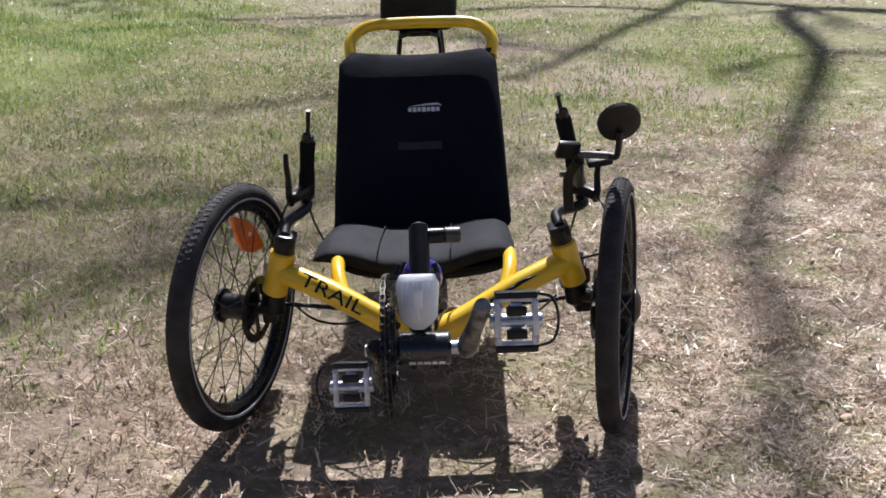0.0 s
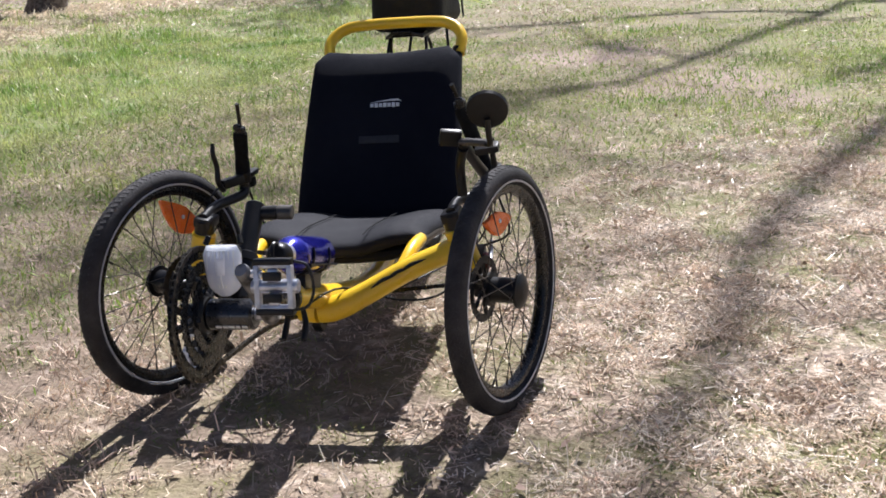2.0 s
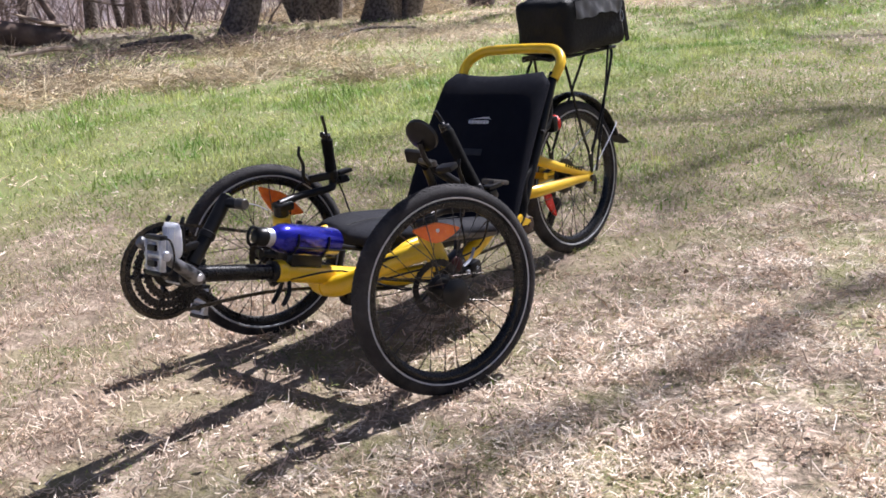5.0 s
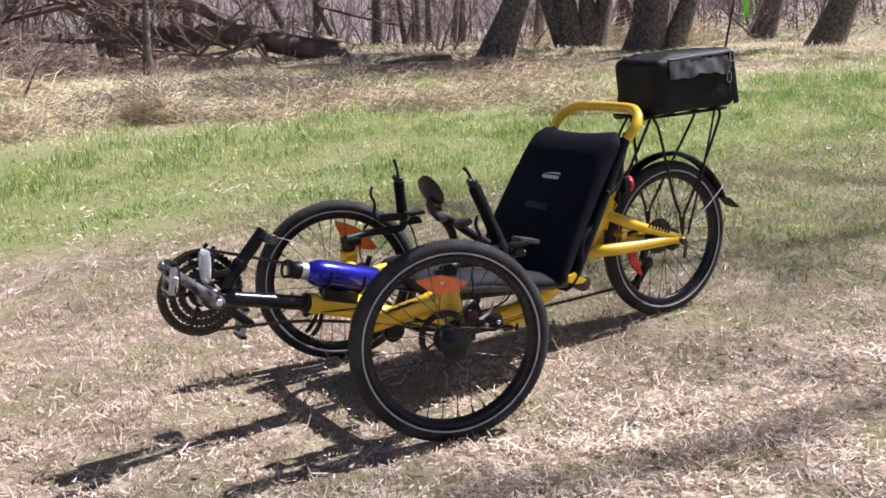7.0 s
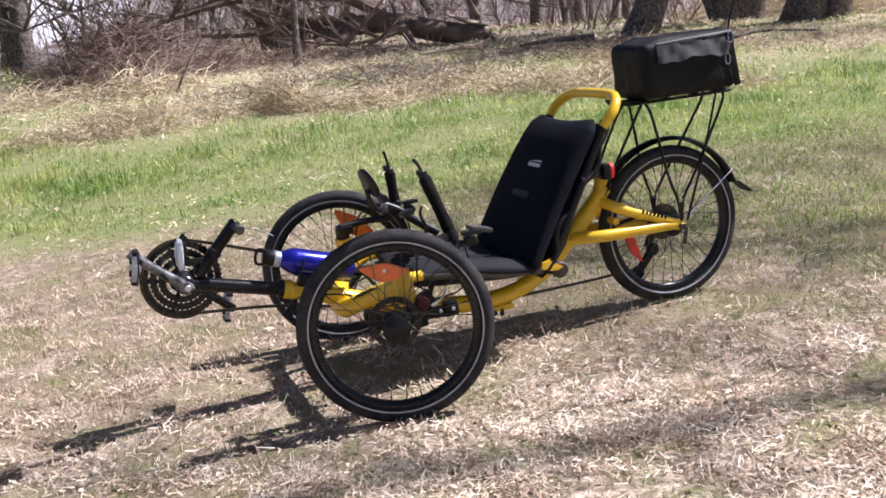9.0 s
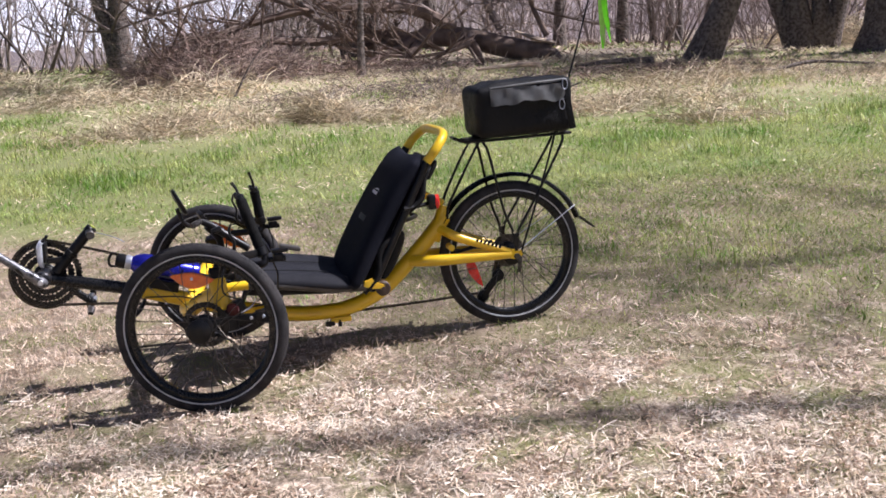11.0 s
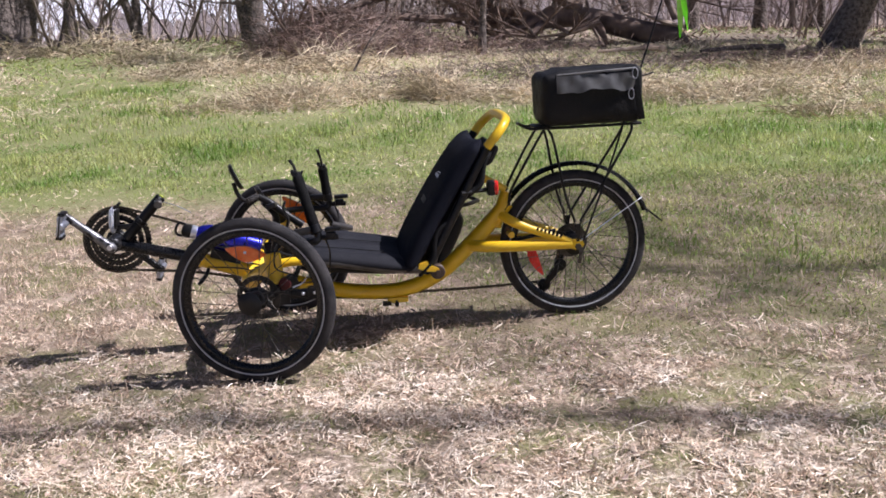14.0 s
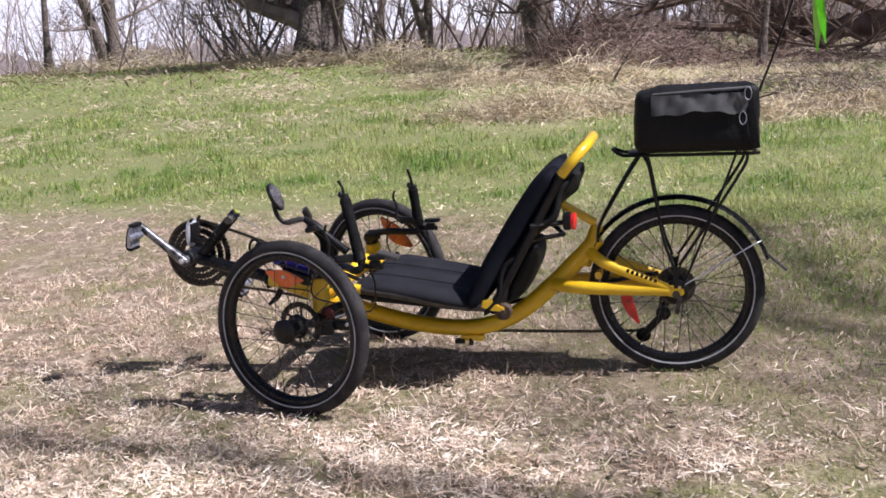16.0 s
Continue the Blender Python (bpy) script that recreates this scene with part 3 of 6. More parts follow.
    flecks("straw_litter", mid, rng.uniform(0.012, 0.04, n) * (0.7 + 0.08 * dist), rng.uniform(0.0018, 0.0036, n) * (0.8 + 0.13 * dist), rng.uniform(0, 6.283, n),
           rng.uniform(0.0, 0.02, n), rng.normal(0.3, 0.3, n), STRAW, "bleached straw matted between the grass", "straw", True)
    # short turf among the straw
    turf = scatter(310000, -2.6, 3.4, -0.8, 6.8, lambda x, y: tufts(x, y) * bare(x, y) * np.clip((np.min([3.4 - x, 6.8 - y, y + 0.8], axis=0) + 0.5 * patchy(x, y, 2.0)) / 0.8, 0, 1))
    n = len(turf)
    flecks("short_grass", turf, rng.uniform(0.007, 0.026, n) * (1 + 0.7 * np.clip(0.2 - turf[:, 0], 0, 1)), rng.uniform(0.0012, 0.0026, n), rng.uniform(0, 6.283, n),
           rng.uniform(-0.002, 0.008, n), rng.normal(0.6, 0.4, n), TURF, "short patchy olive-green grass growing through straw", "grass")
    fine = scatter(210000, -4.6, 1.8, -1.6, 8.0, lambda x, y: greenness(x, y) * np.clip(0.8 + 0.4 * patchy(x, y, 6.0, 5.0), 0.2, 1))
    n = len(fine)
    flecks("fine_lawn", fine, rng.uniform(0.020, 0.055, n), rng.uniform(0.0025, 0.0050, n), rng.uniform(0, 6.283, n),
           rng.uniform(-0.002, 0.006, n), rng.normal(0.7, 0.35, n), GRASS, "fine green turf at the edge of the mown strip", "grass")
    # the lawn strip: upright clumps of bent blades
    lawn = scatter(260000, -8.0, 1.5, -6, 11, lambda x, y: greenness(x, y) * np.clip(0.6 + 0.5 * patchy(x, y, 3.0, 5.0) + 0.5 * patchy(y, x, 8.0, 1.0), 0.1, 1))
    n = len(lawn)
    clump = np.clip(0.6 + 0.5 * patchy(lawn[:, 0], lawn[:, 1], 3.0, 5.0) + 0.45 * patchy(lawn[:, 1], lawn[:, 0], 8.0, 1.0), 0.3, 1.4) * np.clip(0.6 + 0.5 * (-2.6 - lawn[:, 0]), 0.5, 1)
    strips("green_grass", lawn, rng.uniform(0.04, 0.115, n) * clump, rng.uniform(0.003, 0.0075, n), rng.uniform(0, 6.283, n),
           rng.uniform(-0.004, 0.006, n), rng.normal(0.95, 0.32, n), GRASS, "uneven clumps of yellow-green grass in the mown strip", "grass", 0.5)
    farlawn = scatter(270000, -22, 4, -24, 26, lambda x, y: np.clip(greenness(x, y), 0, 1) * np.where((x > -8.0) & (y > -6) & (y < 11), 0.0, 1.0) * np.clip(0.55 + 0.5 * patchy(x, y, 0.9), 0.1, 1))
    n = len(farlawn)
    flecks("green_grass", farlawn, rng.uniform(0.04, 0.11, n), rng.uniform(0.007, 0.016, n), rng.uniform(0, 6.283, n),
           rng.uniform(-0.004, 0.006, n), rng.normal(0.5, 0.3, n), GRASS, "distant green grass at the meadow edge", "grass")
    # tall dead grass towards the trees
    band = lambda x, y: (x > -12.5) & (x < -5.0) & (y > -5) & (y < 13)
    for count, area, inside, text in ((150000, (-12.5, -5.0, -5, 13), True, "pale dead grass flattened between the lawn and the wood"), (110000, (-17, -2.0, -16, 20), False, "pale dead tall grass flattened near the wood")):
        dry = scatter(count, *area, lambda x, y: np.where(band(x, y) == inside, 1, 0) * np.clip((1 - 0.9 * greenness(x, y)) * (0.12 + 0.88 * np.clip((-x - 4) / 3, 0, 1)), 0, 1) * np.clip(0.5 + 0.7 * patchy(x, y, 1.6, 6.0), 0.08, 1))
        n = len(dry)
        tall = np.clip(0.5 + 0.75 * patchy(dry[:, 0], dry[:, 1], 1.6, 6.0), 0.25, 1.5) * np.clip(0.35 + 0.2 * (-2 - dry[:, 0]), 0.3, 1)
        flecks("dry_grass", dry, rng.uniform(0.07, 0.20, n) * tall, rng.uniform(0.005, 0.012, n), rng.uniform(0, 6.283, n),
               rng.uniform(-0.004, 0.01, n), rng.normal(0.22, 0.26, n), DRYGRASS, text, "dry grass")
    wood = scatter(75000, -46, -8, -30, 34, lambda x, y: np.clip((-x - 9.8 + patchy(x, y, 0.6)) / 3, 0, 1) * np.clip(26 / (8 - x), 0.3, 1) * 0.8)
    n = len(wood)
    flecks("leaf_litter", wood, rng.uniform(0.06, 0.24, n), rng.uniform(0.010, 0.030, n), rng.uniform(0, 6.283, n),
           rng.uniform(0, 0.03, n), rng.normal(0.3, 0.3, n), LEAFLITTER, "brown leaf litter and dead stalks under the trees", "leaf litter")


meadow()

# ---- the recumbent trike; its own axes: x to its left side, y to the rear, z up ----
TRIKE = pose(0.1356, 1.8872, -0.0327, 0.63, 0.44, 8.79)
trike = thing("recumbent_trike", TRIKE, "yellow three-wheeled recumbent trike with black seat parked on straw", "trike")
STEER = (-15.1, -17.5)
WHEEL_R = 0.2505


def wheel(name, m, disc_side, reflector, reflector_angle, label, tyre_w=0.0205, tilt=0, big=1.0):
    """A spoked wheel; its axle runs along x."""
    bm = bmesh.new()
    lathe(bm, [(-0.044, 0.012), (-0.043, 0.019), (-0.035, 0.035), (-0.029, 0.035), (-0.026, 0.026), (0.026, 0.026), (0.029, 0.035), (0.035, 0.035), (0.043, 0.019), (0.044, 0.010)], None, 24)
    hub = part(name, bm, BLACK, trike, label)
    hub.matrix_basis = m
    c = WHEEL_R - tyre_w * 1.06
    bm = bmesh.new()
    sec = []
    for k in range(18):
        a = 2 * math.pi * k / 18
        r = c + tyre_w * 1.06 * math.cos(a)
        sec.append((tyre_w * 1.02 * math.sin(a) * (1.0 if math.cos(a) > -0.4 else 0.72), r))
    lathe(bm, sec, None, 72, close=True)
    tyre = part("tyre", bm, RUBBER, hub, "dusty black tyre")
    # tread blocks, two slanting rows
    bm = bmesh.new()
    for k in range(110):
        for s in (-1, 1):
            a = 2 * math.pi * (k + 0.25 * s) / 110
            mm = pose(0, 0, 0, math.degrees(a)) @ pose(s * 0.0068, 0, WHEEL_R - 0.0026, 0, s * 19, s * 32)
            block(bm, (0.0120, 0.0056, 0.0026), mm, 0)
    part("tread", bm, RUBBER, hub, "slanted tread blocks", smooth=False)
    for s in (-1, 1):
        bm = bmesh.new()
        r0, w0 = c - tyre_w * 0.42, tyre_w * 0.955
        lathe(bm, [(s * w0, r0 - 0.0022), (s * (w0 + 0.0012), r0 - 0.0018), (s * (w0 + 0.0016), r0 + 0.0018), (s * (w0 + 0.0004), r0 + 0.0022)], None, 72, close=True)
        part("reflective_stripe", bm, STRIPE, hub, "silver sidewall stripe")
    bm = bmesh.new()
    ri = c - tyre_w * 0.80
    lathe(bm, [(-0.0125, ri), (-0.0135, ri - 0.004), (-0.011, ri - 0.013), (-0.005, ri - 0.018), (0.005, ri - 0.018), (0.011, ri - 0.013), (0.0135, ri - 0.004), (0.0125, ri)], None, 72, close=True)
    part("rim", bm, GLOSS, hub, "black double-wall rim")
    rim_r = ri - 0.017
    made = {}
    for k in range(32):
        s = 1 if k % 2 else -1
        cross = 1 if (k // 2) % 2 else -1
        a = 360 * k / 32
        if (s, cross) not in made:
            b = math.radians(cross * 62)
            bm = bmesh.new()
            rod(bm, (s * 0.031, 0.029 * math.sin(b), 0.029 * math.cos(b)), (s * 0.002, 0, rim_r), 0.0011, 5)
            rod(bm, (s * 0.0045, 0.004 * math.sin(b), rim_r - 0.015), (s * 0.002, 0, rim_r + 0.001), 0.0021, 6)
            sp = part("spoke", bm, STEEL, hub)
            sp.matrix_basis = pose(0, 0, 0, a)
            made[(s, cross)] = sp
        else:
            again(made[(s, cross)], hub, pose(0, 0, 0, a))
    if disc_side:
        x = disc_side * 0.046
        out = [((0.069 if n % 2 else 0.0665) * math.cos(n * math.pi / 36), (0.069 if n % 2 else 0.0665) * math.sin(n * math.pi / 36)) for n in range(72)]
        bm = bmesh.new()
        ring = [[bm.verts.new((x + e, a * q, b * q)) for a, b in out] for e, q in ((-0.001, 1), (0.001, 1), (0.001, 0.76), (-0.001, 0.76))]
        for p, q in zip(ring, ring[1:] + ring[:1]):
            for n in range(72):
                bm.faces.new((p[n], p[(n + 1) % 72], q[(n + 1) % 72], q[n]))
        disc = part("brake_disc", bm, DISCSTEEL, hub, "steel brake disc")
        for n in range(6):
            a = math.pi * n / 3
            part("disc_arm", bar([(x, 0.014 * math.cos(a), 0.014 * math.sin(a)), (x, 0.054 * math.cos(a + 0.45), 0.054 * math.sin(a + 0.45))], 0.0045, 6, flat=0.6), DISCSTEEL, disc)
    if reflector:
        out = []
        for k in range(24):
            t = 2 * math.pi * k / 24
            w = 0.0185 * (1 - 0.6 * abs(math.cos(t)) ** 1.5)
            out.append((0.048 * big * math.cos(t), big * (w * math.sin(t) + 0.006 * math.cos(t) ** 2)))
        mm = pose(0, 0, 0, reflector_angle) @ pose(0.0, 0, 0.143, 0, 90, 0) @ pose(0, 0, 0, 0, 0, 90 + tilt)
        f = part("wheel_reflector", plate(out, 0.010, mm, 0.002), reflector, hub)
        bm = bmesh.new()
        rod(bm, mm @ Vector((0, 0.006, -0.0075)), mm @ Vector((0, 0.006, 0.0075)), 0.0045, 10)
        part("reflector_screw", bm, WHITE, f, "small white centre fastener")
    return hub


left_hub = pose(0.380, -0.031, 0.2455, 0, -1.3, STEER[0])
right_hub = pose(-0.380, 0.031, 0.2455, 0, 1.3, STEER[1])
wheel("front_wheel", left_hub, -1, ORANGE, 4, "spoked front wheel with orange reflector", tilt=-14, big=1.30)
wheel("front_wheel", right_hub, 1, ORANGE, -26, "spoked front wheel with tilted orange reflector", tilt=-14, big=1.65)
wheel("rear_wheel", pose(0.0, 1.018, WHEEL_R), 0, None, 0, "spoked rear wheel")
# red reflector clipped in the rear spokes
out = [(0.056 * math.cos(t), (0.0155 - 0.0075 * math.cos(t)) * math.sin(t) + 0.006 * math.cos(t) ** 2) for t in (2 * math.pi * k / 24 for k in range(24))]
part("spoke_reflector", plate(out, 0.010, pose(0.0, 0.885, 0.197, 0, 90, 0) @ pose(0, 0, 0, 0, 0, 22), 0.002), RED, trike, "red spoke reflector")

# main tube: boom socket, low belly, rising to the rear
part("main_tube", bar([(0, -0.235, 0.309), (0, -0.12, 0.269), (0, 0.06, 0.204), (0, 0.22, 0.159), (0, 0.36, 0.141), (0, 0.47, 0.151), (0, 0.57, 0.196), (0, 0.66, 0.270), (0, 0.735, 0.341), (0, 0.80, 0.409)],
                      [0.0235, 0.0245, 0.0255, 0.0255, 0.0255, 0.0255, 0.0265, 0.0265, 0.0265, 0.024], 20, 6), YELLOW, trike, "yellow main frame tube")
part("head_gusset", bar([(0, 0.755, 0.33), (0, 0.80, 0.445)], 0.021, 16), YELLOW, trike)
lay(0, 0, 0.014)
for s in (-1, 1):
    part("cross_tube", bar([(0, -0.075, 0.208), (s * 0.035, -0.07, 0.211), (s * 0.09, -0.05, 0.231), (s * 0.18, -0.015, 0.272), (s * 0.285, 0.028, 0.307)], [0.027, 0.027, 0.0245, 0.0235, 0.0235], 18, 6), YELLOW, trike, "yellow cross tube to the wheel")
    bm = bmesh.new()
    rod(bm, (s * 0.303, 0.035, 0.257), (s * 0.276, 0.028, 0.348), 0.0255, 24)
    king = part("kingpin_housing", bm, YELLOW, trike, "yellow steering head")
    bm = bmesh.new()
    rod(bm, (s * 0.309, 0.037, 0.214), (s * 0.303, 0.035, 0.258), 0.023, 20)
    rod(bm, (s * 0.305, 0.035, 0.226), (s * 0.345, 0.0, 0.238), 0.0125, 12)
    block(bm, (0.030, 0.055, 0.05), pose(s * 0.317, 0.045, 0.222, 0, 0, 8), 0.006)
    part("steering_knuckle", bm, BLACK, trike, "black steering knuckle")
    bm = bmesh.new()
    rod(bm, (s * 0.276, 0.028, 0.345), (s * 0.270, 0.027, 0.378), 0.0215, 18)
    block(bm, (0.04, 0.05, 0.022), pose(s * 0.270, 0.034, 0.372, 0, s * -12, 0), 0.005)
    rod(bm, (s * 0.292, 0.05, 0.366), (s * 0.250, 0.05, 0.372), 0.004, 8)
    part("stem_clamp", bm, BLACK, trike)
    # yellow uprights that carry the seat
    part("seat_upright", bar([(s * 0.155, -0.02, 0.255), (s * 0.168, 0.02, 0.280), (s * 0.175, 0.06, 0.294), (s * 0.178, 0.12, 0.294)], 0.0145, 14), YELLOW, trike)
    part("seat_side_rail", bar([(s * 0.178, 0.11, 0.295), (s * 0.182, 0.25, 0.272), (s * 0.180, 0.38, 0.245), (s * 0.172, 0.49, 0.232)], 0.0135, 14), GREYTUBE, trike, "grey seat side rail")
    # caliper
    bm = bmesh.new()
    block(bm, (0.03, 0.05, 0.045), pose(s * 0.312, 0.075, 0.262, 20, 0, 0), 0.007)
    rod(bm, (s * 0.300, 0.07, 0.262), (s * 0.325, 0.07, 0.262), 0.016, 14)
    block(bm, (0.012, 0.014, 0.05), pose(s * 0.302, 0.098, 0.285, -25, 0, 0), 0.003)
    caliper = part("brake_caliper", bm, BLACK, trike, "black disc brake caliper")
    bm = bmesh.new()
    lathe(bm, [(0, 0.006), (0.002, 0.0185), (0.010, 0.0195), (0.014, 0.016), (0.016, 0.005)], along((s * 0.322, 0.062, 0.262), (s * 0.345, 0.062, 0.262)), 18)
    part("pad_adjuster", bm, DARKRED, caliper, "dark red pad adjuster dial")
    part("actuator_arm", bar([(s * 0.330, 0.085, 0.250), (s * 0.331, 0.115, 0.262), (s * 0.330, 0.132, 0.285)], [0.006, 0.005, 0.004], 8, 4, 0.5), DULLALLOY, caliper, "silver brake actuator arm")
    bm = bmesh.new()
    block(bm, (0.026, 0.125, 0.030), pose(s * 0.304, 0.098, 0.222, -4, 0, 0), 0.008)
    block(bm, (0.032, 0.040, 0.040), pose(s * 0.304, 0.146, 0.224, 6, 0, 0), 0.008)
    arm = part("steering_arm", bm, BLACK, trike, "black steering arm behind the hub")
    for y in (0.066, 0.112, 0.148):
        bm = bmesh.new()
        rod(bm, (s * 0.314, y, 0.226), (s * 0.3235, y, 0.226), 0.0052, 10)
        part("arm_bolt", bm, DULLALLOY, arm, "small silver bolt")
part("tie_rod", bar([(-0.30, 0.085, 0.212), (0, 0.07, 0.188), (0.30, 0.06, 0.214)], 0.0048, 8), GLOSS, trike, "thin steering tie rod")

# rear stays
lay(0, 0, 0.003)
for s in (-1, 1):
    part("lower_stay", bar([(s * 0.018, 0.665, 0.272), (s * 0.052, 0.72, 0.272), (s * 0.064, 0.80, 0.268), (s * 0.068, 1.0, 0.258)], [0.0195, 0.0195, 0.0185, 0.0145], 14), YELLOW, trike)
    part("upper_stay", bar([(s * 0.016, 0.775, 0.368), (s * 0.050, 0.81, 0.346), (s * 0.060, 0.86, 0.322), (s * 0.068, 0.995, 0.268)], [0.0165, 0.0165, 0.015, 0.012], 14), YELLOW, trike)
    out = [(-0.03, 0.014), (0.0, 0.018), (0.028, 0.016), (0.034, 0.0), (0.022, -0.018), (-0.01, -0.014), (-0.03, -0.010)]
    part("dropout", plate(out, 0.008, pose(s * 0.066, 1.008, 0.256, 90, 0, 90) @ pose(0, 0, 0, 0, 0, -8), 0.002), YELLOW, trike)
part("stay_bridge", bar([(-0.058, 0.80, 0.305), (0.058, 0.80, 0.305)], 0.011, 12), YELLOW, trike)
bm = bmesh.new()
rod(bm, (-0.082, 1.018, WHEEL_R), (0.082, 1.018, WHEEL_R), 0.007, 10)
rod(bm, (0.078, 1.018, WHEEL_R), (0.086, 1.018, WHEEL_R), 0.012, 6)
block(bm, (0.006, 0.012, 0.055), pose(0.084, 1.024, 0.222, -12, 0, 0), 0.002)
part("rear_axle", bm, STEEL, trike, "dark quick-release axle")
# model plate on the near upper stay: bars in place of the mark
for s in (-1, 1):
    for k in range(7):
        t = k / 7
        part("mark_bar", boxed((0.0016, 0.008, 0.011), pose(s * 0.0775, 0.885 + 0.09 * t, 0.322 - 0.036 * t, -24), 0.0005), BLACK, trike)

# boom with bottom bracket, post and headlight
lay(0, 0, 0.0145)
part("boom", bar([(0, -0.215, 0.290), (0, -0.49, 0.368)], 0.0195, 20), GLOSS, trike, "black adjustable boom tube")
bm = bmesh.new()
rod(bm, (0, -0.205, 0.288), (0, -0.232, 0.2955), 0.0275, 24)
part("boom_collar", bm, YELLOW, trike)
bm = bmesh.new()
rod(bm, (0, -0.228, 0.2945), (0, -0.246, 0.2995), 0.0262, 24)
block(bm, (0.018, 0.022, 0.012), pose(0, -0.236, 0.268, 15), 0.003)
part("clamp_ring", bm, BLACK, trike)
for s in (-1, 1):
    part("clamp_lever", bar([(s * 0.012, -0.20, 0.262), (s * 0.018, -0.21, 0.240), (s * 0.020, -0.225, 0.222), (s * 0.020, -0.238, 0.212)], [0.005, 0.006, 0.0065, 0.005], 10), BLACK, trike, "black hooked lever under the boom")
bm = bmesh.new()
rod(bm, (-0.036, -0.49, 0.370), (0.044, -0.49, 0.370), 0.0255, 28)
part("bottom_bracket", bm, SHELL, trike, "black bottom bracket shell")
bm = bmesh.new()
rod(bm, (-0.070, -0.49, 0.370), (0.066, -0.49, 0.370), 0.0105, 16)
part("crank_axle", bm, DULLALLOY, trike, "silver crank axle")
for k, w in enumerate((0.010, 0.008, 0.011, 0.007, 0.009)):
    part("mark_bar", boxed((w, 0.0012, 0.006), pose(-0.014 + 0.011 * k, -0.5120, 0.3565, 32, 0, 0), 0.0003), WHITE, trike)
bm = bmesh.new()
rod(bm, (0, -0.452, 0.380), (0, -0.325, 0.508), 0.0165, 18)
lathe(bm, [(0, 0.0165), (0.002, 0.0195), (0.016, 0.0195), (0.018, 0.0165)], along((0, -0.405, 0.427), (0, -0.325, 0.508)), 18)
post = part("accessory_post", bm, BLACK, trike, "black accessory post")
bm = bmesh.new()
rod(bm, (0, -0.325, 0.508), (0, -0.3225, 0.5108), 0.0085, 14)
part("post_cap", bm, mat("yellow_dot", (0.38, 0.45, 0.04), 0.5), post)
bm = bmesh.new()
rod(bm, (0.012, -0.335, 0.494), (0.040, -0.330, 0.493), 0.0125, 16)
part("accessory_stub", bm, BLACK, trike)
bm = bmesh.new()
rod(bm, (0.040, -0.330, 0.493), (0.066, -0.327, 0.492), 0.0128, 16)
part("stub_sleeve", bm, GREYTUBE, trike, "grey sleeve on the stub")
part("loose_wire", bar([(0.01, -0.318, 0.492), (0.02, -0.27, 0.474), (0.02, -0.235, 0.452)], 0.0013, 6), DULLALLOY, trike, "loose pale wire end")


def headlight():
    M = pose(-0.003, -0.484, 0.445, -6)
    bm = bmesh.new()
    rings = []
    for j in range(13):
        t = j / 12
        z = 0.040 - 0.083 * t
        w = 0.0325 * (0.80 + 0.20 * min(1, t / 0.16)) * (1 - 0.20 * max(0, t - 0.25)) * max(0.12, 1 - max(0, (t - 0.68) / 0.32) ** 2.4) ** 0.5
        dpt = 0.012 * math.sin(math.pi * (0.10 + 0.80 * t)) ** 0.6
        rings.append([bm.verts.new((w * math.copysign(abs(math.cos(a)) ** 0.75, math.cos(a)), -dpt * math.copysign(abs(math.sin(a)) ** 0.8, math.sin(a)) * (1.25 if math.sin(a) > 0 else 0.7), z)) for a in (2 * math.pi * k / 24 for k in range(24))])
    for a, b in zip(rings, rings[1:]):
        for k in range(24):
            bm.faces.new((a[k], a[(k + 1) % 24], b[(k + 1) % 24], b[k]))
    bm.faces.new(rings[0])
    bm.faces.new(rings[-1][::-1])
    bmesh.ops.transform(bm, matrix=M, verts=bm.verts)
    lamp = part("headlight", bm, LENSMAT, trike, "clear ribbed headlight lens, unlit")
    for k in range(-3, 4):
        w = 0.0075 * k
        part("lens_rib", bar([M @ Vector((w, -0.0118 + abs(k) * 0.0013, 0.032)), M @ Vector((w * 0.97, -0.0142 + abs(k) * 0.0013, 0.004)), M @ Vector((w * 0.74, -0.0118 + abs(k) * 0.0012, -0.028))], 0.0021, 6, 4), LENSRIB, lamp)
    part("lens_dome", pad(lambda u, v: (M @ Vector((0.008 * u, -0.0138, 0.006 + 0.014 * v)), Vector((0, -1, 0.1))), 0, 8, 8, 0.006, 2.0), LENSRIB, lamp)
    bm = bmesh.new()
    block(bm, (0.056, 0.008, 0.060), M @ pose(0, 0.0095, 0.004), 0.003)
    block(bm, (0.018, 0.05, 0.016), pose(0.0, -0.452, 0.420), 0.003)
    for e in (-1, 1):
        rod(bm, M @ Vector((e * 0.030, 0.006, 0.040)), M @ Vector((e * 0.026, 0.014, 0.052)), 0.005, 8)
    part("headlight_body", bm, BLACK, lamp, "black headlight housing")


headlight()


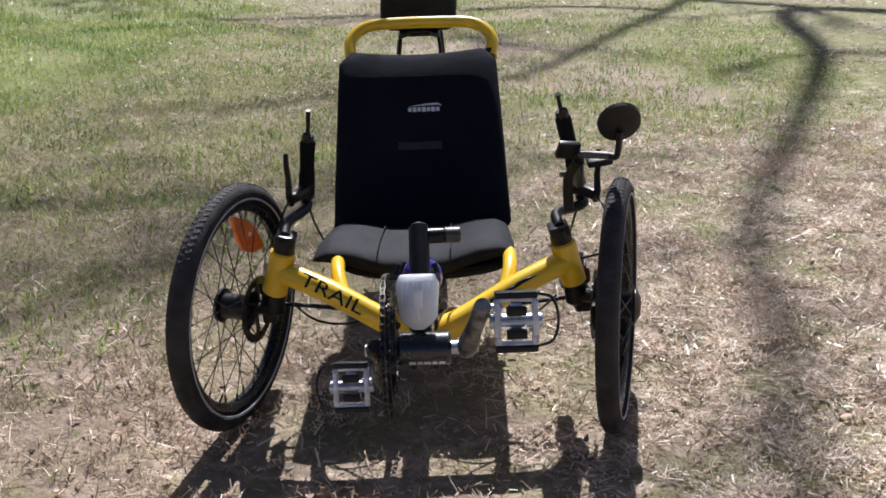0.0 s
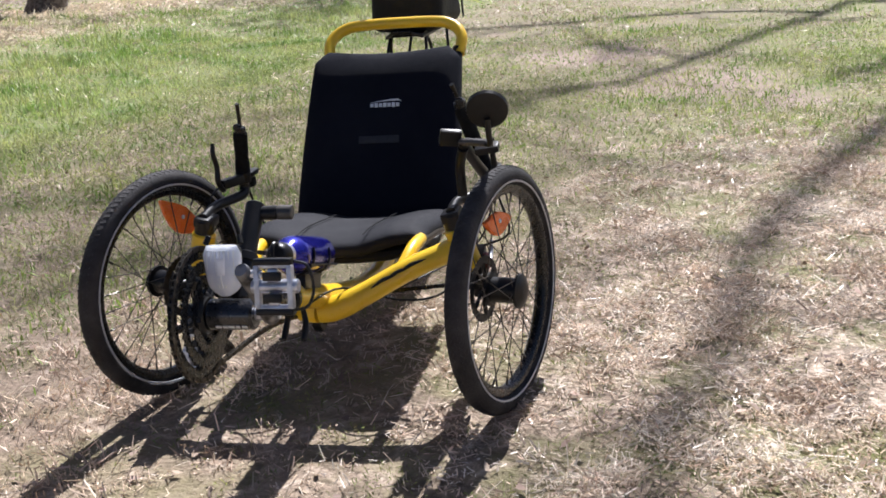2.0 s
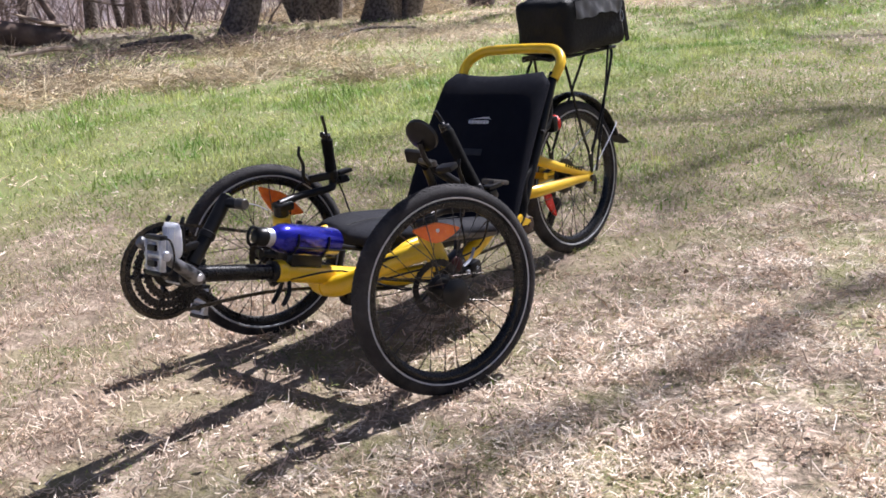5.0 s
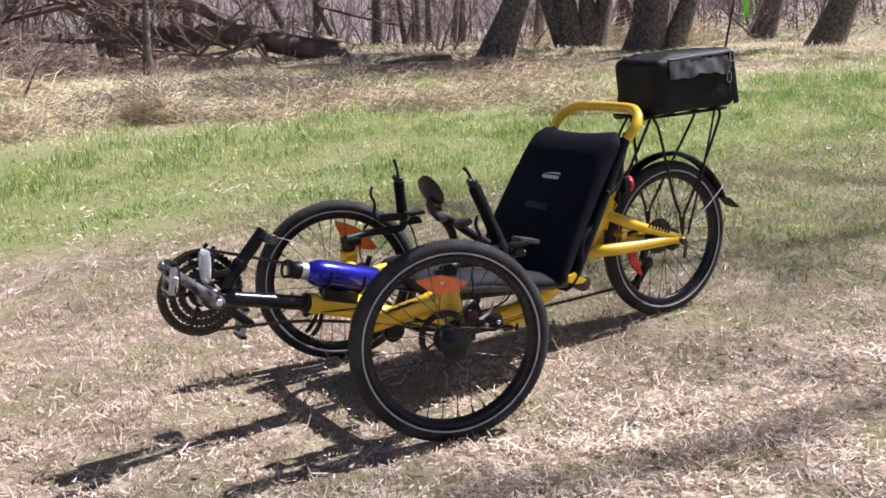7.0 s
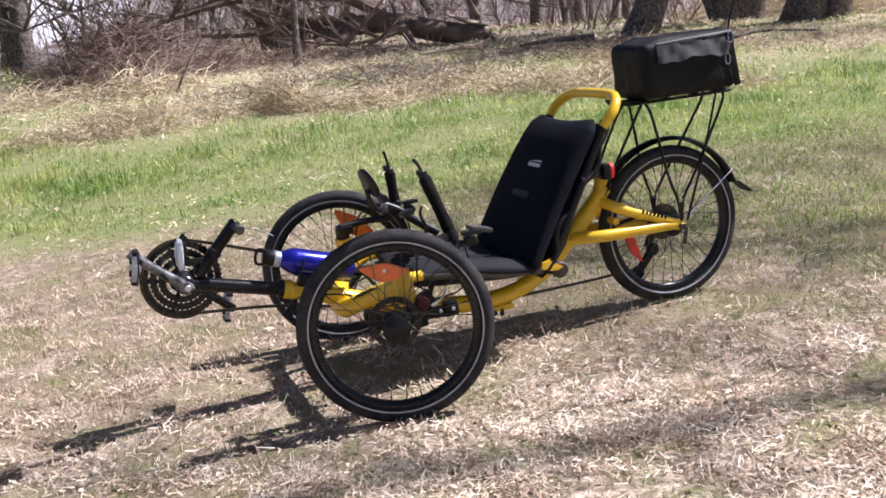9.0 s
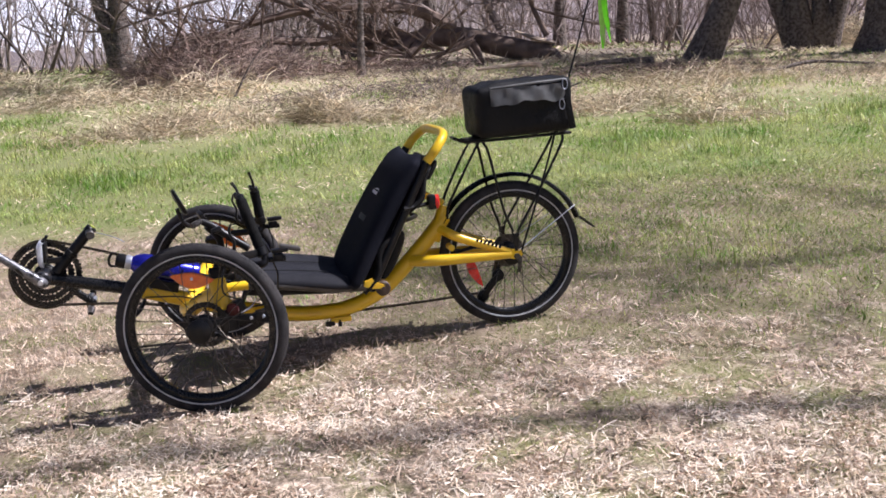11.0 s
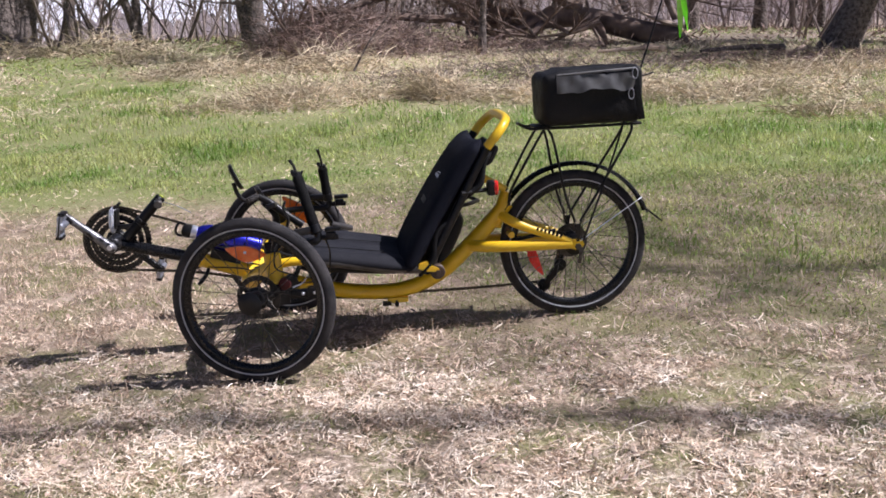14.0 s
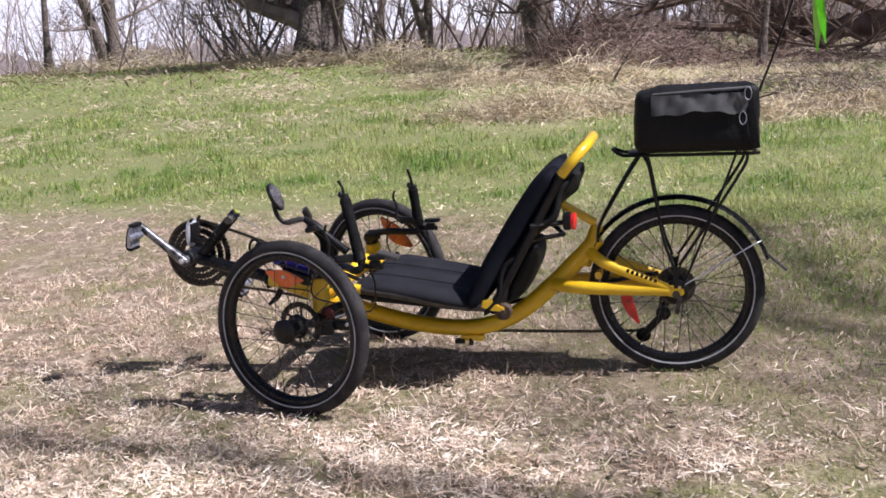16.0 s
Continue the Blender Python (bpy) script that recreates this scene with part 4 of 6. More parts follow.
# chainrings, cranks, pedals, chain
def chainring(x, r, teeth, name="chainring", metal=GLOSS):
    bm = bmesh.new()
    n = teeth * 4
    prof = [r + (0.0035 if (k % 4) in (1, 2) else 0.0) for k in range(n)]
    inner = r - 0.017
    rings = []
    for x0, which in ((x - 0.0014, "o"), (x + 0.0014, "o"), (x + 0.0014, "i"), (x - 0.0014, "i")):
        rings.append([bm.verts.new((x0, (prof[k] if which == "o" else inner) * math.cos(2 * math.pi * k / n), (prof[k] if which == "o" else inner) * math.sin(2 * math.pi * k / n))) for k in range(n)])
    for a, b in zip(rings, rings[1:] + rings[:1]):
        for k in range(n):
            bm.faces.new((a[k], a[(k + 1) % n], b[(k + 1) % n], b[k]))
    for k in range(5):
        a = 2 * math.pi * k / 5 + 0.5
        rod(bm, (x - 0.002, inner * 1.02 * math.cos(a), inner * 1.02 * math.sin(a)), (x + 0.004, inner * 0.93 * math.cos(a), inner * 0.93 * math.sin(a)), 0.006, 8)
    bmesh.ops.transform(bm, matrix=pose(0, -0.49, 0.370), verts=bm.verts)
    return part(name, bm, metal, trike, "toothed chainring")


chainring(-0.052, 0.106, 52)
chainring(-0.045, 0.084, 42)
chainring(-0.038, 0.062, 30)
bm = bmesh.new()
lathe(bm, [(-0.058, 0.020), (-0.054, 0.034), (-0.044, 0.036), (-0.036, 0.028)], pose(0, -0.49, 0.370), 24)
for k in range(5):
    a = 2 * math.pi * k / 5 + 0.5
    tube(bm, [(-0.050, -0.49 + 0.018 * math.cos(a), 0.370 + 0.018 * math.sin(a)), (-0.049, -0.49 + 0.078 * math.cos(a), 0.370 + 0.078 * math.sin(a))], [0.0095, 0.006], 8, flat=0.5)
part("chainring_spider", bm, BLACK, trike)
CR = Vector((0, -0.122, 0.116)).normalized()
for s, sign in ((1, 1), (-1, -1)):
    root = Vector((s * 0.068, -0.49, 0.370))
    tip = Vector((s * (0.086 if s > 0 else 0.074), -0.49, 0.370)) + CR * (0.163 * sign)
    bm = bmesh.new()
    tube(bm, [root - CR * sign * 0.018, root, root.lerp(tip, 0.5), tip, tip + CR * sign * 0.014], [0.011, 0.0165, 0.0125, 0.0125, 0.010], 12, 4, flat=1.0)
    crank = part("crank_arm", bm, GLOSS if s < 0 else mat("worn_crank", (0.22, 0.22, 0.235), 0.36, 0.6, (0.02, 0.02, 0.022), 38, low=0.42, high=0.6), trike, "worn dark crank arm")
    bm = bmesh.new()
    rod(bm, root + Vector((s * 0.004, 0, 0)), root + Vector((s * 0.017, 0, 0)), 0.009, 12)
    part("crank_bolt", bm, ALLOY, crank)
    bm = bmesh.new()
    rod(bm, tip, tip + Vector((s * 0.028, 0, 0)), 0.006, 10)
    part("pedal_axle", bm, ALLOY, crank)
    tilt = -12 if s > 0 else -14
    tip.z -= 0.008
    if s > 0:
        tip += Vector((-0.012, 0, -0.012))
    M = pose(*(tip + Vector((s * (0.058 if s > 0 else 0.046), 0, 0)))) @ pose(0, 0, 0, tilt)
    bm = bmesh.new()
    rod(bm, M @ Vector((-0.036, 0, 0)), M @ Vector((0.036, 0, 0)), 0.0105, 14)
    for e in (-1, 1):
        block(bm, (0.009, 0.013, 0.064), M @ pose(e * 0.0255, -0.005, 0), 0.003)
        block(bm, (0.056, 0.012, 0.008), M @ pose(0, -0.003, e * 0.031), 0.003)
        block(bm, (0.016, 0.010, 0.018), M @ pose(0, -0.006, e * 0.018), 0.003)
        for q in (-1, 1):
            rod(bm, M @ Vector((q * 0.0255, -0.013, e * 0.024)), M @ Vector((q * 0.0255, -0.007, e * 0.024)), 0.004, 8)
    ped = part("pedal", bm, DULLALLOY, trike, "silver platform pedal")
    for e in (-1, 1):
        part("pedal_grip", boxed((0.058, 0.018, 0.010), M @ pose(0, -0.003, e * 0.037), 0.003), BLACK, ped, "black pedal edge")
        part("pedal_clip", boxed((0.028, 0.008, 0.013), M @ pose(0, -0.0125, e * 0.016), 0.002), BLACK, ped, "black pedal clip")
    part("pedal_strap", bar([M @ Vector((s * 0.030, 0.0, 0.037)), M @ Vector((s * 0.050, 0.0, 0.030)), M @ Vector((s * 0.058, 0.002, 0.0)), M @ Vector((s * 0.050, 0, -0.028)), M @ Vector((s * 0.028, 0, -0.036))], 0.0022, 6, 5), BLACK, ped, "thin black strap loop")


def chain_run(points, name="chain"):
    """Side plates and rollers along a line."""
    path = smooth_path(points, 24)
    pos = [Vector(p) for p in path]
    bm = bmesh.new()
    acc, last, k = 0.0, pos[0], 0
    for a, b in zip(pos, pos[1:]):
        seg = (b - a).length
        while acc + seg >= 0.0127:
            t = (0.0127 - acc) / seg
            p = a.lerp(b, t)
            m = along(last, p)
            w = 0.0034 if k % 2 else 0.0024
            for s in (-1, 1):
                block(bm, (0.0150, 0.0011, 0.0075), m @ pose(0.0064, s * w, 0), 0)
            rod(bm, m @ Vector((0, -0.0024, 0)), m @ Vector((0, 0.0024, 0)), 0.0036, 6)
            last, k = p, k + 1
            seg -= (p - a).length
            a, acc = p, 0.0
        acc += seg
    return part(name, bm, CHAINMAT, trike, "oily drive chain", smooth=False)


CX = -0.052
chain_run([(CX, -0.49 + 0.108 * math.cos(a), 0.370 + 0.108 * math.sin(a)) for a in (math.radians(d) for d in range(-75, -306, -15))])
chain_run([(CX, -0.462, 0.266), (CX, -0.22, 0.232), (-0.040, 0.02, 0.170)])
chain_run([(-0.040, 0.46, 0.104), (-0.045, 0.70, 0.098), (-0.047, 0.915, 0.098)])
chain_run([(-0.047, 0.93, 0.086), (-0.048, 0.965, 0.125), (-0.048, 0.972, 0.17), (-0.046, 0.978, 0.225)])
chain_run([(CX, -0.462, 0.475), (CX, -0.30, 0.415), (-0.045, -0.10, 0.335)])
part("chain_tube", bar([(-0.040, 0.02, 0.172), (-0.042, 0.2, 0.112), (-0.042, 0.47, 0.104)], 0.0068, 8), BLACK, trike, "black chain guard tube")
part("chain_tube", bar([(-0.045, -0.10, 0.335), (-0.045, 0.15, 0.235), (-0.045, 0.45, 0.185), (-0.045, 0.70, 0.232), (-0.046, 0.97, 0.275)], 0.0066, 8), BLACK, trike, "black chain guard tube")
bm = bmesh.new()
lathe(bm, [(-0.010, 0.030), (-0.006, 0.034), (0.006, 0.034), (0.010, 0.030)], pose(-0.040, 0.03, 0.150), 24)
block(bm, (0.012, 0.05, 0.05), pose(-0.022, 0.03, 0.165), 0.006)
part("idler_pulley", bm, BLACK, trike, "black chain idler under the frame")
# rear derailleur and sprockets
lay(0, 0, 0.003)
bm = bmesh.new()
for k, r in enumerate((0.058, 0.052, 0.046, 0.040, 0.034, 0.029, 0.025)):
    x = -0.030 - 0.0042 * k
    lathe(bm, [(x, r), (x - 0.0018, r), (x - 0.0018, r - 0.02), (x, r - 0.02)], pose(0, 1.018, WHEEL_R), 30, close=True)
part("sprockets", bm, STEEL, trike, "stacked steel sprockets")
bm = bmesh.new()
tube(bm, [(-0.072, 1.012, 0.222), (-0.075, 0.992, 0.192), (-0.066, 0.975, 0.170)], [0.011, 0.013, 0.012], 10)
for s in (-1, 1):
    block(bm, (0.003, 0.020, 0.098), pose(-0.048 + s * 0.008, 0.950, 0.128, -42), 0.001)
for y, z in ((0.981, 0.163), (0.921, 0.097)):
    lathe(bm, [(-0.006, 0.019), (-0.004, 0.022), (0.004, 0.022), (0.006, 0.019)], pose(-0.048, y, z), 16)
part("rear_derailleur", bm, BLACK, trike, "black rear derailleur cage with pulleys")

# handlebars with grips, levers, pods
lay(0, 0, 0.014)
BARS = {1: ((0.334, 0.174, 0.396), (0.288, 0.127, 0.578)), -1: ((-0.246, 0.204, 0.398), (-0.232, 0.193, 0.530))}
for s, (low, top) in BARS.items():
    low, top = Vector(low), Vector(top)
    up = (top - low).normalized()
    part("handlebar", bar([(s * 0.271, 0.022, 0.380), (s * 0.275, 0.10, 0.384), (low.x, low.y - 0.02, low.z - 0.012), tuple(low), tuple(low + up * 0.03)], 0.0112, 12, 5), BLACK, trike, "black bent handlebar")
    bm = bmesh.new()
    g = ((top - low).length - 0.036) / 0.156
    lathe(bm, [(a * g, q) for a, q in ((0, 0.0125), (0.004, 0.0165), (0.03, 0.0168), (0.06, 0.0152), (0.11, 0.0160), (0.150, 0.0165), (0.156, 0.0135))], along(low + up * 0.036, top), 18)
    grip = part("foam_grip", bm, FOAM, trike, "black foam hand grip")
    bm = bmesh.new()
    rod(bm, top - up * 0.004, top + up * 0.012, 0.0135, 16)
    lathe(bm, [(0, 0.006), (0.004, 0.0095), (0.009, 0.0095), (0.012, 0.006)], along(top + Vector((0, -0.006, 0.012)), top + Vector((0, -0.018, 0.012))), 12)
    part("bar_end_pod", bm, GLOSS, grip, "bar-end shifter body")
    part("shift_lever", bar([top + up * 0.006, top + up * 0.032, top + up * (0.052 if s > 0 else 0.066) + Vector((0, -0.006, 0))], [0.0055, 0.0042, 0.0052], 8, 4), BLACK, grip, "black bar-end shift lever")
    b0 = low + up * 0.025
    bm = bmesh.new()
    rod(bm, b0 - up * 0.012, b0 + up * 0.016, 0.0175, 16)
    block(bm, (0.020, 0.062, 0.022), Matrix.Translation(b0 + Vector((s * 0.012, -0.036, 0))) @ pose(0, 0, 0, 0, 0, s * 28), 0.005)
    lev = part("lever_mount", bm, BLACK, trike)
    q = b0 + Vector((s * 0.026, -0.066, 0))
    part("brake_lever", bar([q + Vector((0, 0.006, -0.014)), q + Vector((0, -0.014, 0.012)), q + Vector((0, -0.010, 0.045)), q + Vector((0, -0.020, 0.075)), q + Vector((0, -0.014, 0.098))], [0.007, 0.0072, 0.0062, 0.0058, 0.0048], 8, 5, 0.7), BLACK, lev, "black brake lever blade")
    bm = bmesh.new()
    block(bm, (0.028, 0.05, 0.012), pose(low.x, low.y + 0.045, low.z + 0.024), 0.004)
    block(bm, (0.022, 0.03, 0.022), pose(low.x, low.y + 0.038, low.z + 0.004), 0.005)
    rod(bm, (low.x, low.y + 0.01, low.z), (low.x, low.y + 0.06, low.z - 0.002), 0.008, 10)
    part("parking_brake_block", bm, BLACK, trike, "small black block at the bar")
    # cables
    part("brake_cable", bar([q + Vector((0, -0.004, 0.0)), q + Vector((s * 0.012, -0.045, -0.02)), q + Vector((s * 0.03, -0.06, -0.09)), (s * 0.318, 0.09, 0.285)], 0.0025, 6), BLACK, trike)
    part("shift_cable", bar([low + Vector((0, 0.02, 0.0)), low + Vector((s * -0.01, 0.03, -0.06)), low + Vector((s * -0.05, 0.0, -0.14)), (s * 0.16, 0.02, 0.225), (s * 0.05, 0.03, 0.19), (s * 0.02, 0.2, 0.115)], 0.0025, 6), BLACK, trike)
    part("front_cable", bar([(s * 0.27, 0.06, 0.22), (s * 0.22, 0.03, 0.195), (s * 0.15, 0.0, 0.20), (s * 0.05, -0.06, 0.25), (s * 0.018, -0.20, 0.268)], 0.0024, 6), BLACK, trike)
# phone-like pad on the near bar
lay(0.016, 0.004, 0.016)
bm = bmesh.new()
block(bm, (0.040, 0.062, 0.012), pose(0.305, 0.245, 0.420, -16, 0, 0), 0.004)
part("bar_pad", bm, GREYTUBE, trike, "small grey pad beside the bar")

# mirror on its arms
lay(0.016, -0.008, 0.022)
bm = bmesh.new()
mf = pose(0.354, -0.034, 0.594, 0, 0, 95) @ pose(0, 0, 0, 0, -23, 0)
lathe(bm, [(-0.010, 0.010), (-0.010, 0.028), (-0.006, 0.0395), (0.002, 0.041), (0.004, 0.0385)], mf, 32)
mirror = part("mirror_head", bm, BLACK, trike, "round black rear-view mirror")
bm = bmesh.new()
lathe(bm, [(0.0042, 0.001), (0.0042, 0.037), (0.0046, 0.037), (0.0046, 0.001)], mf, 32)
part("mirror_glass", bm, MIRROR, mirror, "mirror glass")
part("mirror_stem", bar([(0.354, -0.044, 0.577), (0.354, -0.036, 0.545), (0.353, -0.022, 0.525), (0.344, -0.010, 0.521)], 0.0062, 10), BLACK, mirror)
part("mirror_arm", bar([(0.355, -0.012, 0.522), (0.322, 0.0, 0.523), (0.288, 0.018, 0.521)], 0.0068, 10), GREYTUBE, trike, "grey ridged mirror arm")
bm = bmesh.new()
for k in range(9):
    lathe(bm, [(0, 0.0068), (0.001, 0.0082), (0.003, 0.0082), (0.004, 0.0068)], along((0.300 + 0.0062 * k, 0.012 - 0.0020 * k, 0.522), (0.37, -0.01, 0.523)), 10)
part("arm_ridges", bm, GREYTUBE, trike)
part("mirror_bracket", bar([(0.290, 0.016, 0.522), (0.292, 0.05, 0.500), (0.300, 0.095, 0.462), (0.308, 0.140, 0.428)], [0.009, 0.012, 0.011, 0.012], 10), BLACK, trike, "black mirror bracket")
bm = bmesh.new()
block(bm, (0.044, 0.014, 0.036), pose(0.268, 0.02, 0.530, 24, 8, 14), 0.005)
part("bike_computer", bm, BLACK, trike, "small black handlebar display")
bm = bmesh.new()
block(bm, (0.050, 0.030, 0.016), pose(0.334, 0.055, 0.498, 14, -8, 0), 0.006)
part("bracket_cover", bm, BLACK, trike)
part("bracket_brace", bar([(0.29, 0.03, 0.505), (0.275, 0.06, 0.46), (0.276, 0.06, 0.40)], 0.0105, 10), BLACK, trike)

# seat
lay(0.006, 0, 0.014)
BACK0, BACK1 = Vector((-0.010, 0.430, 0.222)), Vector((-0.010, 0.702, 0.630))
back_dir = (BACK1 - BACK0).normalized()
back_n = Vector((0, -back_dir.z, back_dir.y))


def back_place(u, v):
    t = (v + 1) / 2
    w = 0.214 - 0.019 * t
    c = BACK0.lerp(BACK1, t) + back_dir * (0.014 * (1 - u * u) * (-1 if t > 0.5 else 0) * (t - 0.5) * 2)
    sag = -0.010 * (1 - u * u) * math.sin(math.pi * min(1, t + 0.15))
    r = 1 - 0.16 * max(0, abs(v) - 0.86) / 0.14
    return c + Vector((u * w * r, 0, 0)) + back_n * (sag + 0.012 * math.sin(math.pi * t)), back_n


part("seat_back", pad(back_place, 0, 30, 40, 0.070, 5.0), MESHCLOTH, trike, "black mesh seat back")


def cover_place(u, v):
    """The slack cloth laced over the back of the seat."""
    c, n = back_place(u * 0.93, v * 0.94)
    t = (v + 1) / 2
    slack = 0.010 * math.sin(9 * t + 1.3 * u) + 0.008 * math.sin(21 * t - 2.1 * u) + 0.006 * math.sin(5 * u + 3 * t)
    return c - n * (0.052 + slack), n


part("seat_back_cover", pad(cover_place, 0, 26, 46, 0.044, 4.0), NYLON, trike, "slack black cloth laced behind the seat")
BASE0, BASE1 = Vector((-0.026, 0.105, 0.304)), Vector((-0.018, 0.45, 0.244))


def base_place(u, v):
    t = (v + 1) / 2
    w = 0.210 + 0.002 * t
    nose = 0.020 * (1 - u * u) * (1 - t)
    wing = 0.016 * min(1, max(0, (abs(u) - 0.34) / 0.3)) ** 0.8 * (1 - 0.5 * t)
    dip = -0.014 * (1 - u * u) - 0.012 * max(0, 0.25 - t) / 0.25
    c = BASE0.lerp(BASE1, t) + Vector((u * w, nose * -1.0, dip + wing - 0.010 * max(0, abs(u) - 0.86) / 0.14))
    return c, Vector((-0.20 * u, 0.16, 1)).normalized()


part("seat_base", pad(base_place, 0, 40, 26, 0.050, 6.0), PAD, trike, "black padded seat base with seams")
part("seat_sling", pad(lambda u, v: (Vector((u * 0.172, 0.100 + 0.170 * (v + 1), 0.256 - 0.020 * (v + 1) + 0.02 * u * u)), Vector((0, 0.1, 1))), 0, 18, 14, 0.034, 8.0), NYLON, trike, "black fabric sling under the seat")
for s in (-1, 1):
    part("seat_seam", bar([base_place(s * 0.36, v)[0] + Vector((0, 0, 0.0322)) for v in (-0.93, -0.6, -0.2, 0.2, 0.6)], 0.0016, 5, 4), NYLON, trike)
# seat back mark and faded bars
def back_point(x, t, lift):
    c, n = back_place(x / 0.2, 2 * t - 1)
    return c + n * lift
mk = Matrix.Translation(back_point(0.012, 0.660, 0.0365)) @ Matrix(((1, 0, 0), (0, back_dir.y, back_n.y), (0, back_dir.z, back_n.z))).to_4x4()
for k in range(7):
    part("mark_bar", boxed((0.009, 0.012 if k % 2 else 0.010, 0.0014), mk @ pose(-0.034 + 0.0112 * k, -0.004, 0.0), 0.0004), WHITE, trike)
out = [(-0.038, 0.004), (0.010, 0.011), (0.034, 0.012), (0.044, 0.004), (0.036, 0.007), (0.012, 0.007)]
part("mark_swoosh", plate(out, 0.0014, mk), WHITE, trike)
mk2 = Matrix.Translation(back_point(0.0, 0.455, 0.0365)) @ Matrix(((1, 0, 0), (0, back_dir.y, back_n.y), (0, back_dir.z, back_n.z))).to_4x4()
part("faded_mark", boxed((0.105, 0.020, 0.0014), mk2, 0.0004), FADED, trike, "faded grey printed patch")
# seat frame and yellow head bar
for s in (-1, 1):
    part("seat_back_tube", bar([(s * 0.168, 0.505, 0.232), (s * 0.172, 0.60, 0.40), (s * 0.172, 0.725, 0.622)], 0.0135, 14), BLACK, trike, "black seat frame tube")
    part("seat_back_brace", bar([(s * 0.165, 0.615, 0.425), (s * 0.10, 0.66, 0.42), (0, 0.70, 0.41)], 0.007, 8), BLACK, trike)
part("head_bar", bar([(-0.176, 0.716, 0.606), (-0.180, 0.752, 0.648), (-0.150, 0.780, 0.676), (-0.09, 0.790, 0.686), (0.09, 0.790, 0.686), (0.150, 0.780, 0.676), (0.180, 0.752, 0.648), (0.176, 0.716, 0.606)], 0.0150, 18, 7), YELLOW, trike, "bent yellow tube above the seat")
bm = bmesh.new()
rod(bm, (0.0, 0.795, 0.440), (0.0, 0.690, 0.505), 0.0125, 14)
part("seat_strut", bm, YELLOW, trike)
part("seat_pouch", pad(lambda u, v: (Vector((u * 0.13, 0.585 + 0.04 * v, 0.315 + 0.075 * v)), Vector((0, 0.88, -0.47))), 0, 12, 12, 0.075, 3.0), NYLON, trike, "black pouch hung behind the seat")
part("seat_pouch", pad(lambda u, v: (Vector((u * 0.15, 0.735 + 0.018 * v, 0.575 + 0.03 * v)), Vector((0, 0.88, -0.47))), 0, 12, 8, 0.045, 3.0), NYLON, trike, "black strap bundle behind the seat top")
for s in (-1, 1):
    part("seat_lacing", bar([(s * 0.17, 0.66, 0.50), (s * 0.12, 0.69, 0.47), (0, 0.70, 0.45)], 0.003, 6), NYLON, trike)
    # hinge with roller at the foot of the seat back
    out = [(-0.030, -0.008), (-0.030, 0.010), (-0.008, 0.022), (0.004, 0.012), (0.034, 0.006), (0.038, -0.006), (0.0, -0.012)]
    part("hinge_plate", plate(out, 0.010, pose(s * 0.180, 0.505, 0.238, 90, 0, 90) @ pose(0, 0, 0, 0, 0, -14), 0.002), YELLOW, trike, "yellow seat hinge plate")
    bm = bmesh.new()
    rod(bm, (s * 0.155, 0.536, 0.222), (s * 0.182, 0.536, 0.222), 0.024, 24)
    rod(bm, (s * 0.182, 0.536, 0.222), (s * 0.186, 0.536, 0.222), 0.008, 10)
    part("hinge_roller", bm, BROWNROLL, trike, "worn brown roller")
    bm = bmesh.new()
    rod(bm, (s * 0.03, 0.50, 0.195), (s * 0.17, 0.505, 0.225), 0.011, 12)
    part("hinge_bar", bm, BLACK, trike)
# bracket under the belly
lay(0, 0, 0.012)
bm = bmesh.new()
block(bm, (0.05, 0.07, 0.018), pose(0, 0.41, 0.100), 0.004)
part("belly_bracket", bm, YELLOW, trike)
bm = bmesh.new()
block(bm, (0.022, 0.030, 0.014), pose(0.022, 0.372, 0.092), 0.004)
rod(bm, (0.02, 0.405, 0.100), (0.02, 0.405, 0.078), 0.007, 10)
part("belly_bolt", bm, BLACK, trike)

# lettering on the cross tube
lay(0, 0, 0.014)
T0, T1 = Vector((-0.235, 0.007, 0.293)), Vector((-0.075, -0.056, 0.225))
for s, text in ((-1, "TRAIL"),):
    ax = (T1 - T0).normalized()
    nrm = Vector((0, -0.92, 0.38))
    nrm = (nrm - ax * nrm.dot(ax)).normalized()
    M = Matrix((ax, nrm.cross(ax), nrm)).transposed().to_4x4()
    lettering(text, 0.050, Matrix.Translation(T0.lerp(T1, 0.37) + nrm * 0.0248) @ M @ Matrix.Diagonal((1.08, 0.76, 1, 1)), BLACK, trike, "lettering", "black word on the cross tube")
for k in range(3):
    t = 0.40 + 0.16 * k
    c = Vector((0.26, 0.02, 0.305)).lerp(Vector((0.09, -0.05, 0.231)), t) + Vector((-0.002, -0.0225, 0.0095))
    part("mark_swoosh", bar([tuple(c + Vector((0.030, 0.011, 0.011))), tuple(c + Vector((0.0, -0.002, 0.004))), tuple(c - Vector((0.026, 0.011, 0.012)))], [0.001, 0.004, 0.001], 6, 4), BLACK, trike)

# rear light on the frame head
lay(0.028, -0.016, 0.013)
bm = bmesh.new()
lathe(bm, [(0, 0.016), (0.004, 0.023), (0.013, 0.024), (0.016, 0.020)], along((0.122, 0.750, 0.474), (0.126, 0.790, 0.472)), 20)
lamp = part("tail_light", bm, RED, trike, "round red tail light, unlit")
bm = bmesh.new()
block(bm, (0.044, 0.026, 0.048), pose(0.122, 0.742, 0.474), 0.010)
rod(bm, (0.122, 0.735, 0.470), (0.165, 0.640, 0.470), 0.007, 8)
part("light_body", bm, BLACK, lamp)

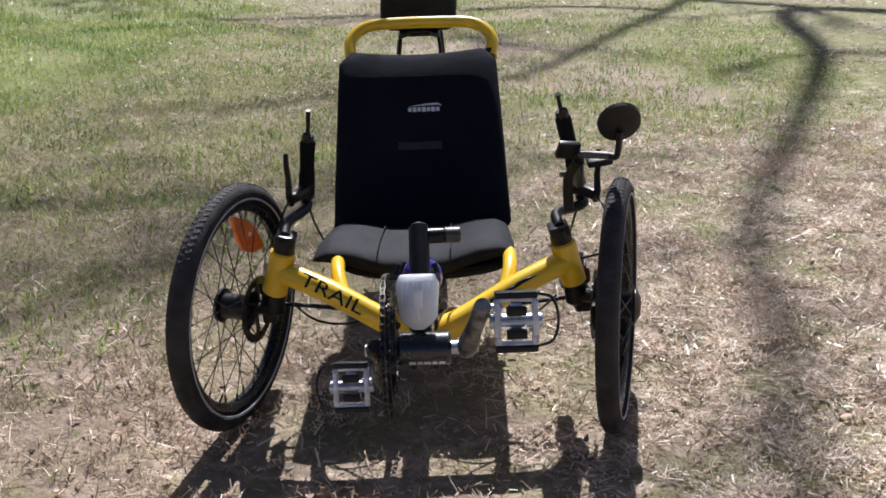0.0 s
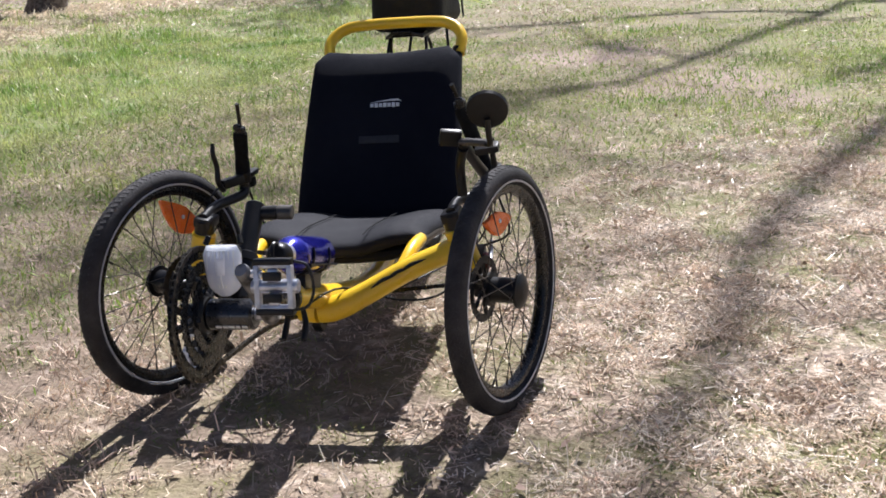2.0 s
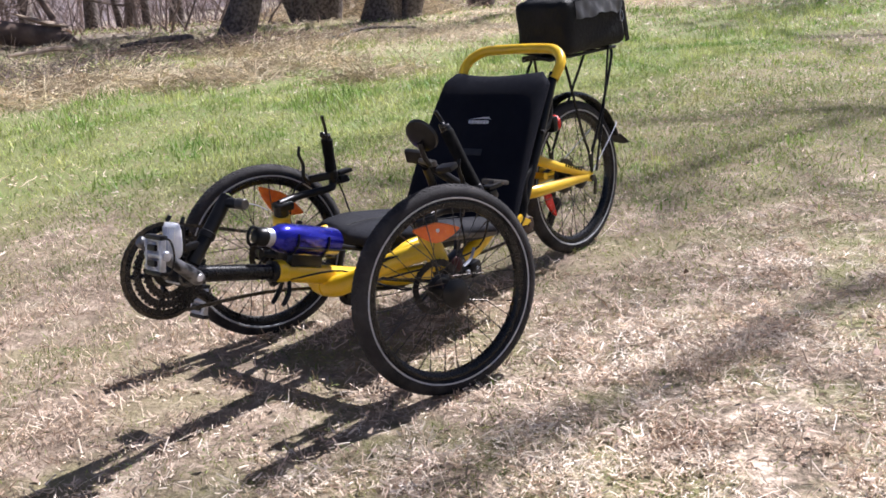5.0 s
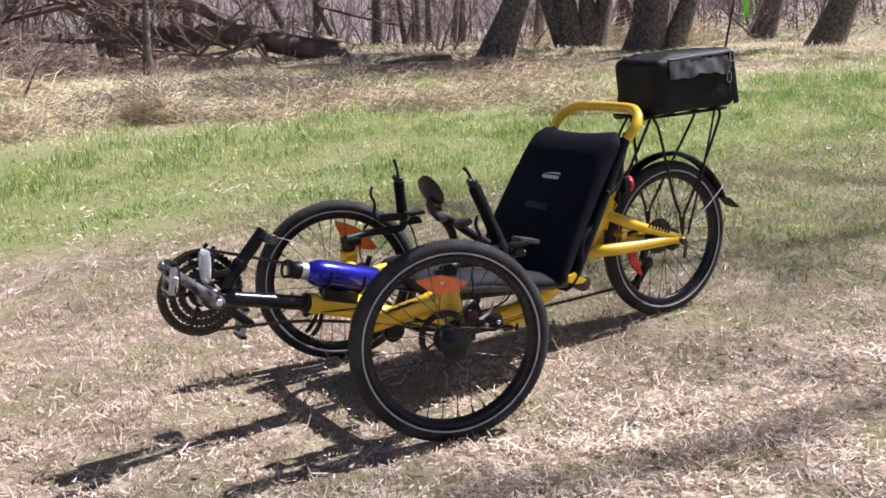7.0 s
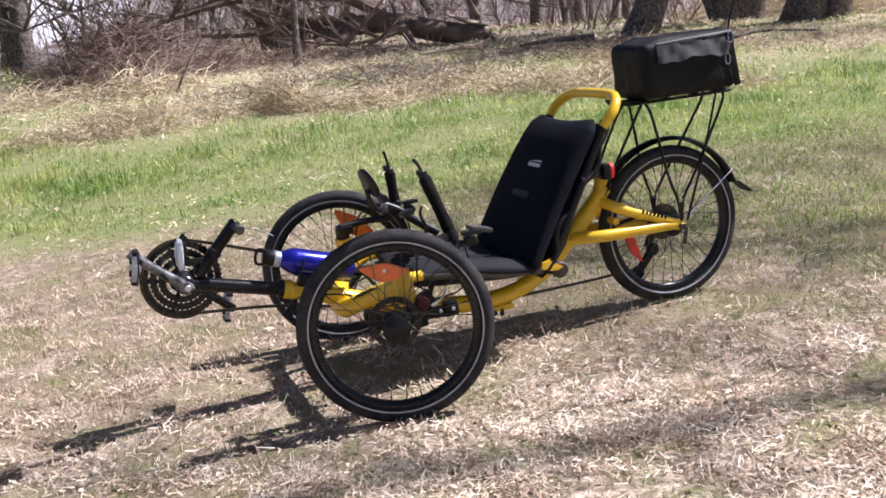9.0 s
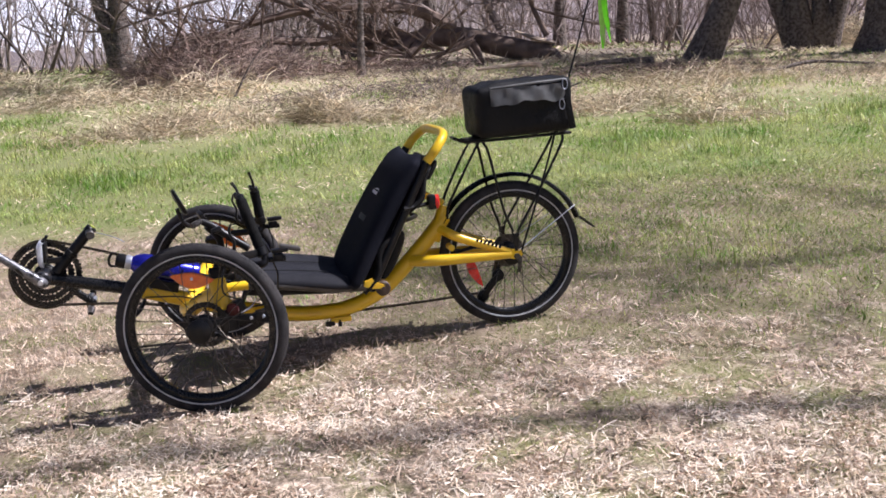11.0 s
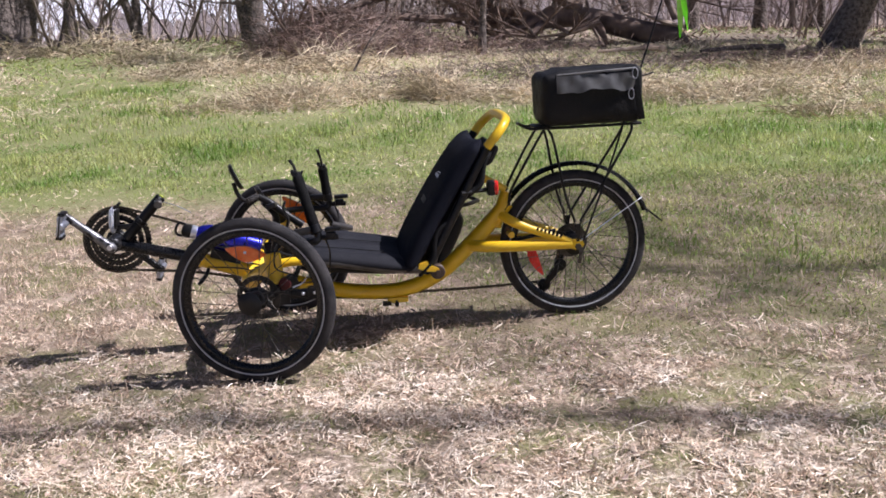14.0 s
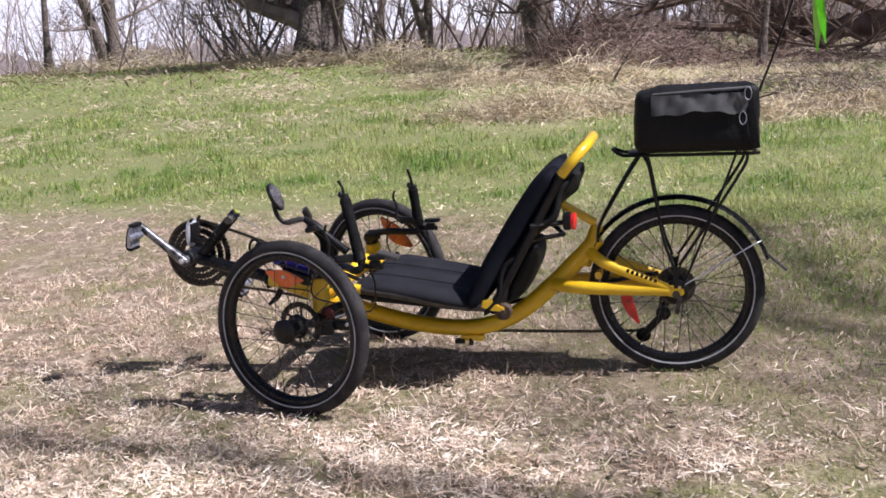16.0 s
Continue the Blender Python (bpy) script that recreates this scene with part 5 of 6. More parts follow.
# rack over the rear wheel
lay(0, 0, 0.003)
RZ = 0.648
bm = bmesh.new()
for s in (-1, 1):
    tube(bm, [(s * 0.025, 0.852, RZ + 0.016), (s * 0.045, 0.875, RZ + 0.004), (s * 0.052, 0.92, RZ), (s * 0.052, 1.22, RZ - 0.006), (s * 0.040, 1.245, RZ - 0.006)], 0.005, 10)
tube(bm, [(-0.025, 0.852, RZ + 0.016), (0.025, 0.852, RZ + 0.016)], 0.005, 10)
tube(bm, [(-0.040, 1.245, RZ - 0.006), (0.040, 1.245, RZ - 0.006)], 0.005, 10)
for y in (0.93, 1.03, 1.13, 1.2):
    tube(bm, [(-0.052, y, RZ - 0.001), (0.052, y, RZ - 0.001)], 0.004, 8)
block(bm, (0.10, 0.33, 0.004), pose(0, 1.06, RZ + 0.006), 0.001)
rack = part("rack_deck", bm, BLACK, trike, "black rod rack over the rear wheel")
for s in (-1, 1):
    for pts in ([(0.052, 0.925, RZ - 0.004), (0.055, 0.895, 0.600), (0.050, 0.835, 0.500), (0.040, 0.806, 0.445), (0.034, 0.80, 0.40)],
                [(0.052, 0.940, RZ - 0.004), (0.060, 0.955, 0.60), (0.074, 0.985, 0.42), (0.078, 1.012, 0.335)],
                [(0.052, 1.220, RZ - 0.008), (0.058, 1.205, 0.600), (0.074, 1.10, 0.44), (0.078, 1.028, 0.335)]):
        part("rack_leg", bar([(s * x, y, z) for x, y, z in pts], 0.0046, 8, 6), BLACK, trike)
    part("rack_foot", plate([(-0.013, 0.022), (-0.004, 0.010), (0.006, 0.010), (0.016, 0.020), (0.010, -0.006), (0.005, -0.050), (-0.005, -0.050), (-0.009, -0.006)], 0.005, pose(s * 0.079, 1.018, 0.318, 90, 0, 90), 0.001), BLACK, trike, "black forked rack foot")

# fender
FR = 0.277
bm = bmesh.new()
rows = []
for k in range(41):
    a = math.radians(150 - 132 * k / 40)
    row = []
    for j in range(7):
        u = -1 + j / 3
        r = FR - 0.012 * u * u
        row.append(bm.verts.new((u * 0.027, 1.018 + r * math.cos(a), WHEEL_R + r * math.sin(a))))
    rows.append(row)
for a, b in zip(rows, rows[1:]):
    for j in range(6):
        bm.faces.new((a[j], a[j + 1], b[j + 1], b[j]))
bmesh.ops.solidify(bm, geom=bm.faces[:], thickness=0.0025)
fender = part("rear_fender", bm, GLOSS, trike, "black curved rear fender")
a = math.radians(18)
part("mud_flap", plate([(-0.026, 0.0), (0.026, 0.0), (0.034, -0.055), (0.0, -0.066), (-0.034, -0.055)], 0.003, pose(0, 1.018 + FR * math.cos(a), WHEEL_R + FR * math.sin(a) + 0.004, 0, 0, 0) @ pose(0, 0, 0, 138), 0.0008), RUBBER, fender, "flared rubber mud flap")
for s in (-1, 1):
    part("fender_stay", bar([(s * 0.028, 1.255, 0.390), (s * 0.045, 1.215, 0.372), (s * 0.076, 1.026, 0.268)], 0.0019, 6), ALLOY, fender, "thin silver fender stay")

# whip pole with streamers, beside the rear wheel
bm = bmesh.new()
tube(bm, [(0.085, 1.035, 0.27), (0.072, 1.14, 0.52), (0.045, 1.252, 0.81), (0.032, 1.32, 0.985), (0.02, 1.47, 1.42), (0.01, 1.56, 1.72)], [0.0038, 0.0036, 0.0034, 0.003, 0.0026, 0.002], 8, 6)
part("whip_pole", bm, BLACK, trike, "thin black flexible whip pole")
for k in range(5):
    x, y0 = -0.012 + 0.007 * k, 1.415 - 0.006 * (k % 3)
    bm = bmesh.new()
    z1 = 0.905 + (0.0, 0.035, 0.012, 0.05, 0.02)[k]
    pts = [(x, 1.53, 1.66), (x + 0.004, y0 + 0.05, 1.42), (x - 0.003, y0 + 0.015, 1.2), (x + 0.003, y0, 1.05), (x, y0 - 0.006 + 0.006 * k, z1)]
    path = smooth_path(pts, 8)
    prev = None
    for i, p in enumerate(path):
        w = 0.0085 if i < len(path) - 3 else 0.0085 * (len(path) - i) / 4
        tw = 0.5 * math.sin(i * 0.23 + k)
        d = Vector((math.sin(tw), math.cos(tw), 0)) * w
        cur = (bm.verts.new(Vector(p) - d), bm.verts.new(Vector(p) + d))
        if prev:
            bm.faces.new((prev[0], prev[1], cur[1], cur[0]))
        prev = cur
    bmesh.ops.solidify(bm, geom=bm.faces[:], thickness=0.0008)
    part("streamer", bm, LIMEPALE if k == 2 else LIME, trike, "lime green hanging streamer")


lay(0, 0, 0)


# ---- the bag strapped on the rack ----
def rack_bag():
    M = TRIKE @ pose(0, 1.082, RZ + 0.010, -0.5)
    bag = thing("rack_bag", M, "black nylon trunk bag with grey pocket strapped on the rack", "bag")
    L, W, H = 0.335, 0.205, 0.180
    bm = bmesh.new()
    block(bm, (W, L, H), pose(0, 0, H / 2), 0.038, 5)
    bmesh.ops.subdivide_edges(bm, edges=[e for e in bm.edges if e.calc_length() > 0.08], cuts=7, use_grid_fill=True)
    for v in bm.verts:
        n = noise.noise(v.co * 17) * 0.006 + noise.noise(v.co * 40) * 0.0025
        v.co += Vector((v.co.x, v.co.y * 0.6, v.co.z - H / 2)).normalized() * n
        v.co.z -= 0.010 * max(0, v.co.z / H) * (1 if v.co.y < -0.1 else 0)
        v.co.z = max(v.co.z, 0.0)
    body = part("bag_body", bm, NYLON, bag)
    for s in (-1, 1):
        bm = bmesh.new()
        cols = []
        for i in range(41):
            t = i / 40
            y = -L * 0.36 + 0.76 * L * t
            top, bot = H * 0.88, H * 0.60 - 0.005 * math.sin(t * 9) - 0.003 * math.sin(t * 23 + 1)
            col = []
            for j in range(5):
                z = bot + (top - bot) * j / 4
                out = math.sin(math.pi * min(1, t * 1.02)) ** 0.5
                col.append(bm.verts.new((s * (W / 2 + 0.003 + 0.013 * out * (1 - j / 4) + 0.0022 * math.sin(t * 19 + 0.9 * j) + 0.0012 * math.sin(t * 41 - 0.7 * j)), y, z)))
            cols.append(col)
        for a, b in zip(cols, cols[1:]):
            for j in range(4):
                bm.faces.new((a[j], b[j], b[j + 1], a[j + 1]))
        bmesh.ops.solidify(bm, geom=bm.faces[:], thickness=0.004)
        part("pocket_flap", bm, GREYNYLON, bag, "creased grey pocket flap")
        part("zip", bar([(s * (W / 2 - 0.004), -L / 2 + 0.05, H * 0.90), (s * (W / 2 + 0.004), 0, H * 0.93), (s * (W / 2 - 0.002), L / 2 - 0.03, H * 0.95)], 0.0028, 6, 6), GREYNYLON, bag, "grey zip line")
        for y, z in ((L * 0.40, H * 0.86), (L * 0.36, H * 0.50)):
            bm = bmesh.new()
            tube(bm, [(s * (W / 2 + 0.010), y + 0.009 * math.cos(a), z + 0.017 * math.sin(a)) for a in (2 * math.pi * k / 12 for k in range(13))], 0.0012, 6, 2, caps=False)
            part("ring", bm, DULLALLOY, bag, "small wire ring")
        part("strap", boxed((0.003, 0.022, H * 0.9), pose(s * (W / 2 + 0.004), L * 0.43, H * 0.48, 8), 0.001), NYLON, bag, "black webbing strap")
    part("strap_end", boxed((0.018, 0.05, 0.003), pose(0.05, L / 2 + 0.022, H * 0.80, 14), 0.001), NYLON, bag, "loose strap end")


rack_bag()


# ---- drink bottle in its cage on the boom socket ----
def bottle():
    a, b = Vector((0.002, -0.266, 0.408)), Vector((-0.004, -0.016, 0.322))
    bot = thing("drink_bottle", TRIKE @ along(a, b), "shiny blue metal drink bottle with black cap", "bottle")
    part("bottle_body", lathe(bmesh.new(), [(0.040, 0.020), (0.045, 0.021), (0.052, 0.027), (0.072, 0.0352), (0.085, 0.0368), (0.245, 0.0368), (0.252, 0.034), (0.254, 0.029)], None, 32), BLUE, bot)
    part("bottle_neck", lathe(bmesh.new(), [(0.024, 0.0215), (0.026, 0.0225), (0.041, 0.0225), (0.043, 0.0205)], None, 24), ALLOY, bot, "bare metal neck band")
    cap = part("cap", lathe(bmesh.new(), [(-0.006, 0.014), (-0.004, 0.017), (0.004, 0.0225), (0.022, 0.0235), (0.025, 0.021)], None, 24), BLACK, bot, "black screw cap")
    part("cap_loop", bar([(0.004, 0.0, 0.018), (-0.018, 0.0, 0.020), (-0.026, 0.0, 0.0), (-0.018, 0.0, -0.020), (0.004, 0.0, -0.018)], 0.0042, 8), BLACK, cap)
    bm = bmesh.new()
    for x in (0.10, 0.20):
        tube(bm, [(x, 0.0395 * math.cos(t), 0.0395 * math.sin(t)) for t in (math.radians(d) for d in range(-200, 41, 20))], 0.0024, 6, 2)
    for t in (-150, -90, -30):
        tube(bm, [(0.09, 0.0395 * math.cos(math.radians(t)), 0.0395 * math.sin(math.radians(t))), (0.262, 0.0395 * math.cos(math.radians(t)), 0.0395 * math.sin(math.radians(t)))], 0.0024, 6)
    block(bm, (0.10, 0.02, 0.03), pose(0.15, -0.01, -0.052), 0.003)
    ob = link_mesh("bottle_cage", bm, BLACK)
    ob.parent = trike
    ob.matrix_basis = along(a, b)


bottle()

# ---- trees, logs and brush ----
def limb(bm, p, d, length, r, rnd, depth, sides, droop, spread, minr):
    """A tapered crooked limb with side shoots."""
    n = max(3, int(length / 0.45) + 1) if depth > 1 else 3 if depth else 2
    pts, rad = [Vector(p)], [r]
    cur, dr = Vector(p), Vector(d).normalized()
    for i in range(n):
        dr = (dr + Vector((rnd.uniform(-1, 1), rnd.uniform(-1, 1), rnd.uniform(-0.7, 0.9) - droop)) * (0.17 if depth > 1 else 0.28)).normalized()
        cur = cur + dr * (length / n)
        pts.append(cur.copy())
        rad.append(max(minr, r * (1 - 0.72 * (i + 1) / n)))
    tube(bm, [tuple(q) for q in pts], rad, sides, 2 if depth > 1 else 1, caps=False) if depth > 1 else straight(bm, pts, rad, sides)
    if depth > 0:
        kids = {3: 5, 2: 5, 1: 5}.get(depth, 4)
        for k in range(kids):
            t = rnd.uniform(0.25, 1.0)
            i = min(n - 1, int(t * n))
            q = pts[i].lerp(pts[i + 1], t * n - i)
            side = Vector((rnd.uniform(-1, 1), rnd.uniform(-1, 1), rnd.uniform(-0.25, 0.8))).normalized()
            nd = (pts[i + 1] - pts[i]).normalized().lerp(side, spread).normalized()
            limb(bm, q, nd, length * rnd.uniform(0.38, 0.62), max(minr, rad[i] * rnd.uniform(0.4, 0.62)), rnd, depth - 1, max(3, sides - 2), droop, spread, minr)


def straight(bm, pts, rad, sides):
    rings = []
    for i, c in enumerate(pts):
        d = (pts[min(i + 1, len(pts) - 1)] - pts[max(i - 1, 0)]).normalized()
        s = d.cross(Vector((0.3, 0.2, 1))).normalized()
        u = s.cross(d)
        rings.append([bm.verts.new(c + (s * math.cos(a) + u * math.sin(a)) * rad[i]) for a in (2 * math.pi * k / sides for k in range(sides))])
    for a, b in zip(rings, rings[1:]):
        for k in range(sides):
            bm.faces.new((a[k], a[(k + 1) % sides], b[(k + 1) % sides], b[k]))


def bare_tree(x, y, diam, height, lean, seed, label, limbs=7, low=0.25, droop=0.05, stems=1, fan=()):
    """A leafless tree: a flared trunk, then limbs in three orders."""
    rnd = random.Random(seed)
    z = float(rise(np.array(x), np.array(y)))
    tree = thing("bare_tree", pose(x, y, z - 0.05), label, "tree", "leafless trees of the wood")
    r = diam / 2
    trunk_bm, crown = bmesh.new(), bmesh.new()
    for s in range(len(fan) or stems):
        off = Vector((rnd.uniform(-1, 1), rnd.uniform(-1, 1), 0)) * (r * 0.9 if stems > 1 else 0)
        ln = Vector((lean[0] + (rnd.uniform(-0.25, 0.25) if stems > 1 else 0), lean[1] + (rnd.uniform(-0.25, 0.25) if stems > 1 else 0), 0))
        thick = r / stems ** 0.5
        if fan:
            shift, tilt, thick = fan[s]
            off, ln = Vector((0.37, 0.93, 0)) * shift, Vector((0.37, 0.93, 0)) * tilt
        pts, rad = [], []
        for i in range(9):
            t = i / 8
            wob = Vector((noise.noise((seed + s * 7.1, t * 2.5, 0)), noise.noise((seed + s * 3.3, 4, t * 2.5)), 0)) * 0.35 * t
            pts.append(off + ln * height * t + wob + Vector((0, 0, height * t)))
            rad.append(thick * (1 - 0.75 * t) * (1 + 0.55 * math.exp(-t * 14)))
        tube(trunk_bm, [tuple(p) for p in pts], rad, 12, 3)
        for k in range(limbs):
            t = low + (0.98 - low) * (k + rnd.uniform(0, 0.8)) / limbs
            i = min(7, int(t * 8))
            p = pts[i].lerp(pts[i + 1], t * 8 - i)
            a = rnd.uniform(0, 2 * math.pi)
            d = Vector((math.cos(a), math.sin(a), rnd.uniform(0.15, 0.9)))
            limb(crown, p, d, height * (0.42 - 0.2 * t) * rnd.uniform(0.7, 1.25), rad[i] * rnd.uniform(0.35, 0.6), rnd, 3 if diam > 0.22 else 2, 6, droop, 0.55, 0.006)
    part("trunk", trunk_bm, BARK, tree, "grey-brown trunk")
    part("crown", crown, TWIGS, tree, "leafless branches and twigs")
    return tree


TREES = (
    (-10.07, 7, 0.33, 7.2, (0.15, 0.46), 3, 0.40, 1, "dark leaning leafless tree at the wood edge"),
    (-11.6, 9, 0.34, 6.2, (0.03, 0.10), 5, 0.35, 2, "leafless tree with two stems in the wood"),
    (-10.4, 9.6, 0.41, 6.9, (0.09, 0.25), 8, 0.30, 3, "thick many-stemmed leafless tree"),
    (-13.4, 14.2, 0.34, 6.8, (0.12, 0.36), 11, 0.35, 1, "leaning leafless tree in the wood"),
    (-8.95, 11.66, 0.36, 6.9, (0.15, 0.44), 13, 0.35, 1, "dark leaning leafless tree at the wood edge"),
    (-17.64, 7.96, 0.21, 7.4, (0.02, 0.03), 19, 0.4, 1, "slim leafless tree in the wood"),
    (-19.69, 9.6, 0.20, 7.4, (-0.02, 0.06), 23, 0.4, 1, "slim leafless tree in the wood"),
    (-20.1, 10.91, 0.18, 6.6, (0.0, 0.08), 29, 0.4, 1, "slim leafless tree in the wood"),
    (-20.92, 13.37, 0.21, 7.4, (0.0, 0.10), 30, 0.4, 1, "slim leafless tree in the wood"),
    (-16.82, 6.48, 0.20, 7.0, (0.0, 0.04), 33, 0.4, 1, "slim leafless tree behind the log"),
    (-15, -1.57, 0.26, 6.5, (0.0, -0.04), 31, 0.16, 1, "small spreading leafless tree"),
    (-15.27, -3.7, 0.22, 6.4, (0.0, -0.12), 37, 0.2, 2, "small leafless tree with two stems"),
    (-15.3, -6, 0.71, 6.6, (0.0, 0.06), 41, 0.08, 2, "broad dark leafless tree with low drooping limbs"),
    (-18.55, -2.42, 0.33, 8.2, (0.0, 0.05), 43, 0.25, 1, "leafless tree beyond the meadow"),
    (-19.3, -14, 0.53, 7.7, (0.0, -0.06), 47, 0.12, 3, "spreading leafless tree with several stems"),
    (-23.46, -9.88, 0.32, 8.2, (0.0, 0.08), 53, 0.15, 2, "leafless tree with crossing stems"),
    (-19.82, -16.71, 0.20, 6.8, (0.0, 0.05), 54, 0.2, 1, "slim leafless tree beyond the meadow"),
    (-22.55, -8.06, 0.24, 7.7, (0.0, 0.10), 55, 0.25, 1, "slim leafless tree beyond the meadow"),
    (-20.11, 1.57, 0.22, 7.2, (0.0, -0.04), 59, 0.3, 1, "slim leafless tree behind the brush"),
    (-15.59, 3.86, 0.25, 7.0, (0.0, 0.05), 61, 0.2, 2, "leafless tree behind the fallen log"),
    (-14.21, 2.39, 0.17, 5.8, (0.0, -0.10), 62, 0.15, 2, "slim many-stemmed tree behind the fallen log"),
    (-5.27, 17.15, 0.27, 8.1, (0.0, 0.02), 73, 0.4, 2, "leafless tree with two stems beyond the meadow"),
    (-6.98, 19.04, 0.27, 8.1, (0.0, 0.0), 79, 0.4, 1, "leafless tree beyond the meadow"),
    (-11.41, 16.41, 0.21, 6.6, (0.0, 0.04), 83, 0.4, 1, "slim leafless tree at the wood edge"),
    (-15.9, 12.6, 0.20, 6.6, (0.0, 0.0), 91, 0.3, 4, "clump of crossing grey-brown stems in the wood"),
    (-18.4, 9.4, 0.20, 6.8, (0.0, 0.0), 93, 0.3, 3, "clump of slim grey stems in the wood"),
    (-10.4, 2.5, 0.09, 4.4, (0.0, 0.05), 89, 0.6, 1, "thin upright bare sapling by the brush pile"),
)
FANS = {
    5: ((0.0, -0.36, 0.10), (0.08, -0.10, 0.175), (0.34, 0.0, 0.12), (0.42, 0.26, 0.12)),
    8: ((0.0, 0.30, 0.21), (0.42, 0.42, 0.13), (-0.12, 0.12, 0.07)),
    31: ((0.0, 0.04, 0.15), (-0.04, -0.20, 0.12)),
    62: ((-0.06, -0.12, 0.075), (0.05, 0.02, 0.07), (0.15, 0.12, 0.085), (0.26, 0.30, 0.06)),
    91: ((0.0, 0.16, 0.085), (0.42, -0.26, 0.075), (0.50, 0.10, 0.07), (0.78, -0.08, 0.06)),
    93: ((0.0, 0.02, 0.07), (0.5, 0.16, 0.06), (-0.5, -0.10, 0.06)),
}
for x, y, dia, hh, lean, seed, low, stems, text in TREES:
    bare_tree(x, y, dia, hh, lean, seed, text, 12 if dia > 0.7 else 8 if dia > 0.2 else 4, low, 0.35 if dia > 0.7 else 0.05, stems, FANS.get(seed, ()))


def shade_tree():
    """The tree behind the trike whose limbs shade the straw."""
    rnd = random.Random(5)
    tree = thing("bare_tree", pose(5.2, 10.6, 0), "large leafless tree overhanging the meadow", "tree", "leafless trees of the wood")
    o = Vector((5.2, 10.6, 0))
    part("trunk", bar([(0, 0, -0.1), (-0.05, 0.1, 1.2), (-0.3, 0.2, 2.8), (-0.8, 0.25, 4.2)], [0.34, 0.25, 0.22, 0.19], 14, 5), BARK, tree, "grey-brown trunk")
    crown = bmesh.new()
    H = 13.0
    over = lambda x, y, h=H: (x, y + 0.824 * h, h)
    mains = (
        ([(4.4, 10.85, 4.2), (4.0, 14.0, 8.5), over(2.18, 8.96), over(1.85, 6.54), over(1.47, 5.0), over(1.20, 4.03), over(0.95, 3.06), over(0.92, 2.5), over(0.89, 2.11), over(0.84, 1.75), over(0.87, 1.35), over(0.86, 0.95), over(0.80, 0.4)],
         [0.16, 0.14, 0.11, 0.09, 0.07, 0.058, 0.052, 0.047, 0.045, 0.041, 0.037, 0.031, 0.02]),
        ([(4.0, 14.0, 8.5), over(1.6, 9.6), over(1.11, 9.0), over(0.43, 6.83), over(0.04, 5.8), over(-0.59, 5.4), over(-1.2, 4.9), over(-1.9, 4.6)], [0.09, 0.075, 0.065, 0.055, 0.045, 0.038, 0.03, 0.014]),
        ([over(-0.40, 4.2), over(-0.5, 3.4), over(-0.75, 2.75), over(-1.1, 2.6), over(-1.7, 2.5)], [0.030, 0.032, 0.032, 0.026, 0.014]),
        ([over(-0.45, 3.8), over(-0.8, 3.45), over(-1.3, 3.26), over(-2.1, 3.2)], [0.024, 0.026, 0.024, 0.012]),
        ([over(-0.1, 5.7), over(-0.34, 5.1), over(-0.42, 4.5), over(-0.40, 3.9)], [0.035, 0.03, 0.024, 0.012]),
        ([over(1.11, 9.0), over(0.0, 9.4), over(-1.2, 9.0), over(-2.46, 8.3), over(-3.4, 8.6), over(-4.2, 7.9)], [0.06, 0.055, 0.05, 0.042, 0.03, 0.015]),
        ([over(0.3, 6.6), over(-0.4, 7.4), over(-1.0, 9.0)], [0.04, 0.034, 0.02]),
    )
    for pts, rad in mains:
        tube(crown, [tuple(Vector(p) - o) for p in pts], rad, 8, 5)
        for k in range(24):
            i = rnd.randrange(1, len(pts))
            d = Vector((rnd.uniform(-1, 1), rnd.uniform(-1, 1), rnd.uniform(0.0, 0.9)))
            limb(crown, Vector(pts[i]) - o, d, rnd.uniform(0.5, 1.6), rad[i] * 0.42, rnd, 1, 5, 0.0, 0.5, 0.006)
    part("crown", crown, TWIGS, tree, "leafless overhanging limbs")


shade_tree()


def bare_shrub(x, y, size, n, seed, text):
    """Many bent stems from one foot."""
    rnd = random.Random(seed)
    z = float(rise(np.array(x), np.array(y)))
    shrub = thing("bare_shrub", pose(x, y, z - 0.04), text, "shrub", "leafless shrubs of the wood edge")
    bm = bmesh.new()
    for i in range(n):
        a = rnd.uniform(0, 6.283)
        d = Vector((math.cos(a) * rnd.uniform(0.1, 0.9), math.sin(a) * rnd.uniform(0.1, 0.9), 1))
        limb(bm, Vector((rnd.gauss(0, 0.12), rnd.gauss(0, 0.12), 0)) * size, d, size * rnd.uniform(0.5, 1.0), size * rnd.uniform(0.006, 0.014), rnd, 2, 5, 0.10, 0.5, 0.004)
    part("crown", bm, TWIGS, shrub, "tangled leafless stems")
    return shrub


for x, y, size, n, seed in ((-15.54, -4.79, 2.7, 9, 1), (-15.45, -7.43, 2.9, 9, 2), (-16.73, -8.79, 2.7, 8, 3), (-17.09, -3.51, 2.9, 8, 4), (-16.18, -2.24, 1.8, 5, 5),
                            (-18.46, -11.25, 2.9, 8, 6), (-19.82, -14.43, 2.7, 8, 7), (-14.67, 1.23, 2.2, 8, 8), (-14.2, 5.01, 2.1, 7, 9), (-13.38, 7.47, 1.8, 6, 10),
                            (-16.44, 0.16, 2.7, 8, 11), (-16.54, 2.39, 2.7, 8, 12), (-12.64, 8.86, 1.5, 6, 13), (-13.05, 13.7, 1.8, 6, 14), (-19.46, -6.61, 3.1, 8, 15), (-15.68, 12.06, 1.8, 6, 16)):
    bare_shrub(x, y, size, n, seed, "tangled grey-brown leafless shrub at the wood edge")


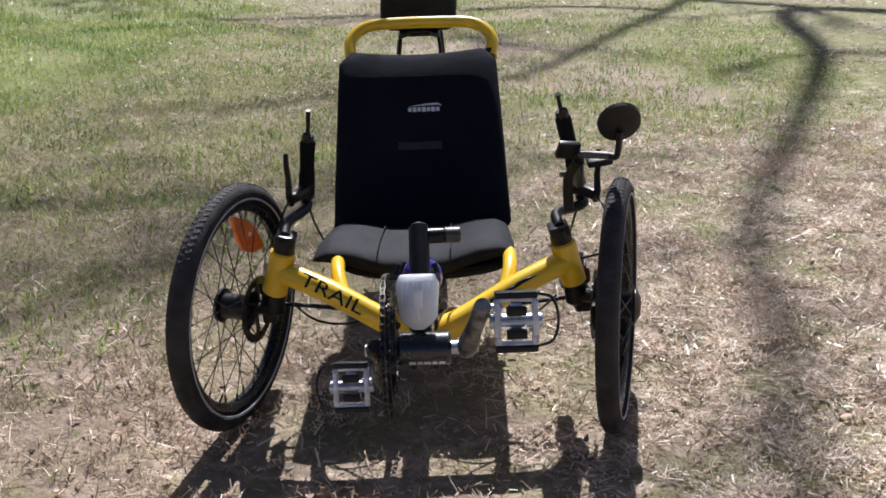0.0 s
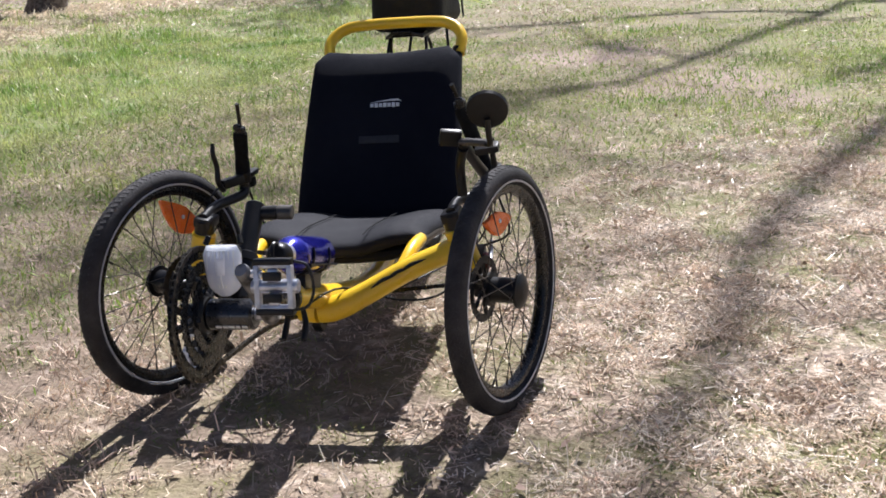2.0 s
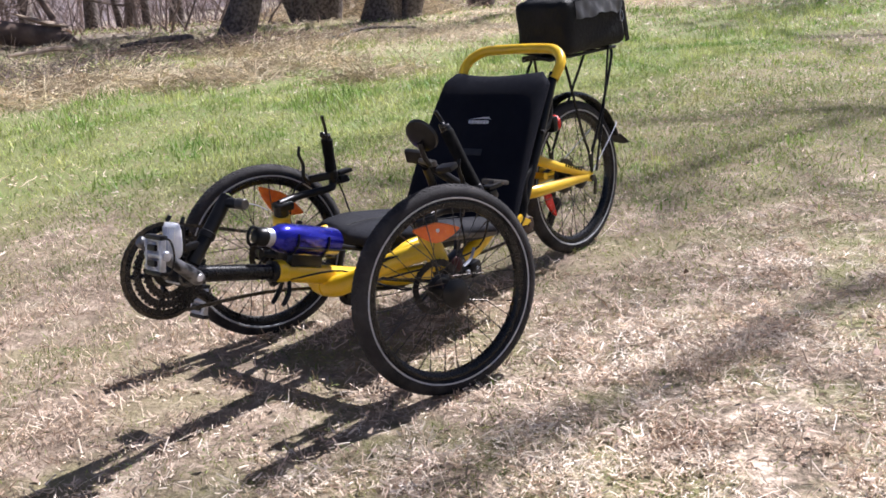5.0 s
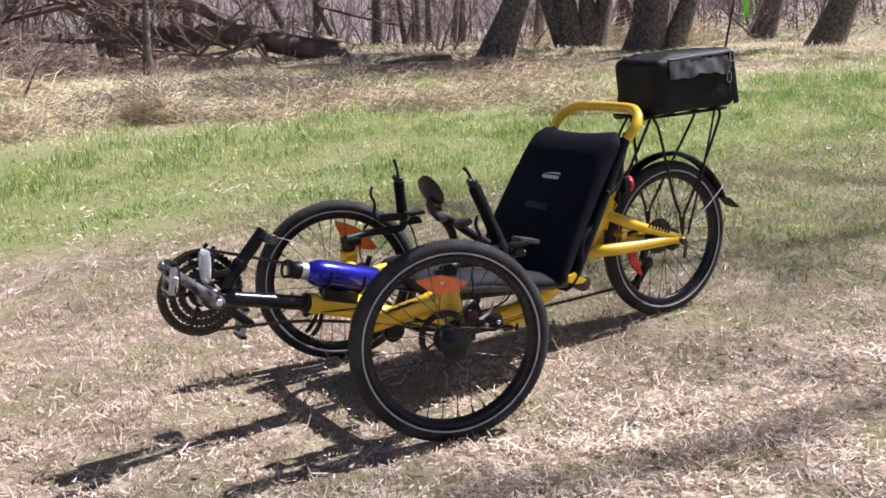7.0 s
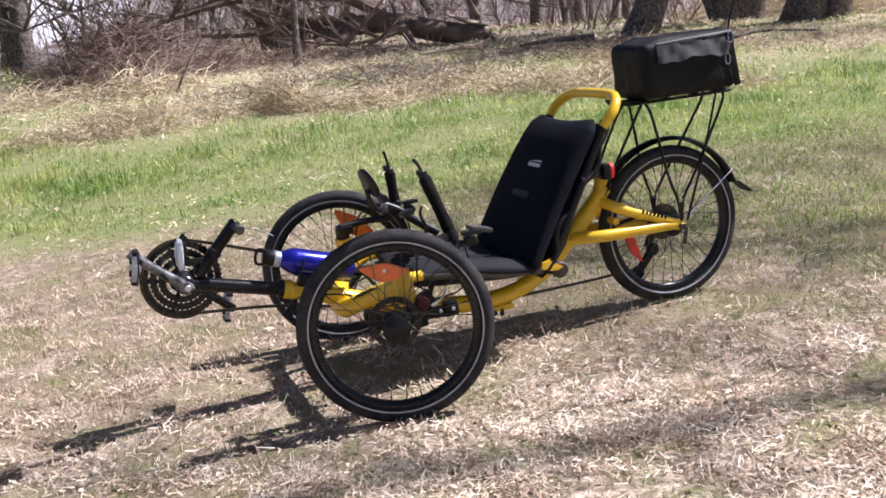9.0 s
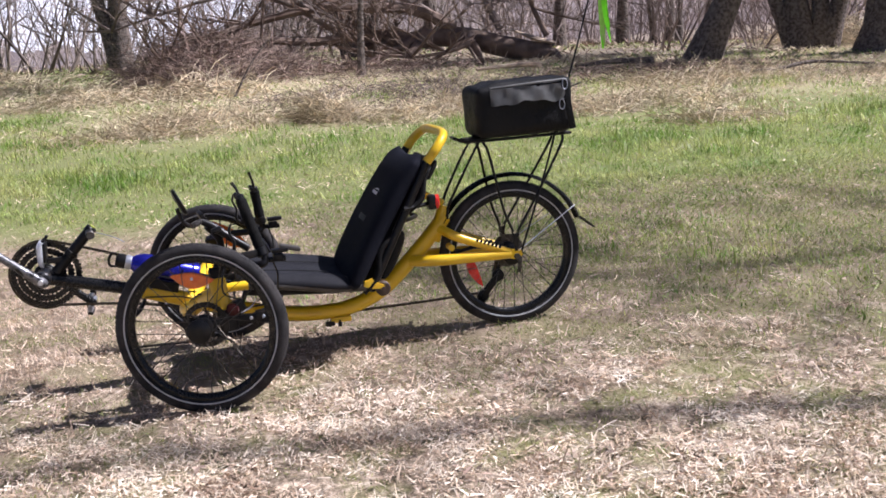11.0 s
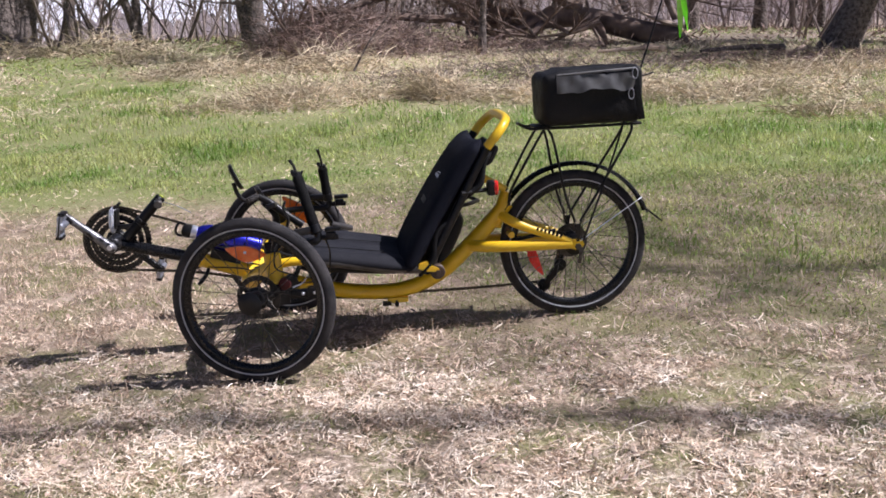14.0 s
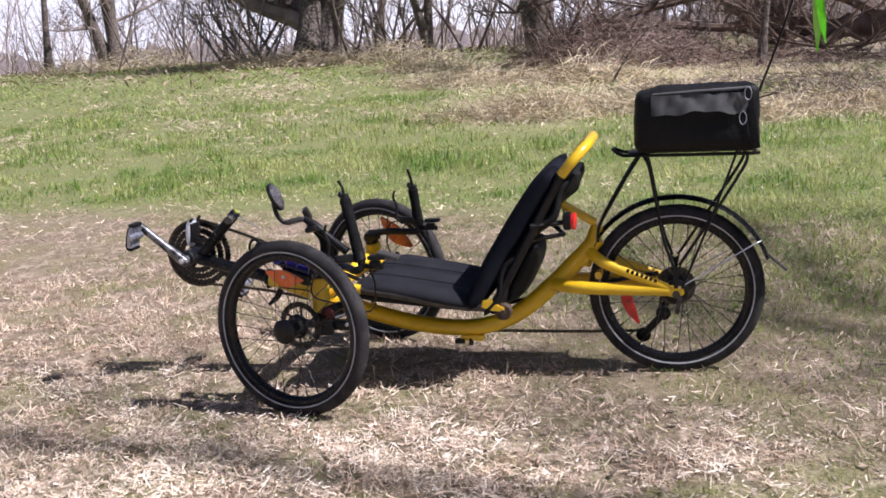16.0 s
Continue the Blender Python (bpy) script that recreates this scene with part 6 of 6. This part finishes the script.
def thicket():
    """Countless thin stems behind the trees, one mesh."""
    rnd = random.Random(99)
    for name, n, area, hmax, material, text in (
            ("thicket", 1250, (-34, -14.6, -34, 32), 4.8, TWIGS, "grey-brown bare saplings and undergrowth of the wood"),
            ("distant_thicket", 2100, (-95, -30, -85, 75), 8.2, HAZETWIGS, "distant bare woodland coloured pale for haze")):
        bm = bmesh.new()
        far = name != "thicket"
        for i in range(n):
            x, y = rnd.uniform(area[0], area[1]), rnd.uniform(area[2], area[3])
            if (y < -12 and x > -20) or (y < 1.5 + 0.12 * x and i % 5 < 2):
                continue
            z = float(rise(np.array(x), np.array(y)))
            hh = hmax * (rnd.uniform(0.15, 0.5) if i % 3 == 0 else rnd.uniform(0.4, 1.0))
            r = hh * rnd.uniform(0.0028, 0.0075)
            p = Vector((x, y, z - 0.05))
            d = Vector((rnd.uniform(-0.35, 0.35), 0.06 + rnd.uniform(-0.35, 0.35), 1))
            pts, rad = [p], [r]
            for k in range(4):
                d = (d + Vector((rnd.uniform(-0.26, 0.26), rnd.uniform(-0.26, 0.26), 0))).normalized()
                pts.append(pts[-1] + d * hh / 4)
                rad.append(r * (1 - 0.2 * (k + 1)))
            straight(bm, pts, rad, 4 if not far else 3)
            for k in range(11):
                t = rnd.uniform(0.04, 0.95)
                j = min(3, int(t * 4))
                q = pts[j].lerp(pts[j + 1], t * 4 - j)
                a = rnd.uniform(0, 6.283)
                e = Vector((math.cos(a), math.sin(a), rnd.uniform(0.1, 1.4))).normalized()
                ln = hh * rnd.uniform(0.12, 0.36)
                m1 = q + e * ln * 0.5
                m2 = m1 + (e + Vector((rnd.uniform(-0.5, 0.5), rnd.uniform(-0.5, 0.5), 0.3))).normalized() * ln * 0.5
                if far:
                    straight(bm, [q, m2], [rad[j] * 0.6, rad[j] * 0.2], 3)
                else:
                    straight(bm, [q, m1, m2], [rad[j] * 0.5, rad[j] * 0.36, rad[j] * 0.12], 3)
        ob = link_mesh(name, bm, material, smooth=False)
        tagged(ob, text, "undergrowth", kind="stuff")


thicket()


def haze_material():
    """Far woods in two tones, with the haze put into their glow."""
    m = bpy.data.materials.new("glowing_far_wood")
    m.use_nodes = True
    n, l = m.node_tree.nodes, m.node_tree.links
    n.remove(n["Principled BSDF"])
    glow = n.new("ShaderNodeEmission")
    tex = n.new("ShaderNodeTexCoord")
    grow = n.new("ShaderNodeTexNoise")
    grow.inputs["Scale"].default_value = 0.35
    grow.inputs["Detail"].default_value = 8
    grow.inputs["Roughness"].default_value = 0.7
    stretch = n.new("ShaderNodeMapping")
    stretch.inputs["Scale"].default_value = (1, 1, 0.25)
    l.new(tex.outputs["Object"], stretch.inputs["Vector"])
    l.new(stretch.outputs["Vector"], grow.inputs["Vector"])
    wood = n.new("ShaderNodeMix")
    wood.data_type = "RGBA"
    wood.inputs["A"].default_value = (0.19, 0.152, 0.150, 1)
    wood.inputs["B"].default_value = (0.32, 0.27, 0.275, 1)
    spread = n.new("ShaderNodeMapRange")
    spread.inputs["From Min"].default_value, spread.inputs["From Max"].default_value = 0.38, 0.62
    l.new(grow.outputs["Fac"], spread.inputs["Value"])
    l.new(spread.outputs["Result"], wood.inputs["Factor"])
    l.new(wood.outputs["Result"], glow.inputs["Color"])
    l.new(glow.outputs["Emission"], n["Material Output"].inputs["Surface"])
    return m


def ring(name, radius, tops, material, text):
    bm = bmesh.new()
    prev = None
    for n in range(1201):
        a = 60 + 200 * n / 1200
        x, y = radius * math.cos(math.radians(a)), radius * math.sin(math.radians(a))
        cur = (bm.verts.new((x, y, -2)), bm.verts.new((x, y, tops(a, n))))
        if prev:
            bm.faces.new((prev[0], cur[0], cur[1], prev[1]))
        prev = cur
    tagged(link_mesh(name, bm, material, smooth=False), text, "backdrop", kind="structure")


def far_wood():
    """Two glowing rings: woods beyond with painted haze, and pale sky haze behind."""
    rnd = random.Random(17)
    def tops(a, n):
        n = n / 5
        k = min(1, max(0, (188 - a) / 22))
        return 4.4 + 13.0 * k + 0.9 * math.sin(n * 0.35) + 0.6 * math.sin(n * 0.9 + 1) + 0.4 * math.sin(n * 2.3) + rnd.gauss(0, 0.35)
    ring("backdrop", 140, tops, haze_material(), "glowing line of far woodland, haze put into its colour")
    # added emissive ring that stands in for bright haze low in the sky
    sky_haze = bpy.data.materials.new("glowing_sky_haze")
    sky_haze.use_nodes = True
    nodes = sky_haze.node_tree.nodes
    nodes.remove(nodes["Principled BSDF"])
    glow = nodes.new("ShaderNodeEmission")
    glow.inputs["Color"].default_value = (0.80, 0.80, 0.88, 1)
    sky_haze.node_tree.links.new(glow.outputs["Emission"], nodes["Material Output"].inputs["Surface"])
    ring("backdrop", 320, lambda a, n: 45, sky_haze, "glowing ring for pale hazy sky low over the woods")


far_wood()


def fallen_tree():
    """The big log with its crown of dead limbs lying on the meadow's edge."""
    rnd = random.Random(21)
    z = lambda x, y: float(rise(np.array(x), np.array(y)))
    o = Vector((-12.08, 4.06, z(-12.08, 4.06)))
    tree = thing("fallen_tree", pose(*o), "brown fallen dead tree with broken limbs lying at the wood edge", "fallen tree")
    bm = bmesh.new()
    trunk = [(-11.70, 5.30, 0.07), (-11.79, 5.05, 0.11), (-11.99, 4.60, 0.22), (-12.16, 3.97, 0.37), (-12.32, 3.23, 0.33), (-12.49, 2.56, 0.30)]
    rad = [0.175, 0.165, 0.16, 0.155, 0.125, 0.09]
    tube(bm, [(x - o.x, y - o.y, h + z(x, y) - o.z) for x, y, h in trunk], rad, 14, 5)
    part("log", bm, LOGMAT, tree, "thick brown split log")
    bm = bmesh.new()
    tube(bm, [(-11.60 - o.x, 5.38 - o.y, 0.24 + z(-11.6, 5.38) - o.z), (-11.70 - o.x, 5.09 - o.y, 0.31 + z(-11.7, 5.09) - o.z), (-11.91 - o.x, 4.80 - o.y, 0.44 + z(-11.91, 4.8) - o.z)], [0.05, 0.07, 0.025], 8, 4, 0.5)
    part("bare_patch", bm, BAREWOOD, tree, "pale barkless strip on the log")
    mains = (
        [(-12.16, 3.97, 0.50), (-12.08, 3.39, 0.79), (-11.91, 2.73, 0.85), (-11.74, 1.90, 0.87), (-11.58, 0.99, 0.71), (-11.41, 0.24, 0.50), (-11.25, -0.26, 0.37)],
        [(-12.32, 3.23, 0.41), (-11.99, 2.56, 0.46), (-11.74, 1.90, 0.41), (-11.49, 1.15, 0.48), (-11.25, 0.40, 0.41), (-11.08, -0.18, 0.29)],
        [(-12.16, 3.89, 0.50), (-12.24, 3.47, 0.83), (-12.24, 2.89, 1.16), (-12.08, 2.23, 1.49), (-11.91, 1.40, 1.74), (-11.83, 0.74, 1.83)],
        [(-11.99, 4.64, 0.46), (-12.08, 4.47, 0.83), (-11.99, 4.30, 1.33), (-11.99, 3.89, 1.83), (-11.91, 3.39, 2.07)],
        [(-12.24, 3.56, 0.46), (-12.08, 3.14, 0.25), (-11.83, 2.73, 0.13), (-11.74, 2.23, 0.08)],
        [(-11.83, 5.30, 0.33), (-11.91, 5.13, 0.75), (-11.91, 5.01, 1.16), (-11.99, 4.80, 1.45)],
        [(-11.66, 1.90, 0.85), (-11.49, 1.48, 1.16), (-11.41, 0.90, 1.45), (-11.25, 0.32, 1.49), (-11.16, -0.09, 1.33)],
        [(-12.08, 4.22, 0.41), (-11.49, 4.06, 0.29), (-11.16, 3.72, 0.21), (-11.00, 3.23, 0.17)],
        [(-11.99, 2.40, 0.41), (-11.74, 1.48, 1.00), (-11.58, 0.74, 1.12), (-11.33, -0.26, 0.91), (-11.25, -0.84, 0.75)],
    )
    for foot, tip, q in (((-11.70, 5.25, 0.08), (-11.45, 5.42, 0.0), 0.09), ((-12.12, 4.14, 0.33), (-11.66, 4.30, 0.00), 0.08), ((-12.24, 3.56, 0.35), (-11.74, 3.14, 0.02), 0.09)):
        bm = bmesh.new()
        a, e = (Vector((x - o.x, y - o.y, h + z(x, y) - o.z)) for x, y, h in (foot, tip))
        tube(bm, [tuple(a), tuple(a.lerp(e, 0.5) + Vector((0, 0, 0.06))), tuple(e)], [q, q * 0.8, q * 0.3], 9, 4)
        part("broken_stub", bm, LOGMAT, tree, "broken stub of the log")
    for k, pts in enumerate(mains):
        bm = bmesh.new()
        r = (0.10, 0.09, 0.075, 0.065, 0.10, 0.05, 0.045, 0.06, 0.05)[k]
        local = [Vector((x - o.x, y - o.y, h + z(x, y) - o.z)) for x, y, h in pts]
        tube(bm, [tuple(p) for p in local], [max(0.012, r * (1 - 0.8 * i / (len(pts) - 1))) for i in range(len(pts))], 8, 5)
        for j in range(13):
            i = rnd.randrange(1, len(pts))
            d = Vector((rnd.uniform(-0.3, 0.6), rnd.uniform(-1, 0.4), rnd.uniform(-0.3, 0.9)))
            limb(bm, local[i], d, rnd.uniform(0.5, 1.5), 0.024, rnd, 2, 5, 0.05, 0.5, 0.004)
        part("dead_limb", bm, TWIGS if k in (2, 3, 6, 8) else LOGMAT, tree, "broken dead limb")


fallen_tree()


def brush(name, x, y, rx, ry, hh, n, seed, material, text, thick=0.006):
    """A tangle of dead sticks, stalks and grass."""
    rnd = random.Random(seed)
    bm = bmesh.new()
    z = float(rise(np.array(x), np.array(y)))
    for i in range(n):
        a, q = rnd.uniform(0, 6.283), rnd.random() ** 0.6
        px, py = q * rx * math.cos(a), q * ry * math.sin(a)
        pz = float(rise(np.array(x + px), np.array(y + py))) - z + rnd.random() ** 1.5 * hh * (1 - q * q) * 0.8
        d = Vector((rnd.gauss(0, 1), rnd.gauss(0, 1), rnd.uniform(-0.1, 0.8))).normalized()
        ln = rnd.uniform(0.15, 0.7) * (0.4 + hh)
        p = Vector((px, py, pz))
        m = p + d * ln * 0.5 + Vector((0, 0, 0.05 * ln))
        straight(bm, [p, m, m + (d + Vector((0, 0, -0.4))).normalized() * ln * 0.5], [thick, thick * 0.8, thick * 0.3], 3)
    ob = link_mesh(name, bm, material, smooth=False)
    ob.location = (x, y, z)
    return tagged(ob, text, "brush", kind="stuff")


brush("brush_pile", -11.61, 0.48, 1.76, 1.28, 0.84, 4000, 3, BRUSHMAT, "reddish-brown heap of dead brush and stalks", 0.0048)
brush("brush_pile", -10.9, 2.39, 1.08, 1.82, 0.22, 900, 4, BRUSHMAT, "reddish-brown dead stalks under the fallen tree", 0.005)
brush("brush_pile", -7.48, 3.04, 1.48, 1.80, 0.08, 1500, 5, TWIGS, "flattened grey-brown dead brush in the meadow", 0.0035)
brush("brush_pile", -8.46, 5.99, 1.15, 1.80, 0.08, 700, 6, BRUSHMAT, "flattened brown twigs below the leaning tree", 0.005)
brush("dead_tuft", -12.9, 10.4, 1.1, 1.3, 0.55, 900, 31, DRYGRASS, "tan standing dead weeds between the stems", 0.005)
brush("dead_tuft", -11.0, 10.7, 0.7, 0.9, 0.5, 600, 32, DRYGRASS, "tan standing dead weeds at the foot of the trees", 0.005)
brush("dead_tuft", -6.25, 2.11, 0.25, 0.30, 0.22, 1000, 7, DRYGRASS, "brown tuft of dead grass standing in the meadow", 0.0032)
brush("dead_tuft", -6.44, 0.95, 0.72, 0.81, 0.14, 1500, 8, DRYGRASS, "flattened pale tuft of dead grass", 0.0035)
brush("dead_tuft", -9.2, -0.75, 0.73, 1.09, 0.16, 1200, 9, DRYGRASS, "pale standing dead grass at the meadow edge", 0.004)


for x, y, rx, ry, hh, n, seed in ((-14.73, -7.34, 0.64, 1.18, 0.41, 500, 21), (-14.63, -5.88, 0.55, 0.82, 0.36, 400, 22), (-16.36, -12.98, 0.64, 1.09, 0.45, 400, 23), (-18, -12.25, 0.73, 1.46, 0.64, 500, 24),
                                 (-11.63, -2.42, 0.64, 0.82, 0.23, 400, 25), (-8.9, 0.7, 0.52, 0.79, 0.31, 400, 26), (-11.33, 0.97, 0.43, 0.87, 0.43, 400, 27), (-14.36, -4.06, 0.73, 1.09, 0.45, 400, 28)):
    brush("dead_tuft", x, y, rx, ry, hh, n, seed, DRYGRASS, "pale standing dead grass at the wood edge", 0.006)


for x, y, rx, ry, hh, n, seed in ((-5.45, 4.28, 0.45, 0.54, 0.09, 500, 41), (-5.63, 5.18, 0.54, 0.81, 0.11, 700, 42), (-4.46, 5.27, 0.36, 0.54, 0.07, 400, 43), (-5.99, 2.84, 0.45, 0.81, 0.09, 600, 44),
                                 (-6.26, 3.65, 0.54, 0.72, 0.11, 600, 45), (-6.08, 0.32, 0.45, 0.81, 0.09, 500, 46), (-6.98, 6.08, 0.63, 1.08, 0.13, 700, 48)):
    brush("dead_tuft", x, y, rx, ry, hh, n, seed, DRYGRASS, "flattened cream tuft of dead grass in the lawn", 0.0035)


def stick(pts, r, text, material=BARK):
    z = float(rise(np.array(pts[0][0]), np.array(pts[0][1])))
    bm = bmesh.new()
    tube(bm, [(x - pts[0][0], y - pts[0][1], float(rise(np.array(x), np.array(y))) + h - z) for x, y, h in pts], [r * (1 - 0.6 * i / (len(pts) - 1)) for i in range(len(pts))], 7, 4)
    ob = link_mesh("fallen_stick", bm, material)
    ob.location = (pts[0][0], pts[0][1], z)
    return tagged(ob, text, "stick")


stick([(-7.62, 6.7, 0.02), (-7.68, 7.1, 0.05), (-7.72, 7.5, 0.10), (-7.72, 8.2, 0.04)], 0.03, "crooked dark fallen stick on the grass")
stick([(-9.94, 6.32, 0.05), (-9.69, 5.75, 0.08), (-9.36, 5.17, 0.06)], 0.05, "grey fallen branch by the leaning tree")
stick([(-8.4, 1.05, 0.04), (-8.48, 1.26, 0.39), (-8.53, 1.48, 0.65)], 0.015, "thin upright broken stick in the dead grass")
stick([(-10.1, 4.84, 0.04), (-9.77, 4.52, 0.07), (-9.53, 3.94, 0.05)], 0.042, "pale fallen branch beside the log", BAREWOOD)
